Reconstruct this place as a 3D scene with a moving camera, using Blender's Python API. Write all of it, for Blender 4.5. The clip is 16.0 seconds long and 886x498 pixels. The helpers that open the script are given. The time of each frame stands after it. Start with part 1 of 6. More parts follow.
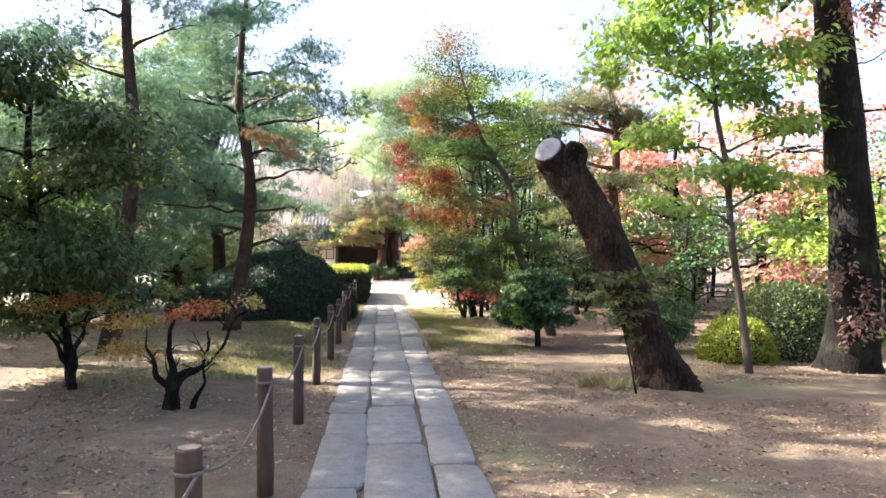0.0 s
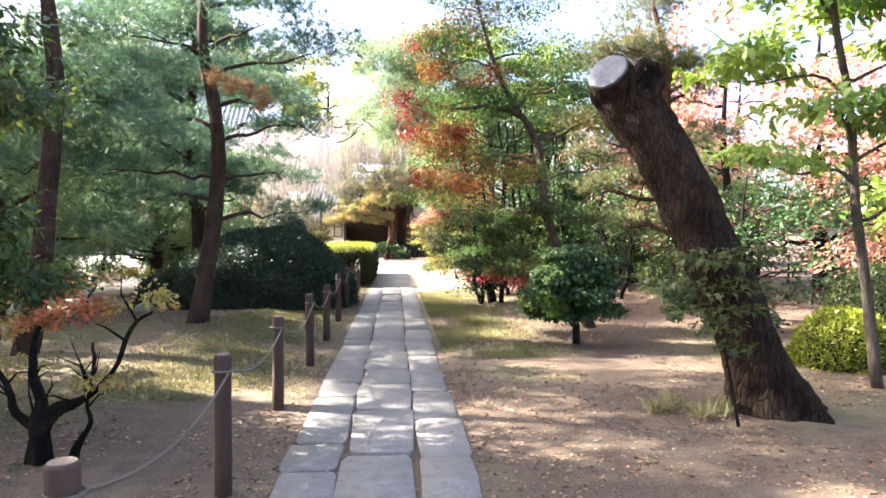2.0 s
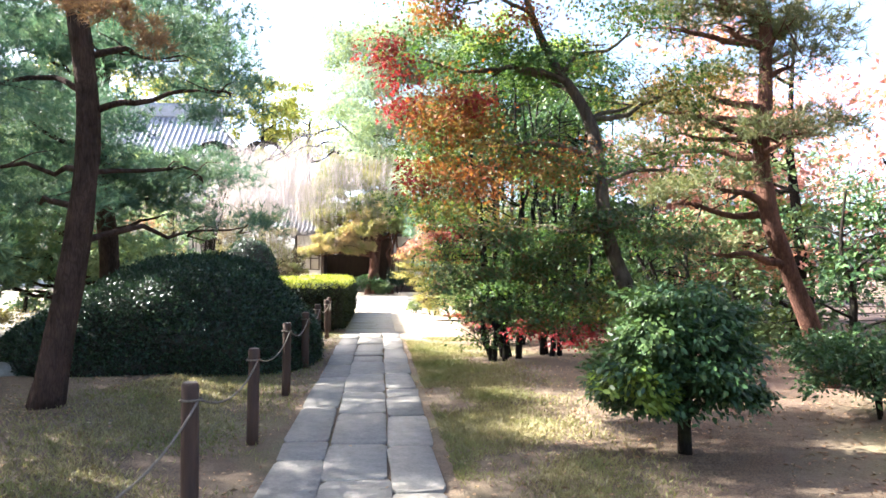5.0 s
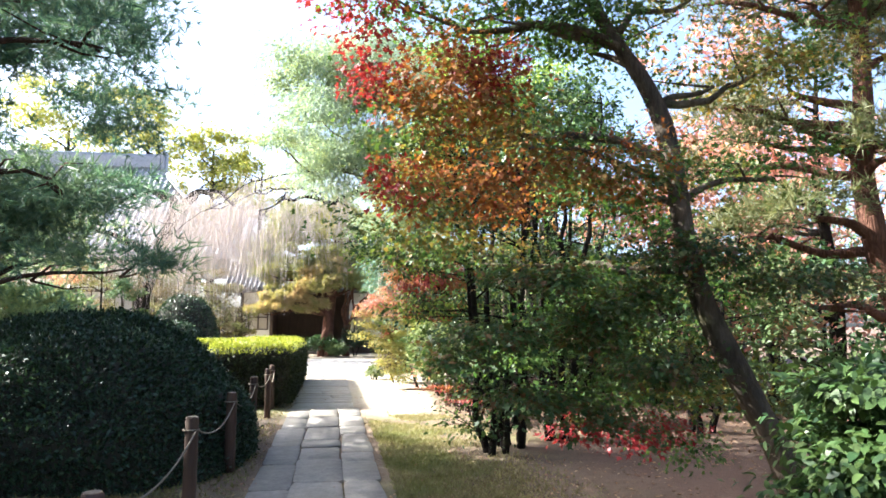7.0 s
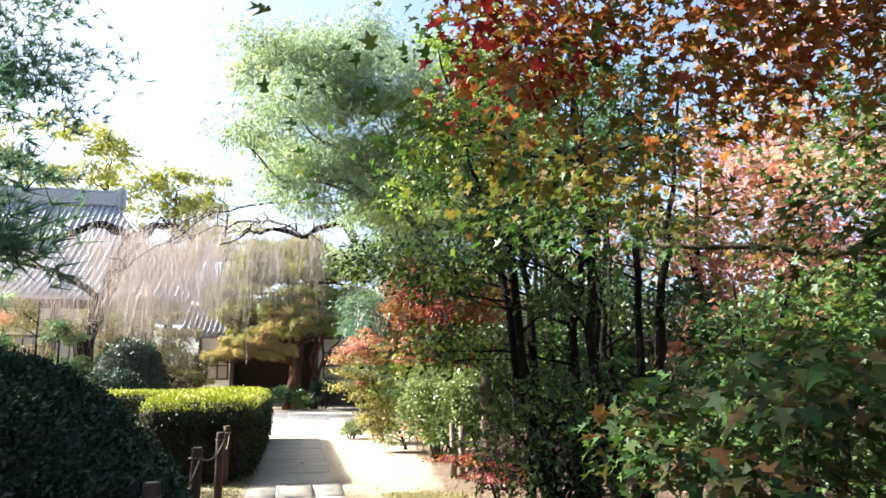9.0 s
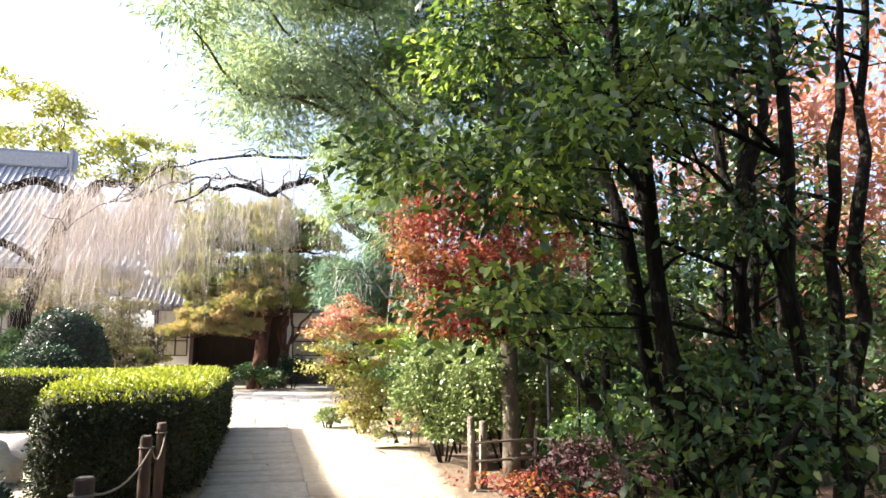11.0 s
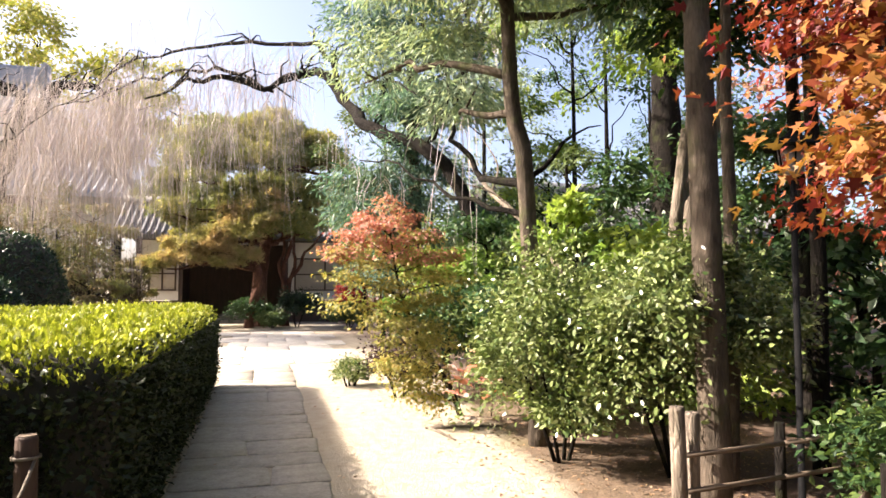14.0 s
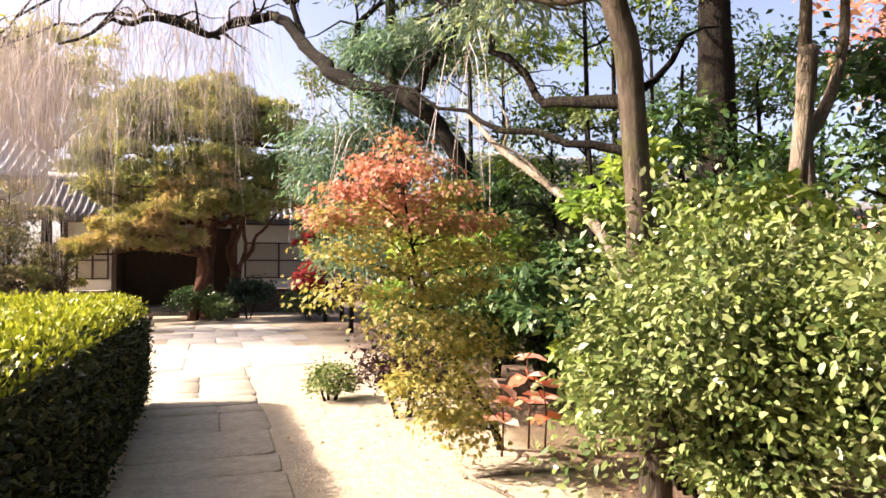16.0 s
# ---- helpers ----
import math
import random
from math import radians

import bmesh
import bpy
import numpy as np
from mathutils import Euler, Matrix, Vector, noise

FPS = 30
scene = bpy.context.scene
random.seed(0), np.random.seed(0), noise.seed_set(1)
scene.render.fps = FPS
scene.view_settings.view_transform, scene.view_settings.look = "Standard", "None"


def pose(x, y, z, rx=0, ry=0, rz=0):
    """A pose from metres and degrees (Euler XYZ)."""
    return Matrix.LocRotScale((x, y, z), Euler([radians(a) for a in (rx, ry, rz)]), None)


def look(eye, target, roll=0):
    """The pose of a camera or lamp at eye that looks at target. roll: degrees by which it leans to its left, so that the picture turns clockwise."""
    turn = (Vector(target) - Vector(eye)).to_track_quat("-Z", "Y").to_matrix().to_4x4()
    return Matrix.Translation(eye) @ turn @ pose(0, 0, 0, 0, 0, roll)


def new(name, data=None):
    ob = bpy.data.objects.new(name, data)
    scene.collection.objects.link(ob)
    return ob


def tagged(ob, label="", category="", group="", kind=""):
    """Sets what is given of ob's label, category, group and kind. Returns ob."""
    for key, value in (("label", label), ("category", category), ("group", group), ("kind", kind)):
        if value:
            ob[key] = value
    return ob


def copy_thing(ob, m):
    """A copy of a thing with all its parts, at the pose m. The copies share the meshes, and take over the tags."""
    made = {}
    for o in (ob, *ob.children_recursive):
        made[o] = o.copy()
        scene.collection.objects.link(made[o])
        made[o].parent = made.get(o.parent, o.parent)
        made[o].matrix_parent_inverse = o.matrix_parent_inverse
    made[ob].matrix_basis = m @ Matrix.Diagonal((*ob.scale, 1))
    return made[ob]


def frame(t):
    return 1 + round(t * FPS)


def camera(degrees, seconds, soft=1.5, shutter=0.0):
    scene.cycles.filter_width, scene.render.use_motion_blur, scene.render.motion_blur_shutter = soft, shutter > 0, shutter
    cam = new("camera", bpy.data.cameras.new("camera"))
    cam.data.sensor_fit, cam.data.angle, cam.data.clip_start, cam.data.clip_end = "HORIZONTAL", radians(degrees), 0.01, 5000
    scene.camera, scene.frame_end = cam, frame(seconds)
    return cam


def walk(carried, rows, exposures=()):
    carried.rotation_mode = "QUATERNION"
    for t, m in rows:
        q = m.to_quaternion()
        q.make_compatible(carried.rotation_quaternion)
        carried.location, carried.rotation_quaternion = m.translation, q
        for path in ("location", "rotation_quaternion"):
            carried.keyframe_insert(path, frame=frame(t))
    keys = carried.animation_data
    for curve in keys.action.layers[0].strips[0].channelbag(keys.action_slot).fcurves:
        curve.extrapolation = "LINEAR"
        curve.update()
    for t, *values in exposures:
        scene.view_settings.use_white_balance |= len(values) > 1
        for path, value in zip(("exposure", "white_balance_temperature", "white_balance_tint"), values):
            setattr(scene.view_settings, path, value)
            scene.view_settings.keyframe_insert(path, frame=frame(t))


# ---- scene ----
cam = camera(66.5, 16.0, soft=1.6, shutter=0.0)

# seconds, eye x, y, z, heading (degrees to the right of +y), tilt up, lean
ROWS = [
    (0.0, -0.576, -0.883, 1.529, 5.17, 0.69, 0.23),
    (0.5, -0.513, -0.344, 1.500, 5.17, -0.07, 0.43),
    (1.0, -0.436, 0.234, 1.474, 6.16, -0.74, 0.44),
    (1.5, -0.394, 0.887, 1.478, 4.83, -1.32, 0.27),
    (2.0, -0.348, 1.519, 1.478, 3.98, -1.15, -0.02),
    (2.5, -0.316, 2.136, 1.467, 3.49, -0.57, -0.23),
    (3.0, -0.253, 2.796, 1.462, 2.96, 0.16, -0.19),
    (3.5, -0.247, 3.445, 1.457, 3.16, 0.83, -0.05),
    (6.0, -0.338, 6.691, 1.441, 7.40, 3.06, 0.22),
    (6.5, -0.341, 7.339, 1.455, 8.36, 4.55, 0.13),
    (7.0, -0.337, 7.971, 1.466, 9.24, 6.62, -0.14),
    (7.5, -0.384, 8.630, 1.455, 9.49, 8.80, -0.61),
    (8.0, -0.429, 9.284, 1.437, 9.78, 10.51, -0.67),
    (8.2, -0.443, 9.547, 1.432, 10.00, 10.92, -0.58),
    (10.3, -0.513, 12.332, 1.496, 15.26, 9.77, -0.03),
    (10.5, -0.509, 12.605, 1.495, 15.26, 9.57, -0.09),
    (11.0, -0.456, 13.307, 1.478, 14.68, 8.81, 0.09),
    (11.5, -0.460, 14.033, 1.487, 13.71, 7.85, 0.35),
    (12.0, -0.467, 14.723, 1.453, 13.22, 7.08, 0.25),
    (12.5, -0.496, 15.400, 1.450, 13.25, 5.95, 0.05),
    (13.0, -0.489, 16.071, 1.435, 13.50, 4.92, -0.11),
    (13.5, -0.460, 16.724, 1.432, 14.20, 4.10, -0.17),
    (14.0, -0.418, 17.343, 1.434, 14.85, 3.38, 0.04),
    (14.5, -0.413, 17.960, 1.433, 15.46, 2.73, 0.07),
    (15.0, -0.424, 18.584, 1.420, 16.52, 2.10, -0.10),
    (15.5, -0.443, 19.200, 1.396, 17.69, 1.95, -0.22),
    (16.0, -0.448, 19.795, 1.387, 19.12, 2.28, -0.43),]


def eye_pose(x, y, z, heading, tilt, lean):
    a, b = radians(heading), radians(tilt)
    way = Vector((math.sin(a) * math.cos(b), math.cos(a) * math.cos(b), math.sin(b)))
    return look((x, y, z), Vector((x, y, z)) + way * 10, lean)


walk(cam, [(r[0], eye_pose(*r[1:])) for r in ROWS], [(0.0, 2.75, 6050, 14), (1.5, 2.95, 6100, 16), (3.5, 3.05, 5950, 15), (6.5, 2.85, 5850, 11), (8.2, 2.15, 5900, 10), (10.3, 2.45, 6150, 12), (13.5, 2.0, 6600, 17), (16.0, 1.95, 7200, 24)])

# ---- light ----
SUN_TO = Vector((-0.78, 0.24, 0.585)).normalized()
world = bpy.data.worlds.new("sky")
scene.world = world
world.use_nodes = True
wn = world.node_tree.nodes
sky = wn.new("ShaderNodeTexSky")
sky.sky_type = "NISHITA"
sky.sun_disc = False
sky.sun_elevation = math.asin(SUN_TO.z)
sky.sun_rotation = math.atan2(SUN_TO.x, SUN_TO.y)
sky.dust_density, sky.ozone_density, sky.air_density = 4.0, 0.4, 0.7
wn["Background"].inputs["Strength"].default_value = 0.11
world.node_tree.links.new(sky.outputs["Color"], wn["Background"].inputs["Color"])
sun_data = bpy.data.lights.new("sun", "SUN")
sun_data.energy, sun_data.angle, sun_data.color = 5.0, radians(0.55), (1.0, 0.93, 0.80)
sun = new("sun", sun_data)
sun.matrix_world = look(SUN_TO * 60, (0, 0, 0))

# ---- materials ----


def node_mat(name):
    m = bpy.data.materials.new(name)
    m.use_nodes = True
    nt = m.node_tree
    return m, nt, nt.nodes["Principled BSDF"]


def ramp(nt, fac, stops, interp="LINEAR"):
    r = nt.nodes.new("ShaderNodeValToRGB")
    r.color_ramp.interpolation = interp
    els = r.color_ramp.elements
    while len(els) < len(stops):
        els.new(0.5)
    for e, (p, c) in zip(els, stops):
        e.position, e.color = p, (*c, 1)
    nt.links.new(fac, r.inputs["Fac"])
    return r.outputs["Color"]


def coords(nt, kind="Object", scale=(1, 1, 1)):
    tc = nt.nodes.new("ShaderNodeTexCoord")
    mp = nt.nodes.new("ShaderNodeMapping")
    mp.inputs["Scale"].default_value = scale
    nt.links.new(tc.outputs[kind], mp.inputs["Vector"])
    return mp.outputs["Vector"]


def world_coords(nt):
    return nt.nodes.new("ShaderNodeNewGeometry").outputs["Position"]


def noise_tex(nt, vec, scale, detail=4.0, rough=0.55):
    n = nt.nodes.new("ShaderNodeTexNoise")
    n.inputs["Scale"].default_value, n.inputs["Detail"].default_value, n.inputs["Roughness"].default_value = scale, detail, rough
    nt.links.new(vec, n.inputs["Vector"])
    return n.outputs["Fac"]


def mix(nt, fac, a, b, mode="MIX"):
    m = nt.nodes.new("ShaderNodeMix")
    m.data_type, m.blend_type = "RGBA", mode
    for sock, val in ((m.inputs[0], fac), (m.inputs[6], a), (m.inputs[7], b)):
        if isinstance(val, (int, float)):
            sock.default_value = val
        elif isinstance(val, tuple):
            sock.default_value = (*val, 1)
        else:
            nt.links.new(val, sock)
    return m.outputs[2]


def maths(nt, op, a, b=0.0):
    m = nt.nodes.new("ShaderNodeMath")
    m.operation = op
    for sock, val in ((m.inputs[0], a), (m.inputs[1], b)):
        if isinstance(val, (int, float)):
            sock.default_value = val
        else:
            nt.links.new(val, sock)
    return m.outputs[0]


def bump(nt, bsdf, height, strength=0.5, dist=0.02):
    b = nt.nodes.new("ShaderNodeBump")
    b.inputs["Strength"].default_value, b.inputs["Distance"].default_value = strength, dist
    nt.links.new(height, b.inputs["Height"])
    nt.links.new(b.outputs["Normal"], bsdf.inputs["Normal"])


def leaf_mat(name, main, other=None, zone=0.5, split=0.5, rough=0.45, glow=0.35):
    """Leaves: main is a list of colours picked leaf by leaf; other a second list that takes over in patches of the crown."""
    m, nt, b = node_mat(name)
    rnd = nt.nodes.new("ShaderNodeNewGeometry").outputs["Random Per Island"]

    def stops(cs):
        return [(i / max(1, len(cs) - 1), c) for i, c in enumerate(cs)]
    col = ramp(nt, rnd, stops(main))
    if other:
        n = noise_tex(nt, world_coords(nt), zone, 2.0)
        n = maths(nt, "ADD", n, maths(nt, "MULTIPLY", maths(nt, "SUBTRACT", rnd, 0.5), 0.12))
        f = ramp(nt, n, [(max(0, split - 0.04), (0, 0, 0)), (min(1, split + 0.04), (1, 1, 1))])
        col = mix(nt, f, col, ramp(nt, rnd, stops(other)))
    nt.links.new(col, b.inputs["Base Color"])
    b.inputs["Roughness"].default_value = rough
    b.inputs["Specular IOR Level"].default_value = 0.35
    tr = nt.nodes.new("ShaderNodeBsdfTranslucent")
    nt.links.new(mix(nt, 1.0, col, (1.0, 1.0, 0.62), "MULTIPLY"), tr.inputs["Color"])
    ms = nt.nodes.new("ShaderNodeMixShader")
    ms.inputs[0].default_value = glow
    nt.links.new(b.outputs[0], ms.inputs[1])
    nt.links.new(tr.outputs[0], ms.inputs[2])
    nt.links.new(ms.outputs[0], nt.nodes["Material Output"].inputs["Surface"])
    return m


def bark_mat(name, dark, light, scale=1.0, moss=0.0, crackle=0.45):
    m, nt, b = node_mat(name)
    v = coords(nt, "Object", (1, 1, 0.22))
    n1 = noise_tex(nt, v, 16 * scale, 8, 0.75)
    n2 = noise_tex(nt, coords(nt), 3.0, 3)
    col = ramp(nt, n1, [(0.3, dark), (0.7, light)])
    col = mix(nt, ramp(nt, n2, [(0.45, (0, 0, 0)), (0.7, (0.6, 0.6, 0.6))]), col, tuple(min(1, 1.5 * c) for c in light))
    if moss:
        n3 = noise_tex(nt, coords(nt), 5.0, 4)
        col = mix(nt, ramp(nt, n3, [(0.55, (0, 0, 0)), (0.7, (moss, moss, moss))]), col, (0.10, 0.12, 0.04))
    nt.links.new(col, b.inputs["Base Color"])
    b.inputs["Roughness"].default_value = 0.95
    b.inputs["Specular IOR Level"].default_value = 0.12
    vor = nt.nodes.new("ShaderNodeTexVoronoi")
    vor.feature = "DISTANCE_TO_EDGE"
    vor.inputs["Scale"].default_value = 38 * scale
    warp = nt.nodes.new("ShaderNodeVectorMath")
    warp.operation = "ADD"
    nt.links.new(v, warp.inputs[0])
    wv = nt.nodes.new("ShaderNodeTexNoise")
    wv.inputs["Scale"].default_value = 9 * scale
    nt.links.new(v, wv.inputs["Vector"])
    sc = nt.nodes.new("ShaderNodeVectorMath")
    sc.operation = "SCALE"
    sc.inputs["Scale"].default_value = 0.09
    nt.links.new(wv.outputs["Color"], sc.inputs[0])
    nt.links.new(sc.outputs[0], warp.inputs[1])
    nt.links.new(warp.outputs[0], vor.inputs["Vector"])
    crack = ramp(nt, vor.outputs["Distance"], [(0.0, (0.3, 0.3, 0.3)), (0.16, (1, 1, 1))])
    nt.links.new(mix(nt, crackle, col, mix(nt, 1.0, col, crack, "MULTIPLY")), b.inputs["Base Color"])
    bump(nt, b, maths(nt, "ADD", n1, maths(nt, "MULTIPLY", maths(nt, "MINIMUM", vor.outputs["Distance"], 0.2), 2.5 * crackle)), 1.0, 0.035)
    return m


def plain_mat(name, col, var=0.25, scale=8.0, rough=0.7, metal=0.0, bmp=0.2, stretch=(1, 1, 1)):
    m, nt, b = node_mat(name)
    v = coords(nt, "Object", stretch)
    n1, n2 = noise_tex(nt, v, scale, 5), noise_tex(nt, v, scale * 6, 3)
    lo, hi = tuple(c * (1 - var) for c in col), tuple(min(1, c * (1 + var)) for c in col)
    c1 = ramp(nt, n1, [(0.3, lo), (0.7, hi)])
    nt.links.new(mix(nt, 0.35, c1, ramp(nt, n2, [(0.3, lo), (0.7, hi)])), b.inputs["Base Color"])
    b.inputs["Roughness"].default_value, b.inputs["Metallic"].default_value = rough, metal
    if bmp:
        bump(nt, b, maths(nt, "ADD", n1, n2), bmp, 0.01)
    return m


def stone_mat(name, col, seed_var=0.18, rough=0.8):
    m, nt, b = node_mat(name)
    v = world_coords(nt)
    n1, n2, n3 = noise_tex(nt, v, 1.6, 4), noise_tex(nt, v, 45, 4), noise_tex(nt, v, 9, 5)
    rnd = nt.nodes.new("ShaderNodeObjectInfo").outputs["Random"]
    k = tuple(c * 0.62 for c in col)
    h = tuple(min(1, c * 1.25) for c in col)
    c1 = ramp(nt, n3, [(0.3, k), (0.75, h)])
    c1 = mix(nt, 0.4, c1, ramp(nt, n2, [(0.35, k), (0.65, h)]))
    c1 = mix(nt, ramp(nt, n1, [(0.5, (0, 0, 0)), (0.75, (0.5, 0.5, 0.5))]), c1, (col[0] * 0.75, col[1] * 0.72, col[2] * 0.6))
    tone = ramp(nt, rnd, [(0.0, (1 - seed_var,) * 3), (1.0, (1 + seed_var * 0.4,) * 3)])
    nt.links.new(mix(nt, 1.0, c1, tone, "MULTIPLY"), b.inputs["Base Color"])
    b.inputs["Roughness"].default_value = rough
    bump(nt, b, maths(nt, "ADD", n2, n3), 0.4, 0.008)
    return m


def ground_mat():
    m, nt, b = node_mat("soil and thin grass")
    v = world_coords(nt)
    n1, n2, n3, n4 = noise_tex(nt, v, 0.7, 4), noise_tex(nt, v, 7, 5), noise_tex(nt, v, 60, 4), noise_tex(nt, v, 0.33, 3)
    soil = ramp(nt, n2, [(0.25, (0.044, 0.028, 0.016)), (0.55, (0.108, 0.07, 0.041)), (0.8, (0.19, 0.128, 0.074))])
    soil = mix(nt, 0.5, soil, ramp(nt, n3, [(0.34, (0.034, 0.022, 0.014)), (0.66, (0.27, 0.19, 0.115))]))
    dry = ramp(nt, n2, [(0.3, (0.17, 0.128, 0.076)), (0.7, (0.27, 0.208, 0.128))])
    soil = mix(nt, ramp(nt, n1, [(0.45, (0, 0, 0)), (0.65, (0.55, 0.55, 0.55))]), soil, dry)
    moss = ramp(nt, n3, [(0.3, (0.10, 0.11, 0.035)), (0.7, (0.20, 0.19, 0.07))])
    soil = mix(nt, ramp(nt, n4, [(0.52, (0, 0, 0)), (0.66, (0.7, 0.7, 0.7))]), soil, moss)
    # the open court before the gate is pale, dry and sandy
    sep = nt.nodes.new("ShaderNodeSeparateXYZ")
    nt.links.new(v, sep.inputs[0])
    f = maths(nt, "ADD", maths(nt, "MULTIPLY", sep.outputs["Y"], 0.05), maths(nt, "MULTIPLY", n1, 0.25))
    f = maths(nt, "SUBTRACT", f, maths(nt, "MULTIPLY", maths(nt, "MAXIMUM", maths(nt, "SUBTRACT", sep.outputs["X"], 1.5), 0.0), 0.45))
    sand = mix(nt, 0.5, ramp(nt, n3, [(0.3, (0.33, 0.28, 0.21)), (0.7, (0.46, 0.40, 0.31))]), ramp(nt, n2, [(0.3, (0.30, 0.25, 0.17)), (0.7, (0.50, 0.44, 0.34))]))
    soil = mix(nt, ramp(nt, maths(nt, "SUBTRACT", f, 0.7), [(0.38, (0, 0, 0)), (0.5, (0.9, 0.9, 0.9))]), soil, sand)
    # leaf mould under the trees on the right, darkened for the shade there
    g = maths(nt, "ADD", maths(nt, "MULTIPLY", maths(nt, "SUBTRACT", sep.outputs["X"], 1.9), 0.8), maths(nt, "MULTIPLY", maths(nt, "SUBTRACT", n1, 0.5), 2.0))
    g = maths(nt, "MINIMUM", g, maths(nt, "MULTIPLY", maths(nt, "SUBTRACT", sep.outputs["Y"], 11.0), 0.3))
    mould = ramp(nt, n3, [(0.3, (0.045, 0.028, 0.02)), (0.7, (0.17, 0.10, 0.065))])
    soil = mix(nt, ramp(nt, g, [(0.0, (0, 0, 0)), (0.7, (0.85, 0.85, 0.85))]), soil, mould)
    nt.links.new(soil, b.inputs["Base Color"])
    b.inputs["Roughness"].default_value = 0.95
    bump(nt, b, maths(nt, "ADD", maths(nt, "MULTIPLY", n3, 0.5), n2), 0.8, 0.04)
    return m


M_GROUND = ground_mat()
M_SLAB = stone_mat("grey path stone", (0.235, 0.216, 0.186))
M_SLAB_SAND = stone_mat("sand-strewn path stone", (0.36, 0.32, 0.26), 0.05)
M_SLAB_PALE = stone_mat("pale court stone", (0.52, 0.49, 0.44))
M_ROCK = stone_mat("garden rock", (0.34, 0.31, 0.28))
M_BARK_PINE = bark_mat("pine bark", (0.025, 0.017, 0.013), (0.095, 0.06, 0.045))
M_BARK_GREY = bark_mat("grey bark", (0.02, 0.016, 0.012), (0.135, 0.108, 0.082), 0.9, 0.45, 0.2)
M_BARK_DARK = bark_mat("dark bark", (0.005, 0.0045, 0.004), (0.022, 0.018, 0.0145), 1.0, 0.2)
M_BARK_STUMP = bark_mat("rough mossy stump bark", (0.008, 0.005, 0.0035), (0.06, 0.038, 0.026), 0.75, 0.14, 0.8)
M_BARK_PALE = bark_mat("pale smooth bark", (0.08, 0.064, 0.048), (0.29, 0.24, 0.19), 0.8, 0.2)
M_BARK_RED = bark_mat("reddish bark", (0.05, 0.024, 0.018), (0.16, 0.08, 0.055))
M_CUT = plain_mat("weathered cut wood", (0.13, 0.133, 0.14), 0.5, 14)
M_POST = plain_mat("brown timber post", (0.062, 0.034, 0.022), 0.4, 10, 0.8, 0, 0.5, (1, 1, 0.12))
# end grain, its colour paled for sun on the post tops
M_POST_TOP = plain_mat("sawn post end", (0.20, 0.145, 0.10), 0.3, 20)
M_ROPE = plain_mat("hemp rope", (0.17, 0.14, 0.105), 0.4, 90, 0.9, 0, 0.6)
M_BAMBOO = plain_mat("weathered bamboo", (0.13, 0.095, 0.065), 0.35, 12)
M_PLASTER = plain_mat("white plaster", (0.74, 0.73, 0.70), 0.06, 3, 0.85)
M_TIMBER = plain_mat("dark stained timber", (0.06, 0.038, 0.028), 0.35, 9, 0.65, 0, 0.3, (1, 1, 0.2))
M_SHOJI = plain_mat("grey window paper", (0.42, 0.38, 0.32), 0.08, 6, 0.7)
M_TILE = plain_mat("grey roof tile", (0.27, 0.28, 0.30), 0.25, 5, 0.5, 0, 0.15)
M_IRON = plain_mat("black iron", (0.005, 0.005, 0.0055), 0.3, 20, 0.85, 0.0)
M_IRON.node_tree.nodes["Principled BSDF"].inputs["Specular IOR Level"].default_value = 0.12
M_GLASS = plain_mat("frosted lantern glass", (0.2, 0.18, 0.18), 0.05, 20, 0.3)
M_SIGN = plain_mat("white sign plate", (0.78, 0.78, 0.76), 0.05, 10, 0.5)
M_INK = plain_mat("grey ink", (0.16, 0.16, 0.17), 0.1, 10, 0.6, 0, 0)

L_PINE = leaf_mat("pine needles", [(0.13, 0.23, 0.18), (0.20, 0.31, 0.225), (0.29, 0.40, 0.28)], [(0.22, 0.29, 0.16), (0.33, 0.38, 0.21), (0.24, 0.33, 0.19)], 0.8, 0.52, 0.5, 0.5)
L_PINE_DEEP = leaf_mat("deep blue-green pine needles", [(0.055, 0.12, 0.098), (0.095, 0.18, 0.138), (0.155, 0.25, 0.175)], [(0.09, 0.155, 0.105), (0.145, 0.21, 0.14)], 0.8, 0.55, 0.5, 0.42)
L_PINE_OLIVE = leaf_mat("olive pine needles", [(0.10, 0.125, 0.058), (0.16, 0.175, 0.08), (0.23, 0.22, 0.10)], [(0.20, 0.15, 0.085), (0.13, 0.165, 0.08)], 0.9, 0.5, 0.5, 0.35)
L_PINE_BROWN = leaf_mat("withered pine needles", [(0.28, 0.15, 0.08), (0.38, 0.23, 0.13), (0.22, 0.12, 0.07)])
L_PINE_GOLD = leaf_mat("golden pine needles", [(0.24, 0.25, 0.08), (0.38, 0.36, 0.13), (0.52, 0.45, 0.18)], [(0.15, 0.20, 0.065), (0.28, 0.30, 0.10)], 0.8, 0.5, 0.5, 0.35)
L_PINE_TAN = leaf_mat("tan pine needles", [(0.40, 0.31, 0.15), (0.56, 0.43, 0.23), (0.46, 0.30, 0.16)], [(0.26, 0.27, 0.09), (0.44, 0.38, 0.16)], 0.9, 0.5, 0.5, 0.35)
L_DARK = leaf_mat("glossy dark leaves", [(0.022, 0.055, 0.024), (0.045, 0.10, 0.035), (0.085, 0.15, 0.05)], [(0.05, 0.10, 0.03), (0.09, 0.14, 0.04)], 1.0, 0.6, 0.42, 0.25)
L_BROAD = leaf_mat("mid green broad leaves", [(0.03, 0.065, 0.02), (0.055, 0.10, 0.03), (0.11, 0.15, 0.045)], [(0.075, 0.11, 0.032), (0.15, 0.165, 0.055)], 0.9, 0.55, 0.42, 0.4)
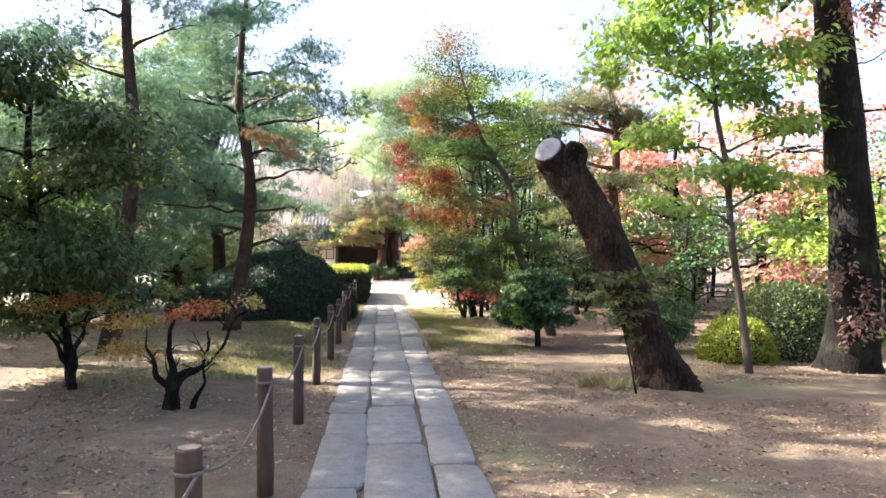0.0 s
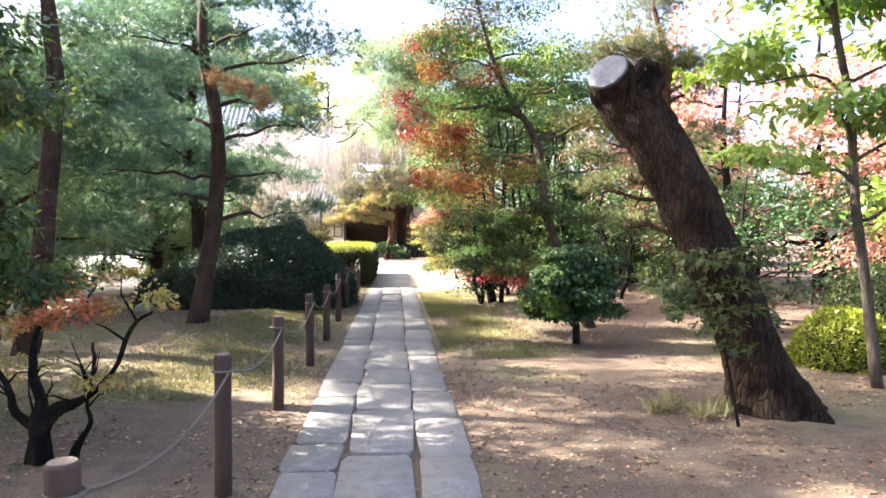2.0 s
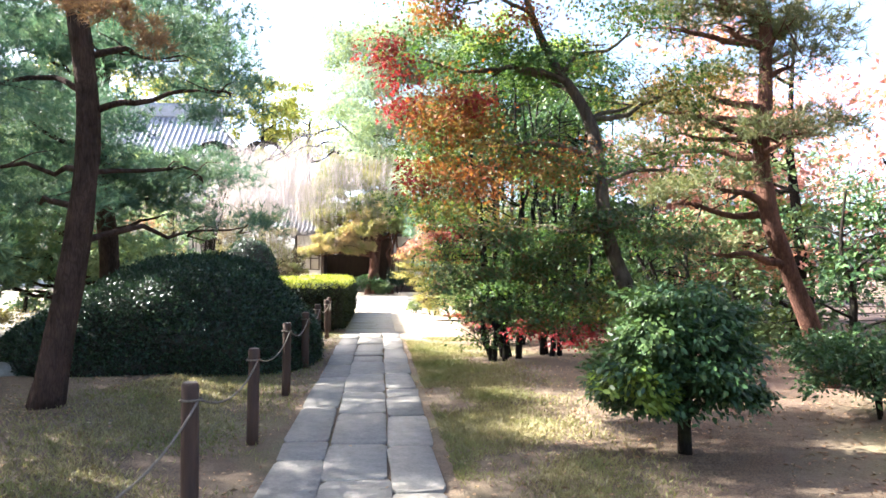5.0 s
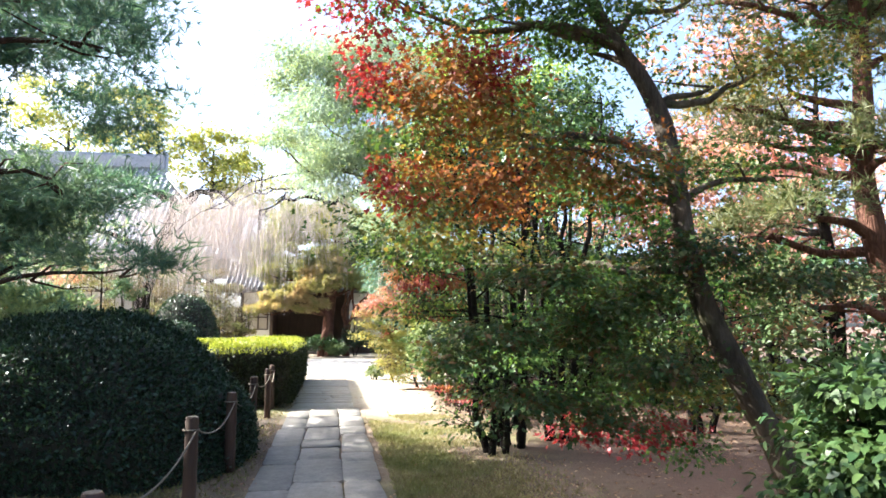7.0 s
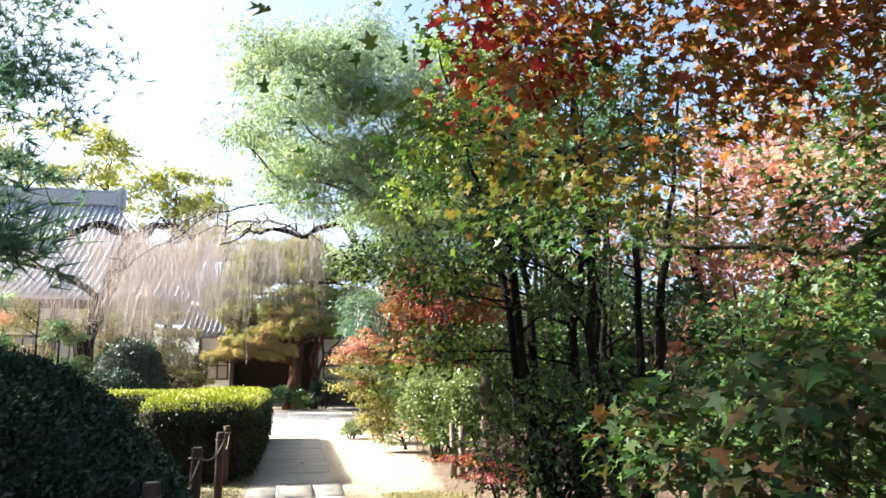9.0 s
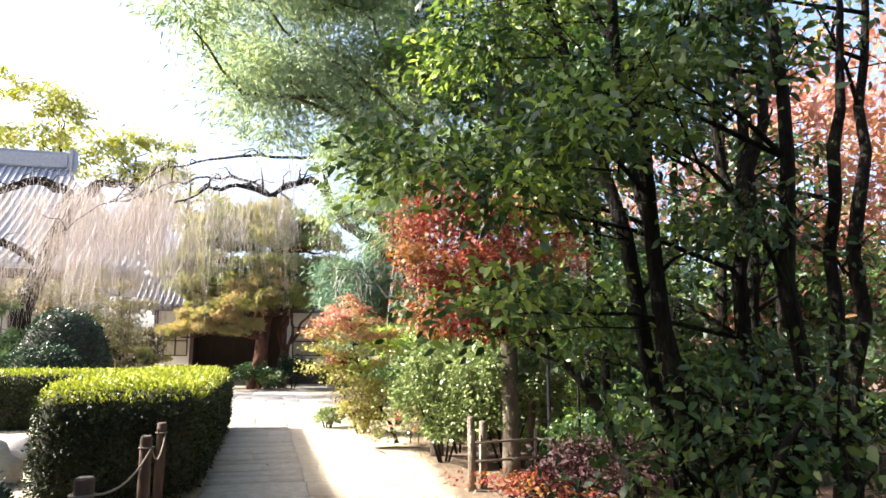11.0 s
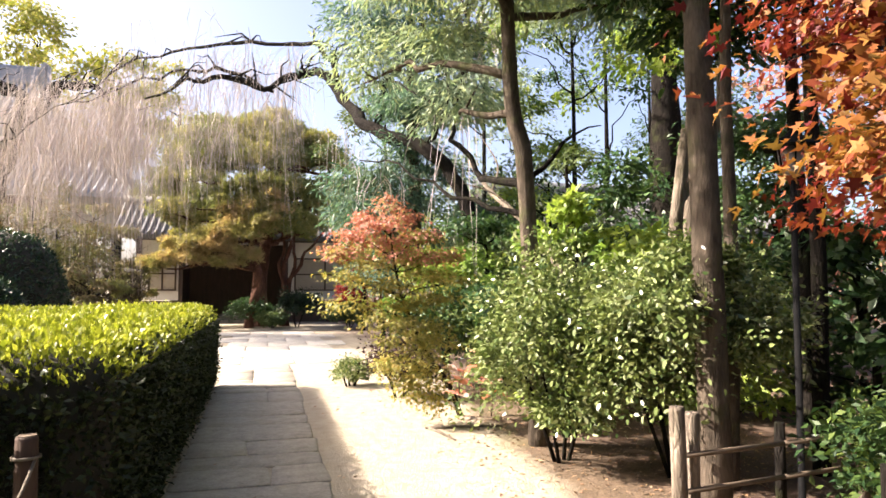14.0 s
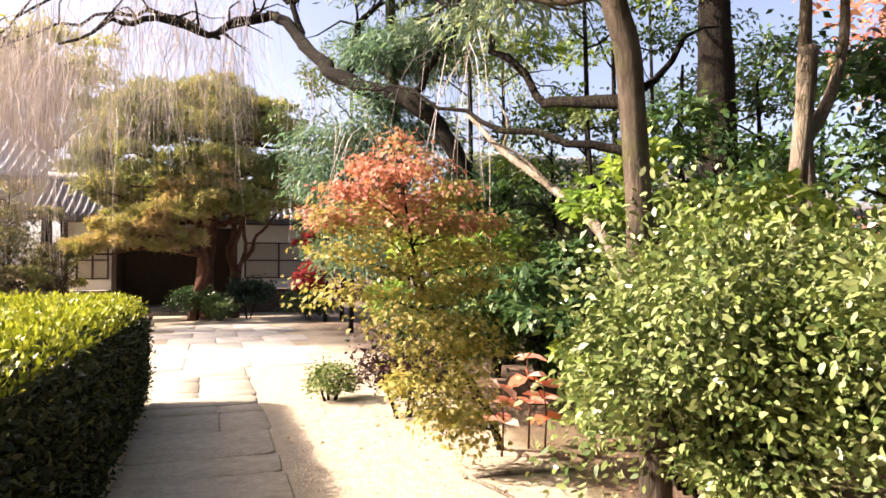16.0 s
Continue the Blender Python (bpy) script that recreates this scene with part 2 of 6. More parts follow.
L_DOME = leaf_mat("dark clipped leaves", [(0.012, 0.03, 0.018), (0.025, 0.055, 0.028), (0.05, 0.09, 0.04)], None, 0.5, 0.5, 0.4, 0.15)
L_BOX = leaf_mat("bright clipped leaves", [(0.06, 0.085, 0.010), (0.13, 0.165, 0.016), (0.30, 0.33, 0.035)], None, 0.5, 0.5, 0.4, 0.14)
# one hedge leaf twice: darkened for shaded sides, brightened for the sunlit top
L_HEDGE_SHADE = leaf_mat("shade-dark hedge leaves", [(0.010, 0.018, 0.005), (0.021, 0.033, 0.007), (0.045, 0.06, 0.013)], None, 0.5, 0.5, 0.5, 0.12)
L_HEDGE_SUN = leaf_mat("sun-bright yellow-green hedge leaves", [(0.16, 0.20, 0.02), (0.26, 0.30, 0.03), (0.42, 0.44, 0.07)], None, 0.5, 0.5, 0.4, 0.35)
L_LIME = leaf_mat("light green leaves", [(0.17, 0.27, 0.05), (0.28, 0.38, 0.08), (0.40, 0.48, 0.13)], [(0.10, 0.20, 0.05), (0.20, 0.30, 0.06)], 0.9, 0.55, 0.4, 0.45)
L_MAPLE = leaf_mat("green maple leaves beginning to turn", [(0.035, 0.085, 0.022), (0.065, 0.13, 0.032), (0.12, 0.19, 0.045)], [(0.18, 0.15, 0.035), (0.27, 0.16, 0.04), (0.10, 0.15, 0.035)], 0.75, 0.58, 0.5, 0.45)
# maple green darkened to paint the shade on the low boughs
L_MAPLE_SHADE = leaf_mat("shade-dark maple leaves", [(0.022, 0.055, 0.016), (0.038, 0.08, 0.02), (0.06, 0.085, 0.022), (0.11, 0.05, 0.02)], None, 0.5, 0.5, 0.5, 0.35)
L_MAPLE_ORANGE = leaf_mat("orange maple leaves", [(0.27, 0.075, 0.025), (0.34, 0.15, 0.04), (0.21, 0.04, 0.024)], [(0.19, 0.13, 0.034), (0.28, 0.095, 0.03)], 1.6, 0.55, 0.5, 0.45)
L_MAPLE_RED = leaf_mat("crimson maple leaves", [(0.19, 0.015, 0.022), (0.29, 0.03, 0.035), (0.15, 0.018, 0.022)], None, 0.5, 0.5, 0.5, 0.45)
L_ORANGE = leaf_mat("turning crimson maple leaves", [(0.11, 0.012, 0.018), (0.19, 0.028, 0.022), (0.27, 0.065, 0.025)], [(0.25, 0.07, 0.024), (0.34, 0.15, 0.036), (0.19, 0.115, 0.03)], 1.6, 0.52, 0.5, 0.34)
L_PURPLE = leaf_mat("dark purple-brown leaves", [(0.022, 0.008, 0.010), (0.048, 0.013, 0.017), (0.022, 0.019, 0.010)], None, 0.5, 0.5, 0.7, 0.15)
L_PINK = leaf_mat("pale red maple leaves", [(0.52, 0.22, 0.20), (0.60, 0.32, 0.27), (0.46, 0.14, 0.15)], [(0.58, 0.36, 0.26), (0.50, 0.26, 0.18)], 0.5, 0.55, 0.5, 0.5)
L_SHRUB = leaf_mat("pale-edged shrub leaves", [(0.05, 0.09, 0.028), (0.15, 0.20, 0.065), (0.21, 0.26, 0.10), (0.36, 0.40, 0.22)], [(0.045, 0.085, 0.024), (0.13, 0.18, 0.05), (0.18, 0.23, 0.075), (0.31, 0.35, 0.16)], 1.2, 0.5, 0.28, 0.2)
L_FEATHER = leaf_mat("soft grey-green foliage", [(0.17, 0.25, 0.19), (0.28, 0.37, 0.28), (0.42, 0.49, 0.37)], [(0.22, 0.30, 0.16), (0.37, 0.43, 0.23)], 0.6, 0.56, 0.5, 0.45)
L_YELLOW = leaf_mat("yellow azalea leaves", [(0.42, 0.33, 0.08), (0.50, 0.40, 0.14), (0.32, 0.27, 0.08)], [(0.48, 0.20, 0.08), (0.46, 0.13, 0.07)], 1.1, 0.56, 0.5, 0.45)
L_AZALEA_ORANGE = leaf_mat("orange azalea leaves", [(0.46, 0.17, 0.07), (0.44, 0.11, 0.06), (0.5, 0.28, 0.10)], None, 0.5, 0.5, 0.5, 0.45)
L_SPRIG = leaf_mat("dull green maple leaves", [(0.05, 0.075, 0.022), (0.085, 0.11, 0.03), (0.15, 0.14, 0.045)], None, 0.5, 0.5, 0.5, 0.4)
L_OLIVE = leaf_mat("olive to yellow maple leaves", [(0.18, 0.20, 0.05), (0.34, 0.31, 0.09), (0.46, 0.36, 0.12)], [(0.36, 0.27, 0.10), (0.26, 0.27, 0.075)], 1.2, 0.57, 0.5, 0.4)
L_CORAL = leaf_mat("coral maple leaves", [(0.44, 0.15, 0.125), (0.50, 0.25, 0.18), (0.40, 0.105, 0.10)], [(0.40, 0.27, 0.13), (0.32, 0.28, 0.10)], 2.2, 0.56, 0.5, 0.4)
# twig brown, darkened to paint the shade inside a hedge
M_CORE = plain_mat("inner twigs in painted shade", (0.022, 0.020, 0.012), 0.4, 12, 0.95)
M_TILE_DARK = plain_mat("dark roof tile", (0.10, 0.10, 0.105), 0.3, 5, 0.6, 0, 0.15)
L_CAMELLIA = leaf_mat("deep green camellia leaves", [(0.018, 0.046, 0.019), (0.038, 0.08, 0.026), (0.08, 0.135, 0.036)], [(0.05, 0.09, 0.024), (0.14, 0.19, 0.045)], 1.2, 0.56, 0.42, 0.35)
L_FAR = leaf_mat("far yellow-green leaves", [(0.24, 0.28, 0.06), (0.36, 0.38, 0.09), (0.46, 0.42, 0.12)], None, 0.5, 0.5, 0.5, 0.35)
L_FARDARK = leaf_mat("far evergreen leaves", [(0.06, 0.12, 0.06), (0.11, 0.18, 0.08), (0.17, 0.24, 0.11)], [(0.16, 0.20, 0.08), (0.10, 0.15, 0.06)], 0.25, 0.52, 0.5, 0.3)
L_TWIG = leaf_mat("bare drooping twigs", [(0.38, 0.325, 0.335), (0.52, 0.455, 0.465), (0.25, 0.205, 0.20)], None, 0.5, 0.5, 0.7, 0.2)
L_TWIGGY = leaf_mat("brown thinning leaves", [(0.20, 0.15, 0.09), (0.30, 0.24, 0.14), (0.16, 0.15, 0.07)], [(0.26, 0.26, 0.10), (0.18, 0.20, 0.08)], 0.7, 0.5)
L_GRASS = leaf_mat("dry grass", [(0.25, 0.22, 0.11), (0.36, 0.31, 0.17), (0.21, 0.20, 0.08)], [(0.17, 0.19, 0.065), (0.27, 0.26, 0.11)], 0.9, 0.54, 0.6, 0.3)
L_LITTER = leaf_mat("fallen leaves", [(0.30, 0.16, 0.08), (0.42, 0.27, 0.15), (0.20, 0.10, 0.06), (0.50, 0.38, 0.24)], None, 0.5, 0.5, 0.7, 0.1)
L_PETAL = leaf_mat("pink and coral leaves", [(0.72, 0.42, 0.38), (0.62, 0.16, 0.08), (0.75, 0.55, 0.50)], None, 0.5, 0.5, 0.45, 0.35)

# ---- building blocks ----


def part(name, geo, material, parent=None, label=""):
    """Links a bmesh or a mesh as one object, under parent."""
    if isinstance(geo, bmesh.types.BMesh):
        me = bpy.data.meshes.new(name)
        geo.to_mesh(me)
        geo.free()
    else:
        me = geo
    if material and not me.materials:
        me.materials.append(material)
    ob = new(name, me)
    if parent:
        ob.parent = parent
        ob.matrix_parent_inverse = parent.matrix_basis.inverted()
    if label:
        ob["label"] = label
    return ob


def thing(name, at, label, category, group="", kind=""):
    ob = new(name)
    ob.empty_display_size = 0.1
    ob.matrix_basis = Matrix.Translation(at)
    return tagged(ob, label, category, group, kind)


def smooth(bm):
    for f in bm.faces:
        f.smooth = True
    return bm


def tube(points, radii, sides=8, rough=0.0, seed=0, bm=None, cap=True):
    """A bark-rough tube along a line of points."""
    bm = bm or bmesh.new()
    pts = [Vector(p) for p in points]
    rings = []
    side = None
    for i, p in enumerate(pts):
        d = (pts[min(i + 1, len(pts) - 1)] - pts[max(i - 1, 0)]).normalized()
        if side is None:
            side = d.orthogonal().normalized()
        side = (side - d * side.dot(d)).normalized()
        up = d.cross(side)
        ring = []
        for k in range(sides):
            a = 2 * math.pi * k / sides
            r = radii[i] * (1 + rough * noise.noise((p + Vector((math.cos(a), math.sin(a), seed))) * 2.3))
            ring.append(bm.verts.new(p + (side * math.cos(a) + up * math.sin(a)) * r))
        rings.append(ring)
    for a, b in zip(rings, rings[1:]):
        for k in range(sides):
            bm.faces.new((a[k], a[(k + 1) % sides], b[(k + 1) % sides], b[k])).smooth = True
    if cap:
        bm.faces.new(rings[0][::-1])
        bm.faces.new(rings[-1])
    return bm


def spline(points, radii, per=4):
    """More points along a line, rounded through the given ones."""
    out, rr = [], []
    P = [Vector(p) for p in points]
    for i in range(len(P) - 1):
        a, b, c, d = P[max(i - 1, 0)], P[i], P[i + 1], P[min(i + 2, len(P) - 1)]
        for k in range(per):
            t = k / per
            out.append(0.5 * ((2 * b) + (c - a) * t + (2 * a - 5 * b + 4 * c - d) * t * t + (3 * b - a - 3 * c + d) * t ** 3))
            rr.append(radii[i] * (1 - t) + radii[i + 1] * t)
    return out + [P[-1]], rr + [radii[-1]]


def gnarl(points, amount, scale=1.7):
    """Bends a line crookedly."""
    return [p + Vector((noise.noise(p * scale), noise.noise(p * scale + Vector((7, 0, 0))), noise.noise(p * scale + Vector((0, 9, 0))))) * amount * (0 if i == 0 else 1) for i, p in enumerate(points)]


def box(x0, y0, z0, x1, y1, z1, bevel=0.0, bm=None):
    bm = bm or bmesh.new()
    r = bmesh.ops.create_cube(bm, size=1.0)
    for v in r["verts"]:
        v.co = Vector(((x0 + x1) / 2 + v.co.x * (x1 - x0), (y0 + y1) / 2 + v.co.y * (y1 - y0), (z0 + z1) / 2 + v.co.z * (z1 - z0)))
    if bevel:
        es = {e for v in r["verts"] for e in v.link_edges}
        bmesh.ops.bevel(bm, geom=list(es), offset=bevel, segments=2, affect="EDGES")
    return bm


def mesh_from(name, verts, faces_flat, sizes):
    me = bpy.data.meshes.new(name)
    me.vertices.add(len(verts))
    me.vertices.foreach_set("co", np.asarray(verts, dtype=np.float32).ravel())
    me.loops.add(len(faces_flat))
    me.loops.foreach_set("vertex_index", np.asarray(faces_flat, dtype=np.int32))
    me.polygons.add(len(sizes))
    starts = np.concatenate([[0], np.cumsum(sizes)[:-1]]).astype(np.int32)
    me.polygons.foreach_set("loop_start", starts)
    me.update(calc_edges=True)
    return me


SHAPES = {
    "diamond": [(0, 0), (0.5, 0.24), (1, 0), (0.5, -0.24)],
    "oval": [(0, 0), (0.3, 0.22), (0.7, 0.2), (1, 0), (0.7, -0.2), (0.3, -0.22)],
    "slim": [(0, 0), (0.45, 0.1), (1, 0), (0.45, -0.1)],
    "blade": [(0, 0), (0.4, 0.035), (1, 0), (0.4, -0.035)],
    "broad": [(0, 0), (0.28, 0.3), (0.65, 0.28), (1, 0), (0.65, -0.28), (0.28, -0.3)],
    "star": [(0, 0), (0.1, 0.3), (0.28, 0.16), (0.55, 0.45), (0.55, 0.13), (1, 0), (0.55, -0.13), (0.55, -0.45), (0.28, -0.16), (0.1, -0.3)],
}


def unit(v):
    return v / np.maximum(np.linalg.norm(v, axis=1, keepdims=True), 1e-6)


def leaves(name, pts, way, up, size, shape="diamond"):
    """One mesh of leaves: at pts, growing along way, facing up."""
    tpl = np.array(SHAPES[shape])
    n, k = len(pts), len(tpl)
    w = unit(way)
    s = unit(np.cross(w, up))
    nn = np.cross(s, w)
    size = np.asarray(size).reshape(-1, 1, 1)
    v = pts[:, None, :] + size * (w[:, None, :] * tpl[None, :, :1] + s[:, None, :] * tpl[None, :, 1:] + nn[:, None, :] * (np.abs(tpl[None, :, 1:]) * 0.45 - tpl[None, :, :1] ** 2 * 0.18))
    return mesh_from(name, v.reshape(-1, 3), np.arange(n * k), np.full(n, k))


def scatter(clumps, n, rng, subs=14, shell=0.45, spread=0.2):
    """n points gathered in small sprays inside ellipsoid clumps (x, y, z, rx, ry, rz); also the way out of the clump."""
    cl = np.array(clumps, float)
    wgt = (cl[:, 3] * cl[:, 4] * cl[:, 5]) ** (2 / 3)
    cnt = np.maximum(8, (n * wgt / wgt.sum()).astype(int))
    P, O = [], []
    for c, m in zip(cl, cnt):
        k = max(4, int(subs * (0.5 + rng.random())))
        d = unit(rng.normal(size=(k, 3)))
        d[:, 2] = np.where(d[:, 2] < -0.35, -d[:, 2] * 0.5, d[:, 2])
        r = shell + (1 - shell) * rng.random((k, 1)) ** 0.6
        sub = d * r
        pick = rng.integers(0, k, m)
        q = sub[pick] + np.clip(rng.normal(size=(m, 3)), -1.7, 1.7) * spread * (0.6 + 0.8 * rng.random((k, 1)))[pick]
        P.append(c[:3] + q * c[3:6])
        O.append(unit(q + 1e-6))
    return np.concatenate(P), np.concatenate(O)


def leaf_crown(name, clumps, n, size, seed, shape="diamond", flat=0.8, droop=0.3, subs=14, shell=0.45, spread=0.2):
    rng = np.random.default_rng(seed)
    p, o = scatter(clumps, n, rng, subs, shell, spread)
    m = len(p)
    way = o * [1, 1, 0.4] + rng.normal(size=(m, 3)) * 0.6 + [0, 0, -droop]
    up = rng.normal(size=(m, 3)) * (1 - flat) + o * 0.5 + [0, 0, flat]
    return leaves(name, p, way, up, size * (0.55 + 0.8 * rng.random(m)), shape)


def needle_crown(name, clumps, tufts, size, seed, per=11, width=0.05, subs=16, lift=0.5, spread=0.16):
    """Tufts of pine needles: thin blades that fan out round each twig's end."""
    rng = np.random.default_rng(seed)
    p, o = scatter(clumps, tufts, rng, subs, 0.35, spread)
    m = len(p)
    axis = unit(o * [1, 1, 0.5] + rng.normal(size=(m, 3)) * 0.35 + [0, 0, lift])
    base = np.repeat(p, per, 0)
    way = unit(np.repeat(axis, per, 0) * 0.75 + rng.normal(size=(m * per, 3)) * 0.62)
    side = unit(np.cross(way, rng.normal(size=(m * per, 3))))
    ln = (size * (0.7 + 0.6 * rng.random(m * per)))[:, None]
    w = ln * width
    v = np.stack([base - side * w, base + side * w, base + way * ln], 1)
    return mesh_from(name, v.reshape(-1, 3), np.arange(m * per * 3), np.full(m * per, 3))


def nearest_on(pts, target, low=0.15):
    """The point of a trunk line from which a limb to target would grow: lower than it and near."""
    best = min(range(len(pts)), key=lambda i: (pts[i] - target).length + 1.6 * max(0.0, pts[i].z - target.z + low))
    return best


def tree(name, trunk, radii, clumps, crown, bark, leaf, label, category="tree", group="", limb_r=0.35, rough=0.18, sides=10, limbs=True, seed=1, twigs=0, reach=99):
    """A tree: trunk line, limbs that reach into the crown's clumps, and the crown mesh."""
    base = trunk[0]
    t = thing(name, base, label, category, group)
    pts, rr = spline(trunk, radii, 5)
    part("trunk", tube(pts, rr, sides, rough, seed), bark, t)
    rnd = random.Random(seed)
    if limbs:
        for c in clumps[:reach]:
            end = Vector(c[:3]) + Vector((0, 0, -0.25 * c[5]))
            i = nearest_on(pts, end)
            a = pts[i]
            r0 = max(0.008, min(rr[i] * 0.75, limb_r * rr[0]))
            ln = (end - a).length
            if ln < 0.15:
                continue
            mid1 = a.lerp(end, 0.35) + Vector((rnd.uniform(-1, 1), rnd.uniform(-1, 1), rnd.uniform(-0.2, 0.9))) * ln * 0.1
            mid2 = a.lerp(end, 0.7) + Vector((rnd.uniform(-1, 1), rnd.uniform(-1, 1), rnd.uniform(-0.3, 0.7))) * ln * 0.12
            lp, lr = spline([a, mid1, mid2, end], [r0, r0 * 0.7, r0 * 0.45, r0 * 0.18], 3)
            bm = tube(gnarl(lp, min(0.16, ln * 0.09), 2.6), lr, 6, rough, seed)
            for k in range(twigs):
                s = lp[rnd.randrange(len(lp) // 2, len(lp))]
                e = s + Vector((rnd.uniform(-1, 1) * c[3], rnd.uniform(-1, 1) * c[4], rnd.uniform(-0.2, 0.8) * c[5])) * 0.8
                tube([s, s.lerp(e, 0.5) + Vector((0, 0, rnd.uniform(-0.05, 0.08))), e], [r0 * 0.3, r0 * 0.2, 0.003], 4, 0, 0, bm)
            part("limb", bm, bark, t)
    if crown is not None:
        part("crown", crown, leaf, t)
    return t


def clumps_in(seed, n, centre, spread, size, flat=0.6, keep=None):
    """n ellipsoid clumps scattered in a box round centre."""
    r = random.Random(seed)
    out = []
    while len(out) < n:
        p = [c + r.uniform(-1, 1) * s for c, s in zip(centre, spread)]
        e = sum(((a - c) / s) ** 2 for a, c, s in zip(p, centre, spread))
        if e > 1.15 or (keep and not keep(*p)):
            continue
        k = size * r.uniform(0.7, 1.3)
        out.append((*p, k, k, k * flat))
    return out

# ---- ground ----


def ground_height(x, y):
    """Gentle mounds beside the level path."""
    h = 0.0
    if x < -1.5:
        h += 0.16 * min(1, (-1.5 - x) / 1.2) * math.exp(-((y - 13) / 5) ** 2) * math.exp(-((x + 3.4) / 3.0) ** 2)
    if x > 0.3:
        h += 0.05 * min(1, (x - 0.3) / 0.8) * math.exp(-((y - 13.5) / 3.0) ** 2) * math.exp(-((x - 1.2) / 1.4) ** 2)
    off = min(abs(x + 0.45) - 0.75, 3.0)
    if off > 0:
        h += 0.035 * off / 3.0 * noise.noise((x * 0.5, y * 0.5, 0.0)) + 0.012 * min(1, off) * noise.noise((x * 2.2, y * 2.2, 3.0))
    if -1.0 < x < 0.1 and y < 30.6:
        h -= 0.012
    return h


def build_ground():
    xs = [-900, -300, -100, -50] + [-30 + i * 1.5 for i in range(14)] + [-9 + i * 0.3 for i in range(61)] + [9.5 + i * 1.5 for i in range(15)] + [50, 100, 300, 900]
    ys = [-900, -300, -100, -40, -20, -12, -8] + [-6 + i * 0.3 for i in range(131)] + [34 + i * 2 for i in range(26)] + [100, 200, 400, 1200]
    verts = [(x, y, ground_height(x, y)) for y in ys for x in xs]
    w = len(xs)
    flat = []
    for j in range(len(ys) - 1):
        for i in range(w - 1):
            a = j * w + i
            flat += [a, a + 1, a + w + 1, a + w]
    me = mesh_from("ground", verts, flat, [4] * (len(flat) // 4))
    me.polygons.foreach_set("use_smooth", [True] * len(me.polygons))
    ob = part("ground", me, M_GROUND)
    tagged(ob, "bare brown garden soil with moss and leaf litter", "ground", "", "structure")


build_ground()


def on_ground(x, y):
    return ground_height(x, y)


# ---- rope fence ----
POST_Y = [-0.1, 1.84, 3.55, 5.42, 7.31, 9.23, 11.1, 13.25, 15.35, 17.5, 19.55, 20.7]


def build_fence():
    f = thing("rope_fence", (-1.33, 0, 0), "low brown timber posts strung with sagging hemp rope beside the path", "fence")
    rnd = random.Random(5)
    tops = []
    for y in POST_Y:
        x = -1.33 - 0.008 * max(0.0, y - 13) + rnd.uniform(-0.02, 0.02)
        r, h = rnd.uniform(0.046, 0.054), 0.8 + rnd.uniform(-0.02, 0.02)
        lean = rnd.uniform(-0.012, 0.012)
        zs = [-0.1, 0.2, 0.45, 0.7, h - 0.012, h]
        rs = [r * 1.05, r * 1.04, r, r * 0.97, r * 0.97, r * 0.86]
        p = part("post", tube([(x + lean * z, y, z) for z in zs], rs, 12, 0.1, y, cap=True), M_POST, f)
        part("post_top", tube([(x + lean * h, y, h + 0.0005), (x + lean * h, y, h + 0.005)], [r * 0.84, r * 0.78], 12), M_POST_TOP, p, "sawn end grain, paled for the sunlight on it")
        part("rope_knot", tube([(x + (r + 0.008) * math.cos(a), y + (r + 0.008) * math.sin(a), h - 0.09) for a in [k * math.pi / 6 for k in range(13)]], [0.008] * 13, 6), M_ROPE, p)
        tops.append(Vector((x + 0.04, y, h - 0.09)))
    for a, b in zip(tops, tops[1:]):
        sag = rnd.uniform(0.10, 0.17)
        pts = [a.lerp(b, k / 12) - Vector((0, 0, sag * 4 * (k / 12) * (1 - k / 12))) for k in range(13)]
        part("rope", tube(pts, [0.0075] * 13, 6), M_ROPE, f)


build_fence()


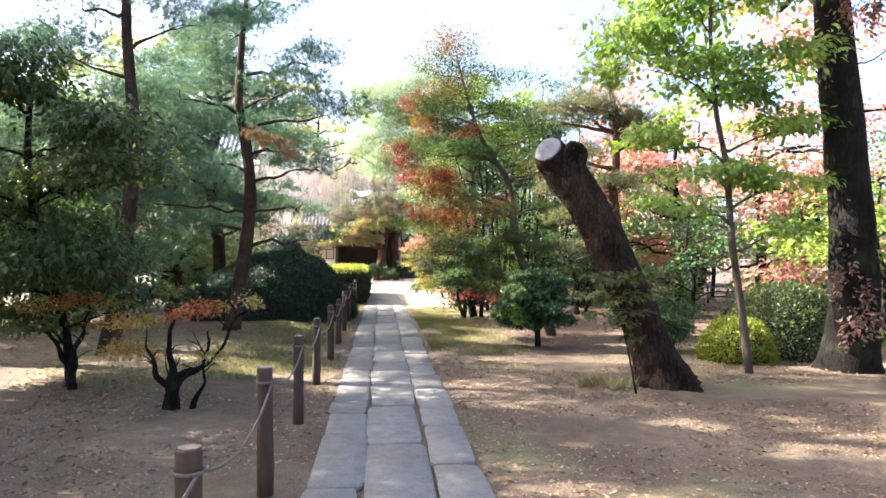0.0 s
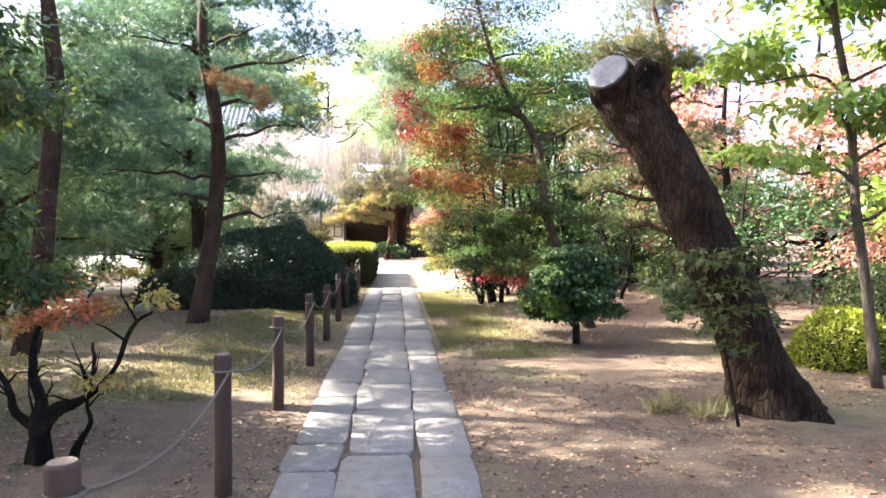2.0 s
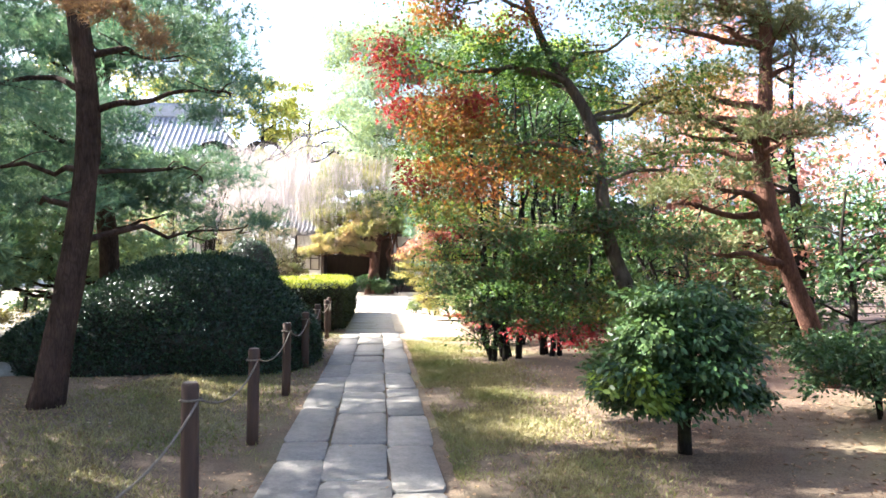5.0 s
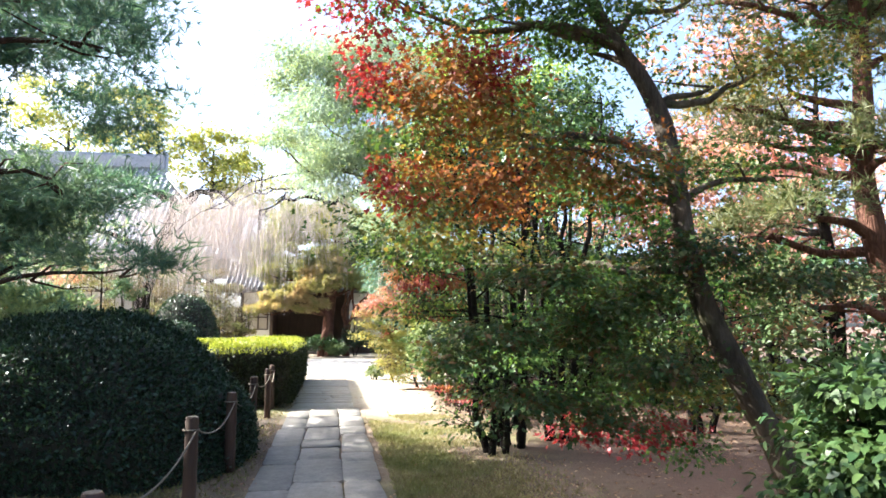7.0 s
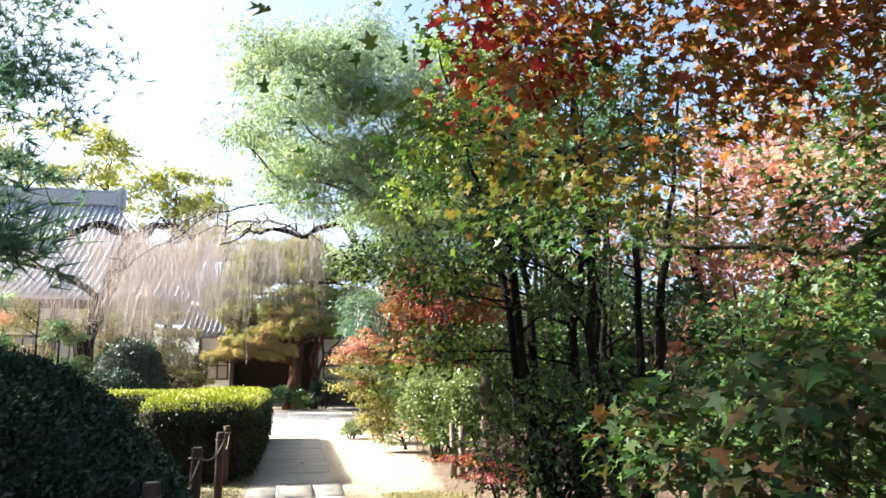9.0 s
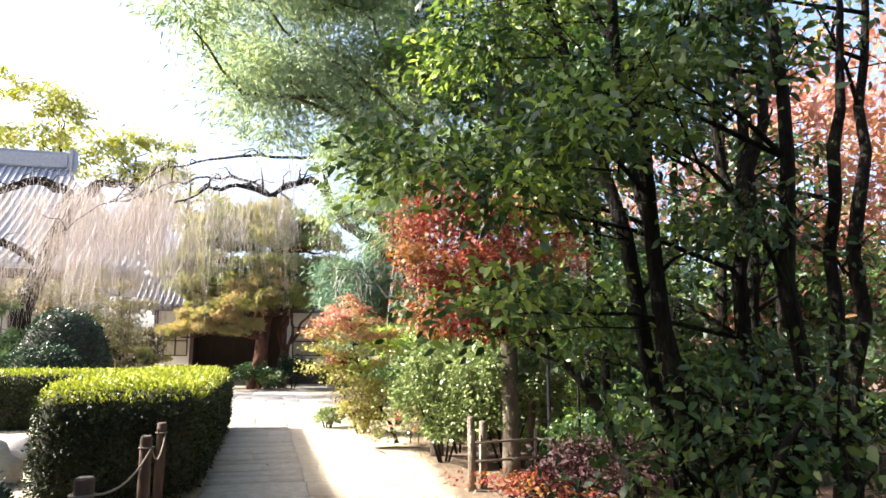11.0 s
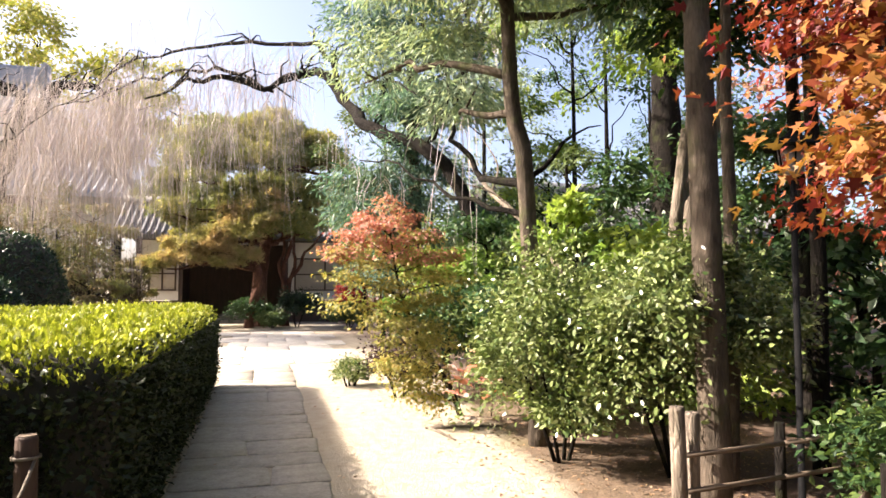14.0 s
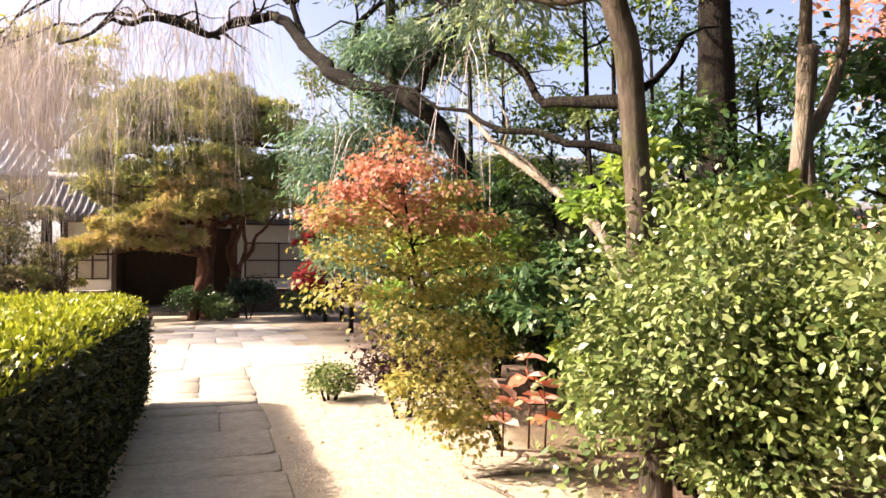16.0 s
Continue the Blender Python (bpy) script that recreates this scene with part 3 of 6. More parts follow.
# ---- hedges ----
def hedge_shell(name, body_bm, mat_leaf, at, label, n, size, seed, normals_from, category="hedge", group="", shape="diamond", depth=0.05, top_leaf=None):
    """A clipped hedge: a dense dark core with leaves all over it."""
    t = thing(name, at, label, category, group)
    bm = smooth(body_bm)
    bm.normal_update()
    bmesh.ops.triangulate(bm, faces=bm.faces[:])
    rng = np.random.default_rng(seed)
    tri = np.array([[v.co[:] for v in f.verts] for f in bm.faces])
    nor = np.array([f.normal[:] for f in bm.faces])
    area = np.linalg.norm(np.cross(tri[:, 1] - tri[:, 0], tri[:, 2] - tri[:, 0]), axis=1)
    area = np.where(tri[:, :, 2].max(1) < 0.02, 0, area)
    pick = rng.choice(len(tri), n, p=area / area.sum())
    u, v = rng.random((n, 1)), rng.random((n, 1))
    u, v = np.where(u + v > 1, 1 - u, u), np.where(u + v > 1, 1 - v, v)
    T = tri[pick]
    p = T[:, 0] + (T[:, 1] - T[:, 0]) * u + (T[:, 2] - T[:, 0]) * v
    nn = nor[pick]
    p = p + nn * (rng.normal(size=(n, 1)) * depth * 0.6 + depth * 0.3)
    way = nn * 0.9 + rng.normal(size=(n, 3)) * 0.7 + [0, 0, 0.35]
    up = nn * 0.7 + rng.normal(size=(n, 3)) * 0.5 + [0, 0, 0.4]
    # dark core gives the gaps between the leaves their shade
    part("core", bm, M_CORE, t, "solid core, dark for the shade among the twigs")
    size = size * (0.6 + 0.8 * rng.random(n))
    if top_leaf is None:
        part("foliage", leaves("foliage", p, way, up, size, shape), mat_leaf, t)
        return t
    # faces turned up take the sun-bright leaves, the sides the shade-dark ones
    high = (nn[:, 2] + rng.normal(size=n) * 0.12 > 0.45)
    part("foliage", leaves("foliage", p[~high], way[~high], up[~high], size[~high], shape), mat_leaf, t, "side leaves with shade painted into their colour")
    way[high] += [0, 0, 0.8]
    part("new_growth", leaves("new_growth", p[high], way[high], up[high], size[high], shape), top_leaf, t, "yellow-green top leaves with sunlight painted into their colour")
    return t


def lumpy_box(x0, y0, z0, x1, y1, z1, step=0.16, round_=0.12, amp=0.035, seed=0):
    """A box with rounded, slightly uneven sides."""
    bm = bmesh.new()
    nx, ny, nz = max(2, int((x1 - x0) / step)), max(2, int((y1 - y0) / step)), max(2, int((z1 - z0) / step))
    c = Vector(((x0 + x1) / 2, (y0 + y1) / 2, (z0 + z1) / 2))
    hx = Vector(((x1 - x0) / 2, (y1 - y0) / 2, (z1 - z0) / 2))
    cache = {}

    def vert(i, j, k):
        if (i, j, k) not in cache:
            p = Vector((2 * i / nx - 1, 2 * j / ny - 1, 2 * k / nz - 1))
            q = Vector([p[a] * hx[a] for a in range(3)])
            inner = Vector([max(-(hx[a] - round_), min(hx[a] - round_, q[a])) for a in range(3)])
            d = q - inner
            if d.length > 1e-6:
                q = inner + d.normalized() * min(d.length, round_)
            q += c
            q += (q - c).normalized() * amp * (noise.noise(q * 2.2 + Vector((seed, 0, 0))) + 0.6 * noise.noise(q * 6.0))
            q.z = max(q.z, z0)
            cache[(i, j, k)] = bm.verts.new(q)
        return cache[(i, j, k)]
    for i in range(nx):
        for j in range(ny):
            bm.faces.new((vert(i, j, nz), vert(i + 1, j, nz), vert(i + 1, j + 1, nz), vert(i, j + 1, nz)))
    for i in range(nx):
        for k in range(nz):
            bm.faces.new((vert(i, 0, k), vert(i + 1, 0, k), vert(i + 1, 0, k + 1), vert(i, 0, k + 1)))
            bm.faces.new((vert(i + 1, ny, k), vert(i, ny, k), vert(i, ny, k + 1), vert(i + 1, ny, k + 1)))
    for j in range(ny):
        for k in range(nz):
            bm.faces.new((vert(0, j + 1, k), vert(0, j, k), vert(0, j, k + 1), vert(0, j + 1, k + 1)))
            bm.faces.new((vert(nx, j, k), vert(nx, j + 1, k), vert(nx, j + 1, k + 1), vert(nx, j, k + 1)))
    return bm


def lumpy_dome(x, y, z, rx, ry, rz, amp=0.06, sub=4, seed=0, power=2.4, fall=0.0):
    """A clipped mound: a rounded dome with a flat foot."""
    bm = bmesh.new()
    bmesh.ops.create_icosphere(bm, subdivisions=sub, radius=1.0)
    for v in bm.verts:
        d = v.co.normalized()
        k = (abs(d.x) ** power + abs(d.y) ** power + abs(d.z) ** power) ** (-1 / power)
        q = Vector((d.x * k * rx, d.y * k * ry, max(d.z * k, -0.12) * rz))
        q *= 1 + amp * (noise.noise(d * 2.1 + Vector((seed, 0, 0))) + 0.5 * noise.noise(d * 6.0))
        q.z *= 1 - fall * max(0.0, min(1.0, 0.25 - q.x / rx))
        v.co = q + Vector((x, y, z))
    return bm


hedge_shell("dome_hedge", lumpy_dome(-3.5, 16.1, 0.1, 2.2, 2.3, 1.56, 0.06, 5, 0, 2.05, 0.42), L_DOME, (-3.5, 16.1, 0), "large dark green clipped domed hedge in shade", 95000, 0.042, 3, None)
hedge_shell("box_hedge", lumpy_box(-2.62, 20.86, 0, -1.12, 28.0, 1.12, 0.15, 0.22, 0.05), L_HEDGE_SHADE, (-1.9, 24, 0), "clipped box hedge, bright yellow-green on top, dark sides", 100000, 0.04, 4, None, depth=0.06, top_leaf=L_HEDGE_SUN)
hedge_shell("box_hedge", lumpy_box(-7.6, 28.3, 0, -2.7, 29.6, 1.06, 0.2, 0.2, 0.05, 3), L_HEDGE_SHADE, (-5, 29, 0), "yellow-green clipped hedge running back from the path", 40000, 0.05, 5, None, top_leaf=L_HEDGE_SUN)
for i, (x, y, rx, rz, m, lab) in enumerate([(-5.4, 32.6, 1.15, 2.45, L_DOME, "tall rounded dark green clipped shrub"), (-5.2, 30.6, 0.9, 1.5, L_DOME, "small rounded dark clipped shrub"), (-7.8, 31.2, 0.9, 1.45, L_BOX, "rounded bright green clipped shrub")]):
    hedge_shell("topiary_shrub", lumpy_dome(x, y, 0.1, rx, rx, rz, 0.05, 3, i), m, (x, y, 0), lab, 11000, 0.07, 20 + i, None, "shrub")

# ---- trees left of the path ----
PINE1 = [(-3.38, 11.97, -0.05), (-3.24, 11.97, 0.8), (-3.10, 11.97, 1.7), (-3.02, 11.97, 2.7), (-3.10, 11.95, 3.6), (-3.24, 11.95, 4.4), (-3.2, 12.0, 5.6), (-3.1, 12.0, 6.6)]
C1 = [(-1.5, 11.3, 4.1, 0.6, 0.6, 0.28), (-2.2, 11.2, 4.6, 0.65, 0.6, 0.28), (-1.9, 11.8, 5.2, 0.6, 0.6, 0.3), (-2.4, 12.6, 3.7, 0.7, 0.7, 0.26), (-1.8, 12.3, 3.25, 0.42, 0.5, 0.2), (-4.2, 11.6, 4.5, 0.8, 0.7, 0.35), (-4.6, 12.4, 3.4, 0.8, 0.8, 0.3), (-5.2, 12.8, 2.6, 0.9, 0.8, 0.35), (-4.4, 13.6, 2.2, 0.9, 0.8, 0.3), (-2.3, 13.2, 2.5, 0.7, 0.6, 0.2), (-1.9, 13.3, 1.9, 0.6, 0.5, 0.16), (-3.4, 12.4, 5.9, 0.8, 0.8, 0.35), (-2.5, 11.9, 6.4, 0.8, 0.8, 0.35), (-4.0, 11.9, 6.8, 0.9, 0.9, 0.4), (-3.0, 12.4, 7.4, 0.9, 0.9, 0.5), (-2.9, 11.0, 5.6, 0.6, 0.6, 0.25), (-3.9, 13.9, 3.2, 0.9, 0.8, 0.35), (-5.6, 12.2, 3.8, 0.8, 0.8, 0.3)]
C1 = [(*c[:5], c[5] * 1.45) for c in C1] + clumps_in(14, 9, (-4.6, 12.6, 3.6), (1.6, 1.2, 1.6), 0.7, 0.5)
tree("pine_tree", PINE1, [0.17, 0.135, 0.12, 0.105, 0.095, 0.08, 0.055, 0.03], C1, needle_crown("crown", C1, 12500, 0.12, 11, 10, 0.036, 22, 0.4, 0.24), M_BARK_PINE, L_PINE_DEEP, "curved black pine with a dark bare trunk on a mound", seed=11, limb_r=0.22, twigs=4, reach=14)
brown = needle_crown("withered_spray", [(-2.45, 11.15, 3.45, 0.3, 0.26, 0.2), (-2.8, 11.2, 3.62, 0.2, 0.2, 0.16), (-2.2, 11.2, 3.3, 0.16, 0.16, 0.14)], 260, 0.11, 12, 10, 0.036)
part("withered_spray", brown, L_PINE_BROWN, bpy.data.objects["pine_tree"], "orange-brown withered needles")

PINE2 = [(-4.75, 9.8, -0.05), (-4.55, 9.8, 0.95), (-4.42, 9.8, 2.2), (-4.34, 9.8, 3.3), (-4.42, 9.8, 4.2), (-4.48, 9.8, 5.5), (-4.3, 9.9, 7.0), (-4.2, 9.9, 8.2)]
C2 = [(-5.3, 9.6, 4.6, 0.7, 0.7, 0.3), (-3.7, 9.6, 5.1, 0.6, 0.6, 0.28), (-5.4, 10.4, 5.6, 0.8, 0.8, 0.35), (-3.8, 10.2, 6.2, 0.8, 0.7, 0.35), (-5.0, 9.4, 6.8, 0.9, 0.8, 0.4), (-4.0, 9.9, 7.6, 0.9, 0.9, 0.4), (-4.4, 9.9, 8.5, 0.9, 0.9, 0.5), (-6.0, 10.4, 3.4, 0.8, 0.8, 0.3), (-5.7, 11.2, 2.5, 0.9, 0.8, 0.3), (-6.6, 10.0, 4.6, 0.8, 0.8, 0.3), (-3.6, 10.6, 2.95, 0.5, 0.4, 0.14)]
C2 = [(*c[:5], c[5] * 1.4) for c in C2] + clumps_in(15, 6, (-5.6, 10.6, 3.6), (1.2, 0.9, 1.3), 0.7, 0.5)
tree("pine_tree", PINE2, [0.15, 0.125, 0.105, 0.095, 0.085, 0.07, 0.05, 0.025], C2, needle_crown("crown", C2, 8500, 0.12, 13, 10, 0.036, 22, 0.4, 0.24), M_BARK_PINE, L_PINE_DEEP, "slender black pine with a tall bare reddish trunk", seed=13, limb_r=0.22, twigs=4, reach=9)

# further pines that close the garden on that side
for i, (x, y, h) in enumerate([(-7.2, 13.5, 4.8), (-8.6, 17.5, 5.6), (-6.6, 19.4, 4.6), (-10.8, 14.0, 5.6), (-11.5, 21.5, 5.6)]):
    cl = clumps_in(40 + i, 26, (x, y, h * 0.55), (2.1, 1.8, h * 0.45), 1.05, 0.5)
    tree("pine_tree", [(x, y, -0.05), (x + 0.15, y, h * 0.3), (x - 0.1, y + 0.1, h * 0.65), (x, y, h * 0.98)], [0.17, 0.13, 0.09, 0.03], cl, needle_crown("crown", cl, 3000, 0.19, 50 + i, 10, 0.075, 22, 0.4, 0.22), M_BARK_PINE, L_PINE, "broad black pine with layered dark needles", seed=40 + i, limb_r=0.3)

# dense blue-green pine behind the dome hedge
CD = clumps_in(46, 58, (-4.95, 17.0, 4.7), (2.0, 1.7, 2.95), 0.72, 0.42)
tree("pine_tree", [(-4.9, 17.3, -0.05), (-4.8, 17.2, 1.6), (-5.0, 17.1, 3.6), (-4.8, 17.0, 5.6), (-4.9, 17.0, 7.6)], [0.19, 0.16, 0.13, 0.09, 0.03], CD, needle_crown("crown", CD, 13000, 0.13, 56, 10, 0.05, 24, 0.35, 0.26), M_BARK_PINE, L_PINE_DEEP, "dense blue-green pine standing behind the domed hedge", seed=46, limb_r=0.3, reach=30)

# tall pines added out of view, whose thin crowns dapple the ground
for i, (x, y, h) in enumerate([(-10.2, 11.4, 13.0), (-9.7, 8.3, 12.8), (-10.0, 5.2, 12.6)]):
    cl = clumps_in(620 + i, 11, (x, y, h * 0.8), (2.4, 2.0, h * 0.22), 0.8, 0.3)
    tree("shade_pine_tree", [(x, y, -0.05), (x + 0.2, y, h * 0.3), (x - 0.15, y + 0.1, h * 0.65), (x, y, h * 0.98)], [0.2, 0.16, 0.12, 0.03], cl, needle_crown("crown", cl, 1500, 0.2, 630 + i, 10, 0.06, 14, 0.4, 0.2), M_BARK_PINE, L_PINE_DEEP, "tall thin-crowned pine out of view, added for its shade", "tree", "tall pines at the garden's edge", seed=620 + i, limb_r=0.3)

# low evergreen overhanging at the start of the walk
CL = clumps_in(60, 24, (-4.6, 7.1, 2.15), (1.5, 1.0, 1.75), 0.55, 0.5)
tree("evergreen_tree", [(-4.1, 7.2, -0.05), (-4.15, 7.15, 0.7), (-4.4, 7.1, 1.6), (-4.55, 7.1, 2.6), (-4.5, 7.1, 3.8)], [0.06, 0.05, 0.045, 0.04, 0.02], CL, leaf_crown("crown", CL, 26000, 0.075, 61, "oval", 0.7, 0.5, 16, 0.2, 0.28), M_BARK_DARK, L_BROAD, "dense dark green broadleaf tree with a thin trunk", seed=60)


def azalea(at, trunks, clumps, n, seed, label, leaf=L_YELLOW):
    t = thing("azalea_shrub", at, label, "shrub")
    rnd = random.Random(seed)
    for tr, r in trunks:
        p, rr = spline(tr, [k * 0.8 for k in r], 5)
        p = gnarl(p, 0.06, 5.0)
        bm = tube(p, rr, 9, 0.9, seed)
        for k in range(5):
            s = p[rnd.randrange(len(p) // 3, len(p))]
            e = s + Vector((rnd.uniform(-0.28, 0.28), rnd.uniform(-0.2, 0.2), rnd.uniform(0.05, 0.32)))
            tube([s, s.lerp(e, 0.5) + Vector((rnd.uniform(-0.05, 0.05), 0, 0.03)), e], [0.009, 0.006, 0.002], 4, 0, 0, bm)
        part("stem", bm, M_BARK_DARK, t)
    part("crown", leaf_crown("crown", clumps, n, 0.05, seed, "diamond", 0.85, 0.1, 10, 0.3, 0.3), leaf, t)
    return t


azalea((-2.64, 5.98, 0), [
    ([(-2.64, 5.98, -0.05), (-2.66, 5.98, 0.2), (-2.6, 5.98, 0.38), (-2.66, 5.98, 0.62), (-2.6, 5.95, 0.9)], [0.085, 0.075, 0.06, 0.035, 0.015]),
    ([(-2.64, 5.98, 0.2), (-2.48, 5.96, 0.36), (-2.28, 5.95, 0.44), (-2.18, 5.92, 0.56), (-2.02, 5.9, 0.85), (-1.9, 5.9, 1.0)], [0.06, 0.045, 0.035, 0.025, 0.016, 0.008]),
    ([(-2.66, 5.98, 0.15), (-2.78, 5.98, 0.4), (-2.84, 5.95, 0.7)], [0.045, 0.03, 0.01]),
    ([(-2.45, 6.02, -0.05), (-2.38, 6.02, 0.2), (-2.3, 6.0, 0.42), (-2.28, 6.0, 0.8)], [0.035, 0.03, 0.02, 0.008])],
    [(-1.93, 5.9, 1.06, 0.15, 0.16, 0.1), (-2.98, 5.95, 0.86, 0.22, 0.24, 0.09), (-3.0, 6.0, 0.6, 0.2, 0.24, 0.1), (-2.2, 5.95, 0.55, 0.16, 0.2, 0.06)], 900, 71, "gnarled azalea with sparse yellow and orange leaves")
part("orange_crown", leaf_crown("orange_crown", [(-2.4, 5.98, 0.98, 0.24, 0.22, 0.09), (-2.6, 5.96, 0.92, 0.14, 0.16, 0.07)], 520, 0.048, 74, "diamond", 0.85, 0.1, 10, 0.3, 0.3), L_AZALEA_ORANGE, bpy.data.objects["azalea_shrub"], "orange-red leaf clusters")
azalea((-4.04, 7.15, 0), [([(-4.0, 7.0, -0.05), (-4.02, 7.0, 0.3), (-3.9, 6.95, 0.6), (-3.8, 6.95, 0.95)], [0.06, 0.05, 0.03, 0.012]), ([(-4.0, 7.0, 0.25), (-4.2, 7.0, 0.55), (-4.35, 7.0, 0.85)], [0.04, 0.025, 0.01])],
       [(-3.75, 6.95, 1.0, 0.35, 0.3, 0.12), (-4.3, 7.0, 0.95, 0.3, 0.3, 0.12), (-3.35, 6.9, 0.75, 0.3, 0.3, 0.1), (-3.3, 6.8, 0.45, 0.3, 0.3, 0.1)], 1500, 72, "low azalea with pale yellow autumn leaves")
azalea((-6.3, 15.0, 0), [([(-6.3, 15.0, -0.05), (-6.25, 15.0, 0.3), (-6.1, 15.0, 0.6)], [0.04, 0.03, 0.01])], [(-6.3, 15.0, 0.6, 0.5, 0.45, 0.25), (-5.8, 15.4, 0.7, 0.4, 0.4, 0.2), (-6.8, 15.2, 0.45, 0.4, 0.4, 0.2)], 4200, 73, "rounded azalea with yellow and orange autumn leaves")


def rock(x, y, sx, sy, sz, seed):
    bm = bmesh.new()
    bmesh.ops.create_icosphere(bm, subdivisions=3, radius=1.0)
    for v in bm.verts:
        d = v.co.normalized()
        k = 1 + 0.35 * noise.noise(d * 1.3 + Vector((seed, 0, 0))) + 0.12 * noise.noise(d * 4 + Vector((0, seed, 0)))
        v.co = Vector((d.x * sx * k + x, d.y * sy * k + y, max(-0.06, d.z * sz * k) + on_ground(x, y) + sz * 0.15))
    ob = part("garden_rock", smooth(bm), M_ROCK)
    return tagged(ob, "weathered grey-brown garden rock half set in soil", "rock", "rocks beside the pond")


for i, r in enumerate([(-5.6, 15.1, 0.3, 0.22, 0.16), (-6.9, 16.4, 0.5, 0.3, 0.2), (-4.9, 14.2, 0.22, 0.2, 0.12), (-3.5, 22.2, 0.45, 0.4, 0.42), (-3.6, 23.6, 0.5, 0.45, 0.35), (-3.2, 20.9, 0.3, 0.3, 0.22), (-7.6, 15.2, 0.4, 0.3, 0.2)]):
    rock(*r, i * 3.7)

# ---- right of the path: stump, saplings, shrubs ----


def build_stump():
    t = thing("leaning_stump", (2.75, 7.02, 0), "thick leaning sawn-off tree trunk with dark mossy bark", "tree trunk")
    line = [(2.92, 7.02, -0.1), (2.8, 7.02, 0.12), (2.66, 7.02, 0.45), (2.42, 7.02, 1.05), (2.12, 7.03, 1.7), (1.85, 7.04, 2.2), (1.62, 7.04, 2.54), (1.5, 7.03, 2.69), (1.37, 6.92, 2.8)]
    pts, rr = spline(line, [0.38, 0.31, 0.255, 0.242, 0.234, 0.228, 0.235, 0.215, 0.175], 10)
    bm = bmesh.new()
    tube(pts, rr, 40, 0.16, 4, bm)
    for v in bm.verts:
        n = noise.noise(Vector((v.co.x * 9, v.co.y * 9, v.co.z * 4))) * 0.028 + noise.noise(v.co * 19.0) * 0.014
        c = min(pts, key=lambda p: (p - v.co).length)
        v.co += (v.co - c).normalized() * n
        if v.co.z < 0.25:
            a = math.atan2(v.co.y - 7.02, v.co.x - 2.8)
            v.co += Vector((math.cos(a), math.sin(a), 0)) * 0.10 * max(0, math.sin(a * 5)) * (0.25 - v.co.z) * 3
    part("trunk", bm, M_BARK_STUMP, t)
    d = (pts[-1] - pts[-3]).normalized()
    part("cut_face", tube([pts[-1] + d * 0.002, pts[-1] + d * 0.02], [0.173, 0.162], 22, 0.08, 9), M_CUT, t, "grey sawn cut face")
    # the hollow collar of a lost limb beside the cut
    c = Vector((1.66, 6.86, 2.72))
    ring = [c + Vector((math.cos(a) * 0.115 + 0.02 * math.sin(3 * a), -0.03 + 0.03 * math.sin(a * 2), math.sin(a) * 0.135)) for a in [k * math.pi / 7 for k in range(15)]]
    part("collar", tube(ring, [0.04 + 0.018 * noise.noise(p * 14) for p in ring], 9, 0.4, 3), M_BARK_STUMP, t, "swollen bark collar round a hollow")
    # solid dark plug that paints the shade inside the hollow
    part("hollow", tube([c + Vector((0.03, 0.16, -0.1)), c + Vector((0, 0.02, 0)), c + Vector((0, -0.025, 0.0))], [0.15, 0.13, 0.10], 12, 0.2, 5), M_BARK_DARK, t)


build_stump()

CY = [(3.9, 7.8, 3.7, 0.8, 0.8, 0.35), (3.1, 7.5, 4.0, 0.8, 0.7, 0.35), (2.5, 7.6, 4.3, 0.7, 0.6, 0.35), (4.8, 7.7, 4.2, 0.8, 0.7, 0.35), (3.0, 7.9, 3.1, 0.7, 0.6, 0.25), (4.7, 7.6, 3.3, 0.7, 0.6, 0.25), (3.5, 7.6, 4.9, 0.9, 0.8, 0.4), (4.4, 7.8, 5.2, 0.8, 0.8, 0.4), (2.8, 7.4, 5.3, 0.8, 0.7, 0.4), (3.7, 7.4, 2.6, 0.7, 0.55, 0.2), (4.6, 7.5, 2.5, 0.6, 0.5, 0.2), (3.2, 7.8, 2.2, 0.55, 0.5, 0.18), (4.9, 8.0, 1.9, 0.5, 0.5, 0.16), (3.9, 7.8, 6.0, 1.0, 0.9, 0.5)]
tree("young_broadleaf_tree", [(4.32, 7.75, -0.05), (4.2, 7.75, 0.9), (4.08, 7.76, 1.8), (4.0, 7.76, 2.8), (3.86, 7.78, 3.6), (3.8, 7.8, 4.8), (3.85, 7.8, 5.8)], [0.055, 0.05, 0.045, 0.04, 0.033, 0.025, 0.012], CY, leaf_crown("crown", CY, 13000, 0.105, 81, "oval", 0.7, 0.45, 18, 0.3, 0.2), M_BARK_GREY, L_LIME, "slim young tree with airy light green leaves", seed=81, limb_r=0.45, twigs=3)

CB = clumps_in(90, 14, (6.0, 8.0, 6.8), (2.6, 2.0, 1.7), 0.9, 0.5)
tree("large_tree", [(5.85, 7.9, -0.1), (5.85, 7.85, 0.5), (5.82, 7.8, 2.0), (5.6, 7.8, 4.2), (5.5, 7.8, 6.0), (5.8, 7.9, 8.2)], [0.46, 0.33, 0.28, 0.24, 0.2, 0.08], CB, leaf_crown("crown", CB, 6500, 0.12, 91, "star"), M_BARK_DARK, L_PINK, "thick straight dark tree trunk with ivy and red crown", seed=90, limb_r=0.22, sides=16)
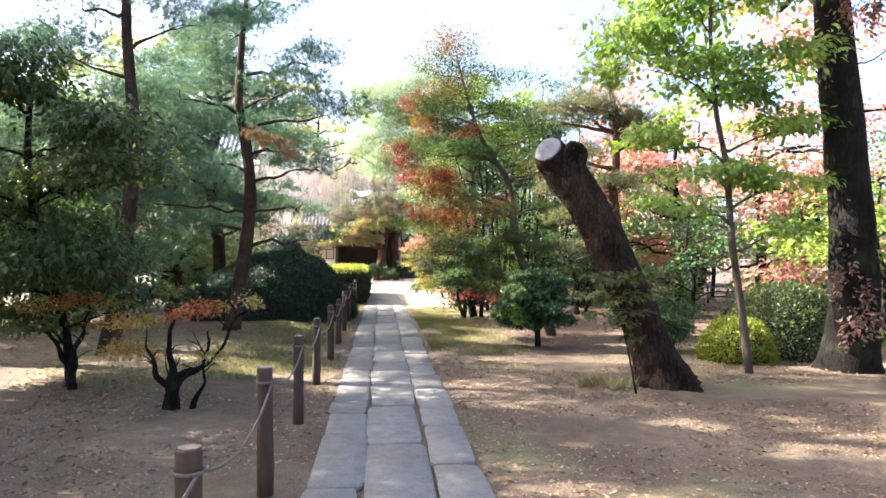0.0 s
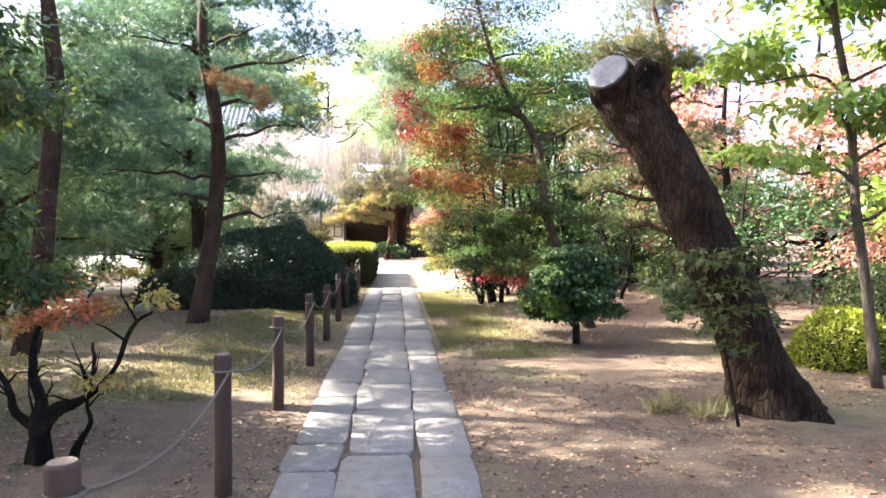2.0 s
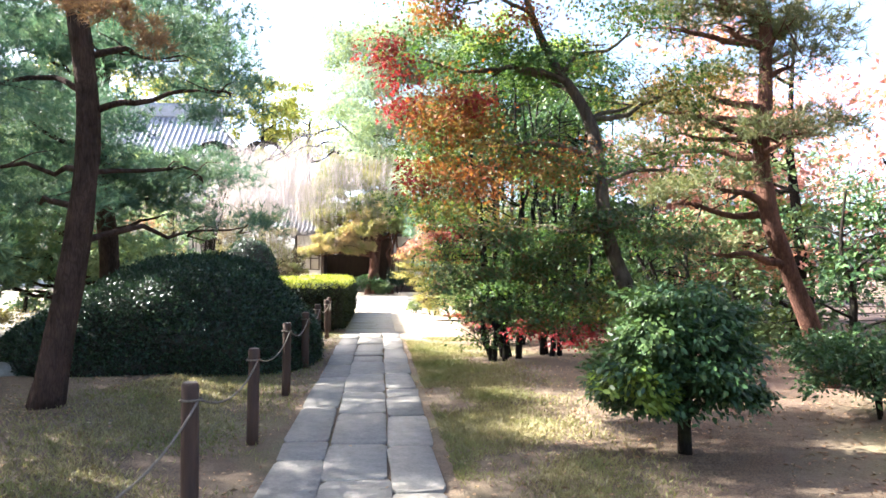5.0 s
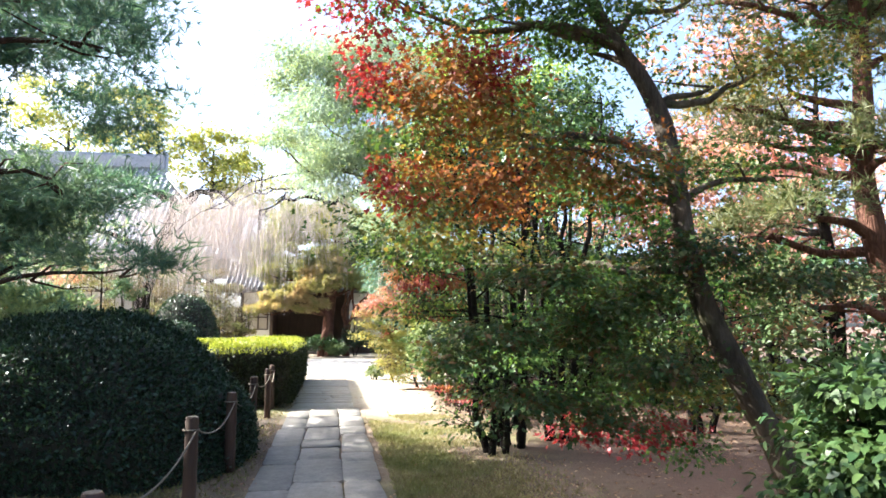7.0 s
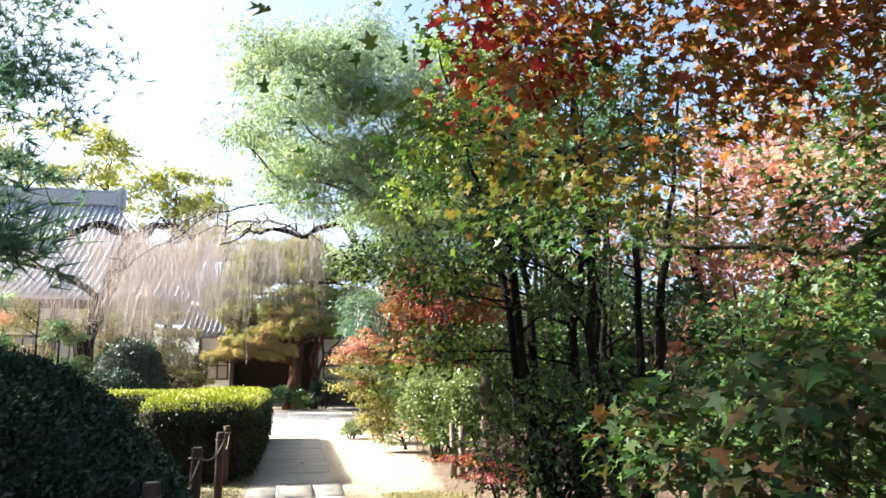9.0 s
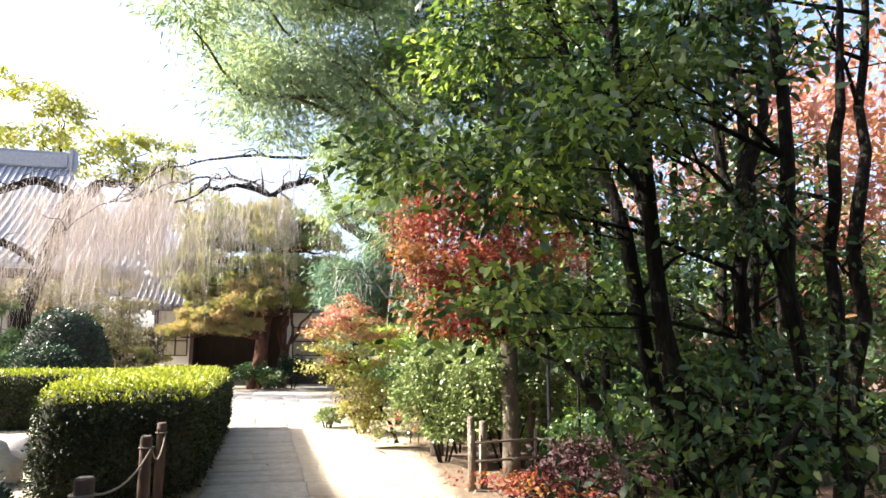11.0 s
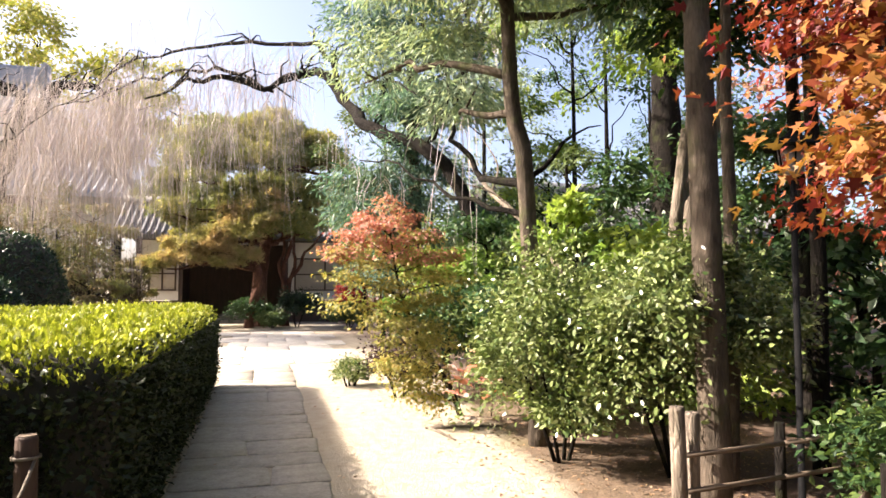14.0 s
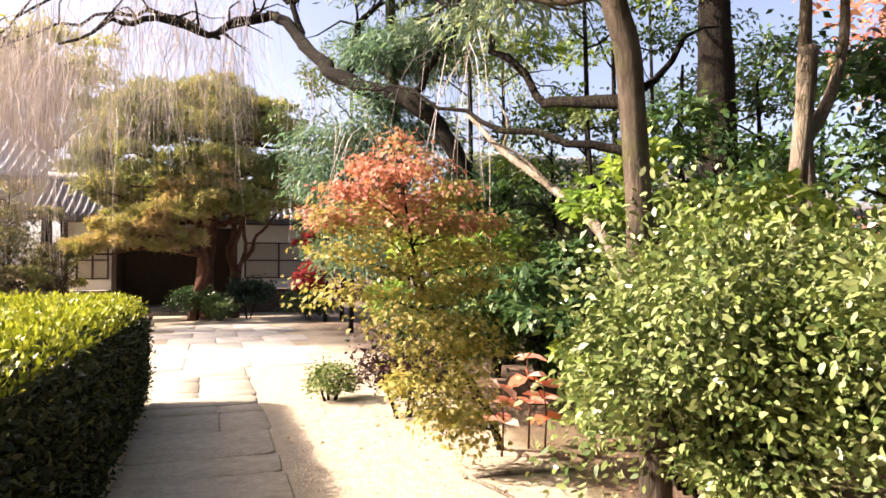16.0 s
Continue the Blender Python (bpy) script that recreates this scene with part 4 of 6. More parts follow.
part("ivy", leaf_crown("ivy", [(5.75, 7.5, 0.6, 0.28, 0.16, 0.55), (5.6, 7.55, 1.1, 0.2, 0.14, 0.5), (5.72, 7.52, 4.7, 0.3, 0.2, 0.5)], 900, 0.07, 92, "oval", 0.2, 0.6), leaf_mat("purple-brown ivy leaves", [(0.20, 0.08, 0.07), (0.42, 0.24, 0.20), (0.12, 0.10, 0.05)]), bpy.data.objects["large_tree"], "purple-brown ivy leaves on the bark")


def round_shrub(x, y, rx, rz, leaf, n, size, seed, label, name="shrub", group="", shape="diamond"):
    """A loose round shrub: a few stems and a leafy mound."""
    t = thing(name, (x, y, 0), label, "shrub", group)
    r = random.Random(seed)
    for k in range(4):
        a = r.uniform(0, 6.28)
        e = Vector((x + math.cos(a) * rx * 0.6, y + math.sin(a) * rx * 0.6, rz * r.uniform(0.9, 1.5)))
        b = Vector((x + math.cos(a) * 0.05, y + math.sin(a) * 0.05, -0.04))
        part("stem", tube([b, b.lerp(e, 0.5) + Vector((0, 0, 0.05)), e], [0.018, 0.013, 0.005], 6), M_BARK_DARK, t)
    cl = [(x, y, rz * 0.95, rx, rx, rz * 0.9)] + clumps_in(seed, 6, (x, y, rz), (rx * 0.8, rx * 0.8, rz * 0.6), rx * 0.45, 0.7)
    part("crown", leaf_crown("crown", cl, n, size, seed, shape, 0.3, 0.2, 46, 0.5, 0.19), leaf, t)
    return t


hedge_shell("clipped_shrub", lumpy_dome(4.75, 8.85, 0.03, 0.5, 0.48, 0.56, 0.08, 3, 2, 2.1), L_HEDGE_SUN, (4.75, 8.85, 0), "low rounded yellow-green shrub in a sun patch", 9000, 0.045, 100, None, "shrub")
hedge_shell("clipped_shrub", lumpy_dome(5.95, 9.5, 0.03, 0.92, 0.8, 1.04, 0.1, 3, 5, 2.1), L_SHRUB, (5.95, 9.5, 0), "rounded pale grey-green shrub on shaded soil", 16000, 0.05, 101, None, "shrub")
round_shrub(4.6, 11.6, 0.7, 0.5, L_DARK, 6000, 0.06, 102, "dark green rounded shrub in shade")
round_shrub(6.8, 10.6, 0.9, 0.6, L_DARK, 6000, 0.06, 103, "dark green spreading shrub in shade")
round_shrub(4.15, 9.95, 0.4, 0.35, L_DARK, 3000, 0.06, 104, "small dark evergreen shrub beneath the pine")


def sprig(base, line, clumps, n, size, seed, leaf, label, shape="star"):
    t = thing("maple_sapling", base, label, "sapling")
    p, rr = spline(line, [0.014, 0.011, 0.008, 0.004][:len(line)], 4)
    part("stem", tube(p, rr, 6, 0.1), M_BARK_DARK, t)
    for c in clumps:
        e = Vector(c[:3])
        a = p[nearest_on(p, e)]
        part("twig", tube([a, a.lerp(e, 0.5) + Vector((0, 0, 0.03)), e], [0.006, 0.004, 0.002], 4), M_BARK_DARK, t)
    part("crown", leaf_crown("crown", clumps, n, size, seed, shape, 0.9, 0.15, 10, 0.2, 0.35), leaf, t)


sprig((2.3, 6.55, 0), [(2.3, 6.55, -0.03), (2.22, 6.55, 0.4), (2.12, 6.53, 0.85), (2.1, 6.5, 1.3)], [(2.15, 6.5, 1.25, 0.32, 0.28, 0.06), (2.0, 6.5, 1.05, 0.26, 0.25, 0.05), (2.35, 6.5, 1.1, 0.26, 0.25, 0.05), (2.1, 6.5, 0.78, 0.2, 0.2, 0.04), (1.85, 6.5, 0.9, 0.18, 0.2, 0.04), (2.25, 6.5, 0.62, 0.16, 0.16, 0.03), (1.9, 6.45, 1.3, 0.3, 0.25, 0.05), (2.45, 6.45, 1.35, 0.3, 0.25, 0.05), (1.75, 6.5, 1.1, 0.25, 0.2, 0.05), (2.2, 6.5, 0.9, 0.25, 0.22, 0.05)], 800, 0.07, 111, L_SPRIG, "thin maple sapling with flat green sprays before the stump")


def tuft(x, y, n, h, seed, leaf, label):
    rng = np.random.default_rng(seed)
    p = np.c_[x + rng.normal(size=n) * 0.05, y + rng.normal(size=n) * 0.05, np.full(n, on_ground(x, y) - 0.005)]
    way = np.c_[rng.normal(size=(n, 2)) * 0.55, 0.5 + rng.random(n)]
    ob = part("grass_tuft", leaves("grass_tuft", p, way, rng.normal(size=(n, 3)) + [0, 0, 0.6], h * (0.6 + 0.6 * rng.random(n)), "blade"), leaf)
    return tagged(ob, label, "grass tuft", "tufts by the stump")


for i, (x, y) in enumerate([(2.12, 6.75), (1.83, 6.95), (2.32, 6.9), (2.0, 7.1)]):
    tuft(x, y, 110, 0.17, 120 + i, L_GRASS, "clump of narrow arching grass blades on bare soil")

CT = [(2.0, 10.45, 0.95, 0.42, 0.45, 0.22), (1.65, 10.4, 0.62, 0.35, 0.4, 0.28), (2.3, 10.5, 0.8, 0.38, 0.4, 0.25), (1.95, 10.4, 1.2, 0.38, 0.38, 0.14), (1.75, 10.3, 0.95, 0.3, 0.35, 0.2), (2.4, 10.55, 1.1, 0.3, 0.3, 0.15), (1.75, 10.4, 0.42, 0.34, 0.35, 0.2), (2.3, 10.45, 0.5, 0.36, 0.35, 0.2), (2.05, 10.3, 0.7, 0.4, 0.35, 0.22)]
tree("small_evergreen_tree", [(2.1, 10.52, -0.05), (2.08, 10.5, 0.3), (2.05, 10.48, 0.7), (2.02, 10.45, 1.15)], [0.06, 0.05, 0.04, 0.015], CT, leaf_crown("crown", CT, 20000, 0.055, 130, "oval", 0.7, 0.35, 22, 0.35, 0.2), M_BARK_DARK, L_DARK, "small bushy evergreen with glossy green leaves", seed=130, limb_r=0.5)
# brighter leaves paint the sun on the left side
part("sunlit_sprays", leaf_crown("sunlit_sprays", [(1.58, 10.25, 0.55, 0.26, 0.3, 0.26)], 1800, 0.06, 131, "oval", 0.6, 0.4), L_LIME, bpy.data.objects["small_evergreen_tree"], "left sprays with sunlight painted into their green")

# the tall turning maple
MTR = [(2.75, 12.1, -0.05), (2.55, 12.05, 0.6), (2.24, 12.05, 1.2), (2.04, 12.15, 1.8), (1.98, 12.25, 2.6), (1.86, 12.3, 3.1), (1.5, 12.3, 3.65), (1.25, 12.2, 4.1), (1.0, 12.3, 5.0), (0.85, 12.4, 5.7)]
CM = [(0.8, 12.6, 5.7, 0.6, 0.6, 0.28), (0.5, 12.3, 5.2, 0.6, 0.6, 0.22), (1.2, 12.5, 5.1, 0.65, 0.6, 0.22), (0.2, 12.2, 4.4, 0.6, 0.6, 0.2), (1.0, 12.0, 4.5, 0.7, 0.6, 0.22), (1.8, 12.4, 4.5, 0.7, 0.6, 0.22), (2.4, 12.5, 4.2, 0.5, 0.6, 0.2), (0.0, 12.3, 3.7, 0.55, 0.6, 0.16), (0.7, 12.1, 3.6, 0.7, 0.6, 0.18), (1.5, 12.6, 3.6, 0.7, 0.6, 0.2), (2.4, 12.4, 3.3, 0.7, 0.7, 0.18), (3.1, 12.5, 3.5, 0.7, 0.6, 0.2), (0.3, 12.5, 2.9, 0.6, 0.6, 0.16), (1.0, 12.2, 2.7, 0.7, 0.6, 0.15), (1.7, 12.8, 2.5, 0.6, 0.6, 0.15), (0.8, 12.9, 2.0, 0.6, 0.6, 0.14), (2.8, 12.3, 2.6, 0.6, 0.6, 0.14), (1.5, 12.4, 1.7, 0.6, 0.6, 0.14), (2.5, 12.7, 1.7, 0.6, 0.5, 0.14), (1.0, 12.8, 1.2, 0.5, 0.4, 0.14), (1.6, 12.7, 0.9, 0.6, 0.4, 0.16)]
CM = [(*c[:5], c[5] * 1.6) for c in CM] + clumps_in(143, 16, (1.3, 12.2, 3.3), (1.5, 0.6, 2.0), 0.5, 0.45) + clumps_in(144, 8, (1.7, 12.6, 1.1), (0.9, 0.4, 0.6), 0.42, 0.5)
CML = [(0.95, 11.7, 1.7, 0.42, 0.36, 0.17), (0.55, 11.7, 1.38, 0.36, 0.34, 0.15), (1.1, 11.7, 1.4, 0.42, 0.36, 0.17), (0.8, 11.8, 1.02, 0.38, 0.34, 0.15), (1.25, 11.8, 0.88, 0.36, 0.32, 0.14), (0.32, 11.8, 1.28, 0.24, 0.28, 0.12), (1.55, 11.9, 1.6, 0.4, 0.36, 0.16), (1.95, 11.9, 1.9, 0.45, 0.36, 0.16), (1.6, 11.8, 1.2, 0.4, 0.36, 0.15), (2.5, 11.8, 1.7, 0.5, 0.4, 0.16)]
tree("maple_tree", MTR, [0.105, 0.09, 0.08, 0.075, 0.07, 0.06, 0.045, 0.035, 0.022, 0.01], CM, leaf_crown("crown", CM, 31000, 0.044, 141, "star", 0.75, 0.25, 18, 0.2, 0.27), M_BARK_GREY, L_MAPLE, "tall leaning maple turning from green to orange", seed=140, limb_r=0.35, twigs=2, reach=17)
mt = bpy.data.objects["maple_tree"]
# low boughs: their shade is in the leaf colour
part("low_foliage", leaf_crown("low_foliage", CML, 9000, 0.042, 146, "star", 0.8, 0.3, 14, 0.2, 0.3), L_MAPLE_SHADE, mt, "leaves of the low boughs, shade painted into their green")
part("orange_spray", leaf_crown("orange_spray", [(*c[:3], c[3] * 0.95, c[4], c[5] * 1.8) for c in [(0.34, 12.1, 2.98, 0.4, 0.4, 0.2), (0.68, 12.05, 2.86, 0.4, 0.4, 0.18), (0.16, 12.1, 2.74, 0.28, 0.3, 0.14), (0.52, 12.0, 2.28, 0.42, 0.4, 0.16), (1.1, 12.1, 2.36, 0.5, 0.4, 0.16), (0.15, 12.2, 2.3, 0.3, 0.3, 0.14), (0.9, 12.3, 4.7, 0.6, 0.5, 0.25), (0.35, 12.2, 4.1, 0.4, 0.4, 0.2), (0.7, 12.5, 5.7, 0.55, 0.5, 0.25), (1.6, 12.2, 2.5, 0.4, 0.4, 0.14), (1.2, 12.3, 3.9, 0.4, 0.4, 0.15)]], 9500, 0.043, 145, "star", 0.7, 0.3, 9, 0.15, 0.36), L_MAPLE_ORANGE, mt, "bright orange turned leaf sprays")
part("red_spray", leaf_crown("red_spray", [(*c[:5], c[5] * 1.7) for c in [(-0.12, 12.2, 3.5, 0.32, 0.4, 0.18), (0.0, 12.2, 2.32, 0.2, 0.26, 0.1), (0.55, 12.0, 3.02, 0.3, 0.3, 0.12), (-0.02, 12.2, 3.0, 0.2, 0.3, 0.12), (0.1, 12.3, 4.5, 0.35, 0.4, 0.18), (1.75, 12.5, 0.72, 0.34, 0.3, 0.1), (1.2, 12.1, 0.8, 0.2, 0.2, 0.08)]], 3200, 0.045, 142, "star", 0.75, 0.3, 8, 0.15, 0.36), L_MAPLE_RED, mt, "crimson leaf sprays")

# open-branched pine behind it
PR = [(5.35, 13.4, -0.05), (5.1, 13.4, 0.7), (4.75, 13.35, 1.5), (4.5, 13.3, 2.1), (4.4, 13.3, 2.8), (4.45, 13.3, 3.6), (4.45, 13.3, 4.6), (4.2, 13.3, 5.6)]
CR = [(3.4, 13.6, 2.35, 0.45, 0.4, 0.14), (3.2, 14.2, 3.0, 0.5, 0.4, 0.14), (3.6, 13.1, 1.75, 0.5, 0.4, 0.12), (3.7, 13.3, 3.7, 0.5, 0.5, 0.16), (4.0, 13.4, 4.6, 0.7, 0.6, 0.25), (5.1, 13.5, 4.4, 0.7, 0.6, 0.25), (4.4, 13.4, 5.5, 0.8, 0.7, 0.3), (5.4, 13.6, 3.3, 0.6, 0.6, 0.16), (3.2, 13.6, 4.6, 0.6, 0.5, 0.2), (4.8, 13.2, 6.2, 0.9, 0.8, 0.4), (3.0, 13.2, 3.4, 0.4, 0.4, 0.12)]
CR = [(*c[:5], c[5] * 1.7) for c in CR] + clumps_in(152, 9, (4.3, 13.5, 3.6), (1.3, 0.7, 1.4), 0.5, 0.45)
tree("pine_tree", PR, [0.14, 0.12, 0.11, 0.105, 0.1, 0.085, 0.07, 0.03], CR, needle_crown("crown", CR, 4400, 0.12, 151, 10, 0.05, 18, 0.4, 0.26), M_BARK_RED, L_PINE_OLIVE, "open pine with crooked bare boughs and reddish bark", seed=150, limb_r=0.42, twigs=4)

# camellias along the path: many dark stems, glossy leaves


def camellia(x, y, h, spread, n, seed, stems=3, size=0.055, lean=(0.0, 0.0), low=0.1, sunny=0):
    """Several dark crooked stems from one foot; the crown may lean away from it."""
    t = thing("camellia_tree", (x, y, 0), "many-stemmed camellia with dark stems and glossy leaves", "tree", "camellias beside the path")
    r = random.Random(seed)
    cx, cy = x + lean[0], y + lean[1]
    cl = clumps_in(seed, 26, (cx, cy, h * (0.5 + low / 2)), (spread, spread, h * 0.5 * (1 - low)), 0.36, 0.65)
    for k in range(stems):
        a = 6.28 * k / stems + r.uniform(-0.4, 0.4)
        b = Vector((x + 0.14 * math.cos(a), y + 0.14 * math.sin(a), -0.05))
        e = Vector((cx + spread * 0.7 * math.cos(a), cy + spread * 0.7 * math.sin(a), h * r.uniform(0.8, 1.0)))
        m1, m2 = b.lerp(e, 0.35) + Vector((r.uniform(-0.12, 0.12), r.uniform(-0.1, 0.1), 0.1)), b.lerp(e, 0.7) + Vector((r.uniform(-0.15, 0.15), r.uniform(-0.1, 0.1), 0.05))
        p, rr = spline([b, m1, m2, e], [0.05, 0.04, 0.028, 0.008], 5)
        p = gnarl(p, 0.09, 2.2)
        part("stem", tube(p, rr, 8, 0.3, seed), M_BARK_DARK, t)
        for c in cl[k::stems]:
            q = Vector(c[:3])
            a0 = p[nearest_on(p, q)]
            bm = tube([a0, a0.lerp(q, 0.5) + Vector((0, 0, 0.06)), q], [0.016, 0.011, 0.004], 5)
            for w in range(3):
                g = q + Vector((r.uniform(-0.35, 0.35), r.uniform(-0.35, 0.35), r.uniform(-0.15, 0.3)))
                f = a0.lerp(q, r.uniform(0.4, 0.9))
                tube([f, f.lerp(g, 0.5) + Vector((0, 0, 0.03)), g], [0.007, 0.005, 0.002], 4, 0, 0, bm)
            part("limb", bm, M_BARK_DARK, t)
    part("crown", leaf_crown("crown", cl, n, size, seed + 1, "oval", 0.45, 0.5, 16, 0.2, 0.32), L_CAMELLIA, t)
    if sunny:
        # sunlight on the left clumps, painted as lighter leaves
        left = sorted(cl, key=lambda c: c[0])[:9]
        part("young_leaves", leaf_crown("young_leaves", left, sunny, size, seed + 2, "oval", 0.5, 0.4, 16, 0.3, 0.32), L_LIME, t, "yellow-green leaves, sunlight painted into the sunny side")
    return t


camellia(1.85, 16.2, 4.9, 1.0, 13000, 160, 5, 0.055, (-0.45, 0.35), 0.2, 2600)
camellia(2.6, 16.6, 4.8, 0.8, 2600, 162, 4, 0.055, (0.15, 0.1), 0.3)
camellia(3.3, 18.3, 4.0, 1.0, 2800, 164, 3, 0.055)
camellia(4.7, 16.8, 3.0, 1.0, 3000, 166, 3, 0.055)
camellia(1.5, 15.7, 1.5, 0.45, 2600, 168, 3, 0.055)

# low orange maple overhanging the path's edge
CO = [(0.85, 18.5, 2.0, 0.34, 0.4, 0.12), (1.15, 18.4, 2.35, 0.45, 0.45, 0.13), (1.05, 18.6, 2.6, 0.35, 0.35, 0.12), (1.5, 18.5, 2.1, 0.45, 0.45, 0.12), (0.86, 18.4, 1.74, 0.32, 0.35, 0.1), (1.2, 18.4, 1.75, 0.4, 0.4, 0.1), (1.55, 18.5, 2.55, 0.4, 0.4, 0.12), (1.25, 18.6, 2.85, 0.35, 0.4, 0.1), (1.8, 18.5, 1.85, 0.35, 0.35, 0.08), (1.35, 18.0, 0.55, 0.4, 0.4, 0.06), (1.75, 17.8, 0.42, 0.4, 0.4, 0.06)]
CO = [(*c[:5], c[5] * (1.7 if c[2] > 1 else 1)) for c in CO] + clumps_in(172, 6, (1.2, 18.5, 2.2), (0.5, 0.4, 0.6), 0.35, 0.5) + [(1.9, 18.8, 2.35, 0.45, 0.4, 0.2), (1.6, 18.5, 2.75, 0.4, 0.3, 0.14), (0.8, 18.3, 1.66, 0.25, 0.25, 0.1), (0.56, 18.25, 2.2, 0.22, 0.22, 0.1)]
CO = [(c[0], c[1] - 0.05, min(c[2], 2.62), *c[3:]) for c in CO]
tree("maple_tree", [(2.45, 18.1, -0.05), (2.3, 18.2, 0.6), (2.1, 18.35, 1.15), (1.86, 18.5, 1.5), (1.6, 18.5, 1.85), (1.2, 18.5, 2.2), (1.05, 18.5, 2.6)], [0.055, 0.05, 0.042, 0.035, 0.027, 0.016, 0.006], CO, leaf_crown("crown", CO, 21000, 0.036, 171, "star", 0.7, 0.6, 12, 0.15, 0.3), M_BARK_DARK, L_ORANGE, "low spreading maple with crimson and orange-brown leaves", seed=170, limb_r=0.4, twigs=3)

# pale-leaved shrubs, young maple and a coral-leaved plant
for i, (x, y, rx, rz, n) in enumerate([(2.0, 22.6, 0.7, 0.9, 28000), (2.45, 23.4, 0.6, 0.7, 8000), (2.66, 21.95, 0.78, 1.03, 29000)]):
    round_shrub(x, y, rx, rz, L_SHRUB, n, 0.049, 180 + i, "wide leafy shrub with pale-edged glossy leaves", "broadleaf_shrub", "shrubs beside the court", "oval")
CYM = [(0.6, 24.6, 2.32, 0.16, 0.2, 0.07), (0.38, 24.6, 2.18, 0.2, 0.25, 0.06), (0.82, 24.6, 2.2, 0.2, 0.25, 0.06), (0.55, 24.4, 2.08, 0.3, 0.28, 0.06), (0.25, 24.5, 1.98, 0.26, 0.28, 0.05), (1.0, 24.6, 2.0, 0.26, 0.28, 0.05), (0.6, 24.8, 1.9, 0.34, 0.3, 0.06), (0.15, 24.5, 1.78, 0.28, 0.28, 0.05), (0.85, 24.4, 1.76, 0.34, 0.3, 0.06), (1.25, 24.7, 1.78, 0.26, 0.25, 0.05)]
CYL = [(0.5, 24.5, 1.66, 0.36, 0.3, 0.06), (0.1, 24.4, 1.52, 0.28, 0.28, 0.05), (0.95, 24.6, 1.56, 0.36, 0.3, 0.06), (0.55, 24.3, 1.42, 0.36, 0.3, 0.06), (1.3, 24.7, 1.52, 0.3, 0.25, 0.05), (0.2, 24.4, 1.26, 0.3, 0.28, 0.06), (0.8, 24.4, 1.24, 0.36, 0.3, 0.06), (1.15, 24.6, 1.32, 0.3, 0.28, 0.05), (0.5, 24.3, 1.08, 0.34, 0.28, 0.06), (0.95, 24.3, 1.04, 0.3, 0.28, 0.06), (0.7, 24.3, 0.88, 0.34, 0.28, 0.07), (1.1, 24.4, 0.84, 0.24, 0.26, 0.06), (0.85, 24.2, 0.68, 0.32, 0.26, 0.08), (0.62, 24.3, 0.6, 0.22, 0.22, 0.08), (1.0, 24.3, 0.5, 0.26, 0.24, 0.08), (0.85, 24.3, 0.34, 0.26, 0.24, 0.1), (1.1, 24.4, 0.28, 0.2, 0.2, 0.1)]
CYM, CYL = [[(c[0] + 0.26, c[1], c[2], c[3] * 0.85, c[4], c[5] * 1.7) for c in q] for q in (CYM, CYL)]
tree("young_maple", [(1.78, 24.81, -0.05), (1.62, 24.75, 0.35), (1.32, 24.7, 0.75), (1.15, 24.65, 1.1), (1.0, 24.6, 1.5), (0.9, 24.6, 2.1)], [0.035, 0.03, 0.026, 0.02, 0.014, 0.005], CYM + CYL, leaf_crown("crown", CYM, 3600, 0.044, 191, "star", 0.7, 0.35, 10, 0.1, 0.4), M_BARK_DARK, L_CORAL, "young maple fading from coral red to yellow-green", seed=190, limb_r=0.4, twigs=2)
part("lower_crown", leaf_crown("lower_crown", CYL + CYM[5:], 8200, 0.044, 193, "star", 0.7, 0.35, 10, 0.1, 0.4), L_OLIVE, bpy.data.objects["young_maple"], "olive and yellow lower leaves")
round_shrub(2.2, 26.9, 0.75, 0.85, L_CAMELLIA, 9000, 0.06, 196, "dense dark green shrub in shade behind the young maple")
round_shrub(1.35, 26.2, 0.45, 0.45, L_PURPLE, 4000, 0.05, 197, "low purple-brown shrub behind the young maple")
round_shrub(0.85, 27.4, 0.3, 0.24, L_SHRUB, 2400, 0.045, 198, "low pale green shrub at the edge of the court")
round_shrub(1.85, 18.35, 0.42, 0.36, L_PURPLE, 2600, 0.05, 199, "low dark purple-brown shrub in shade by the trunk")
round_shrub(2.6, 19.0, 0.6, 0.42, L_PURPLE, 3000, 0.055, 200, "low dark purple-brown shrub on leaf mould")
round_shrub(3.4, 20.2, 0.7, 0.5, L_CAMELLIA, 6000, 0.06, 203, "low dark evergreen undergrowth among the trunks")


def coral_plant():
    t = thing("coral_leaved_plant", (1.95, 24.7, 0), "small plant with large pale pink and coral leaves", "plant")
    rng = np.random.default_rng(195)
    p = []
    for k, (x, y, h) in enumerate([(1.98, 24.75, 0.72), (1.68, 24.6, 0.52), (2.1, 24.7, 0.5)]):
        part("stem", tube([(x, y, -0.03), (x + 0.02, y, h * 0.5), (x, y, h)], [0.01, 0.008, 0.004], 5), M_BARK_RED, t)
        for z in (0.5, 0.78, 1.0):
            for a in range(3):
                p.append((x, y, h * z, a * 2.1 + z * 4 + k))
    p = np.array(p)
    way = np.c_[np.cos(p[:, 3]), np.sin(p[:, 3]), rng.normal(size=len(p)) * 0.3 + 0.1]
    part("leaf_crown", leaves("leaf_crown", p[:, :3], way, rng.normal(size=(len(p), 3)) * 0.3 + [0, -0.4, 1], np.full(len(p), 0.19), "broad"), L_PETAL, t)


coral_plant()

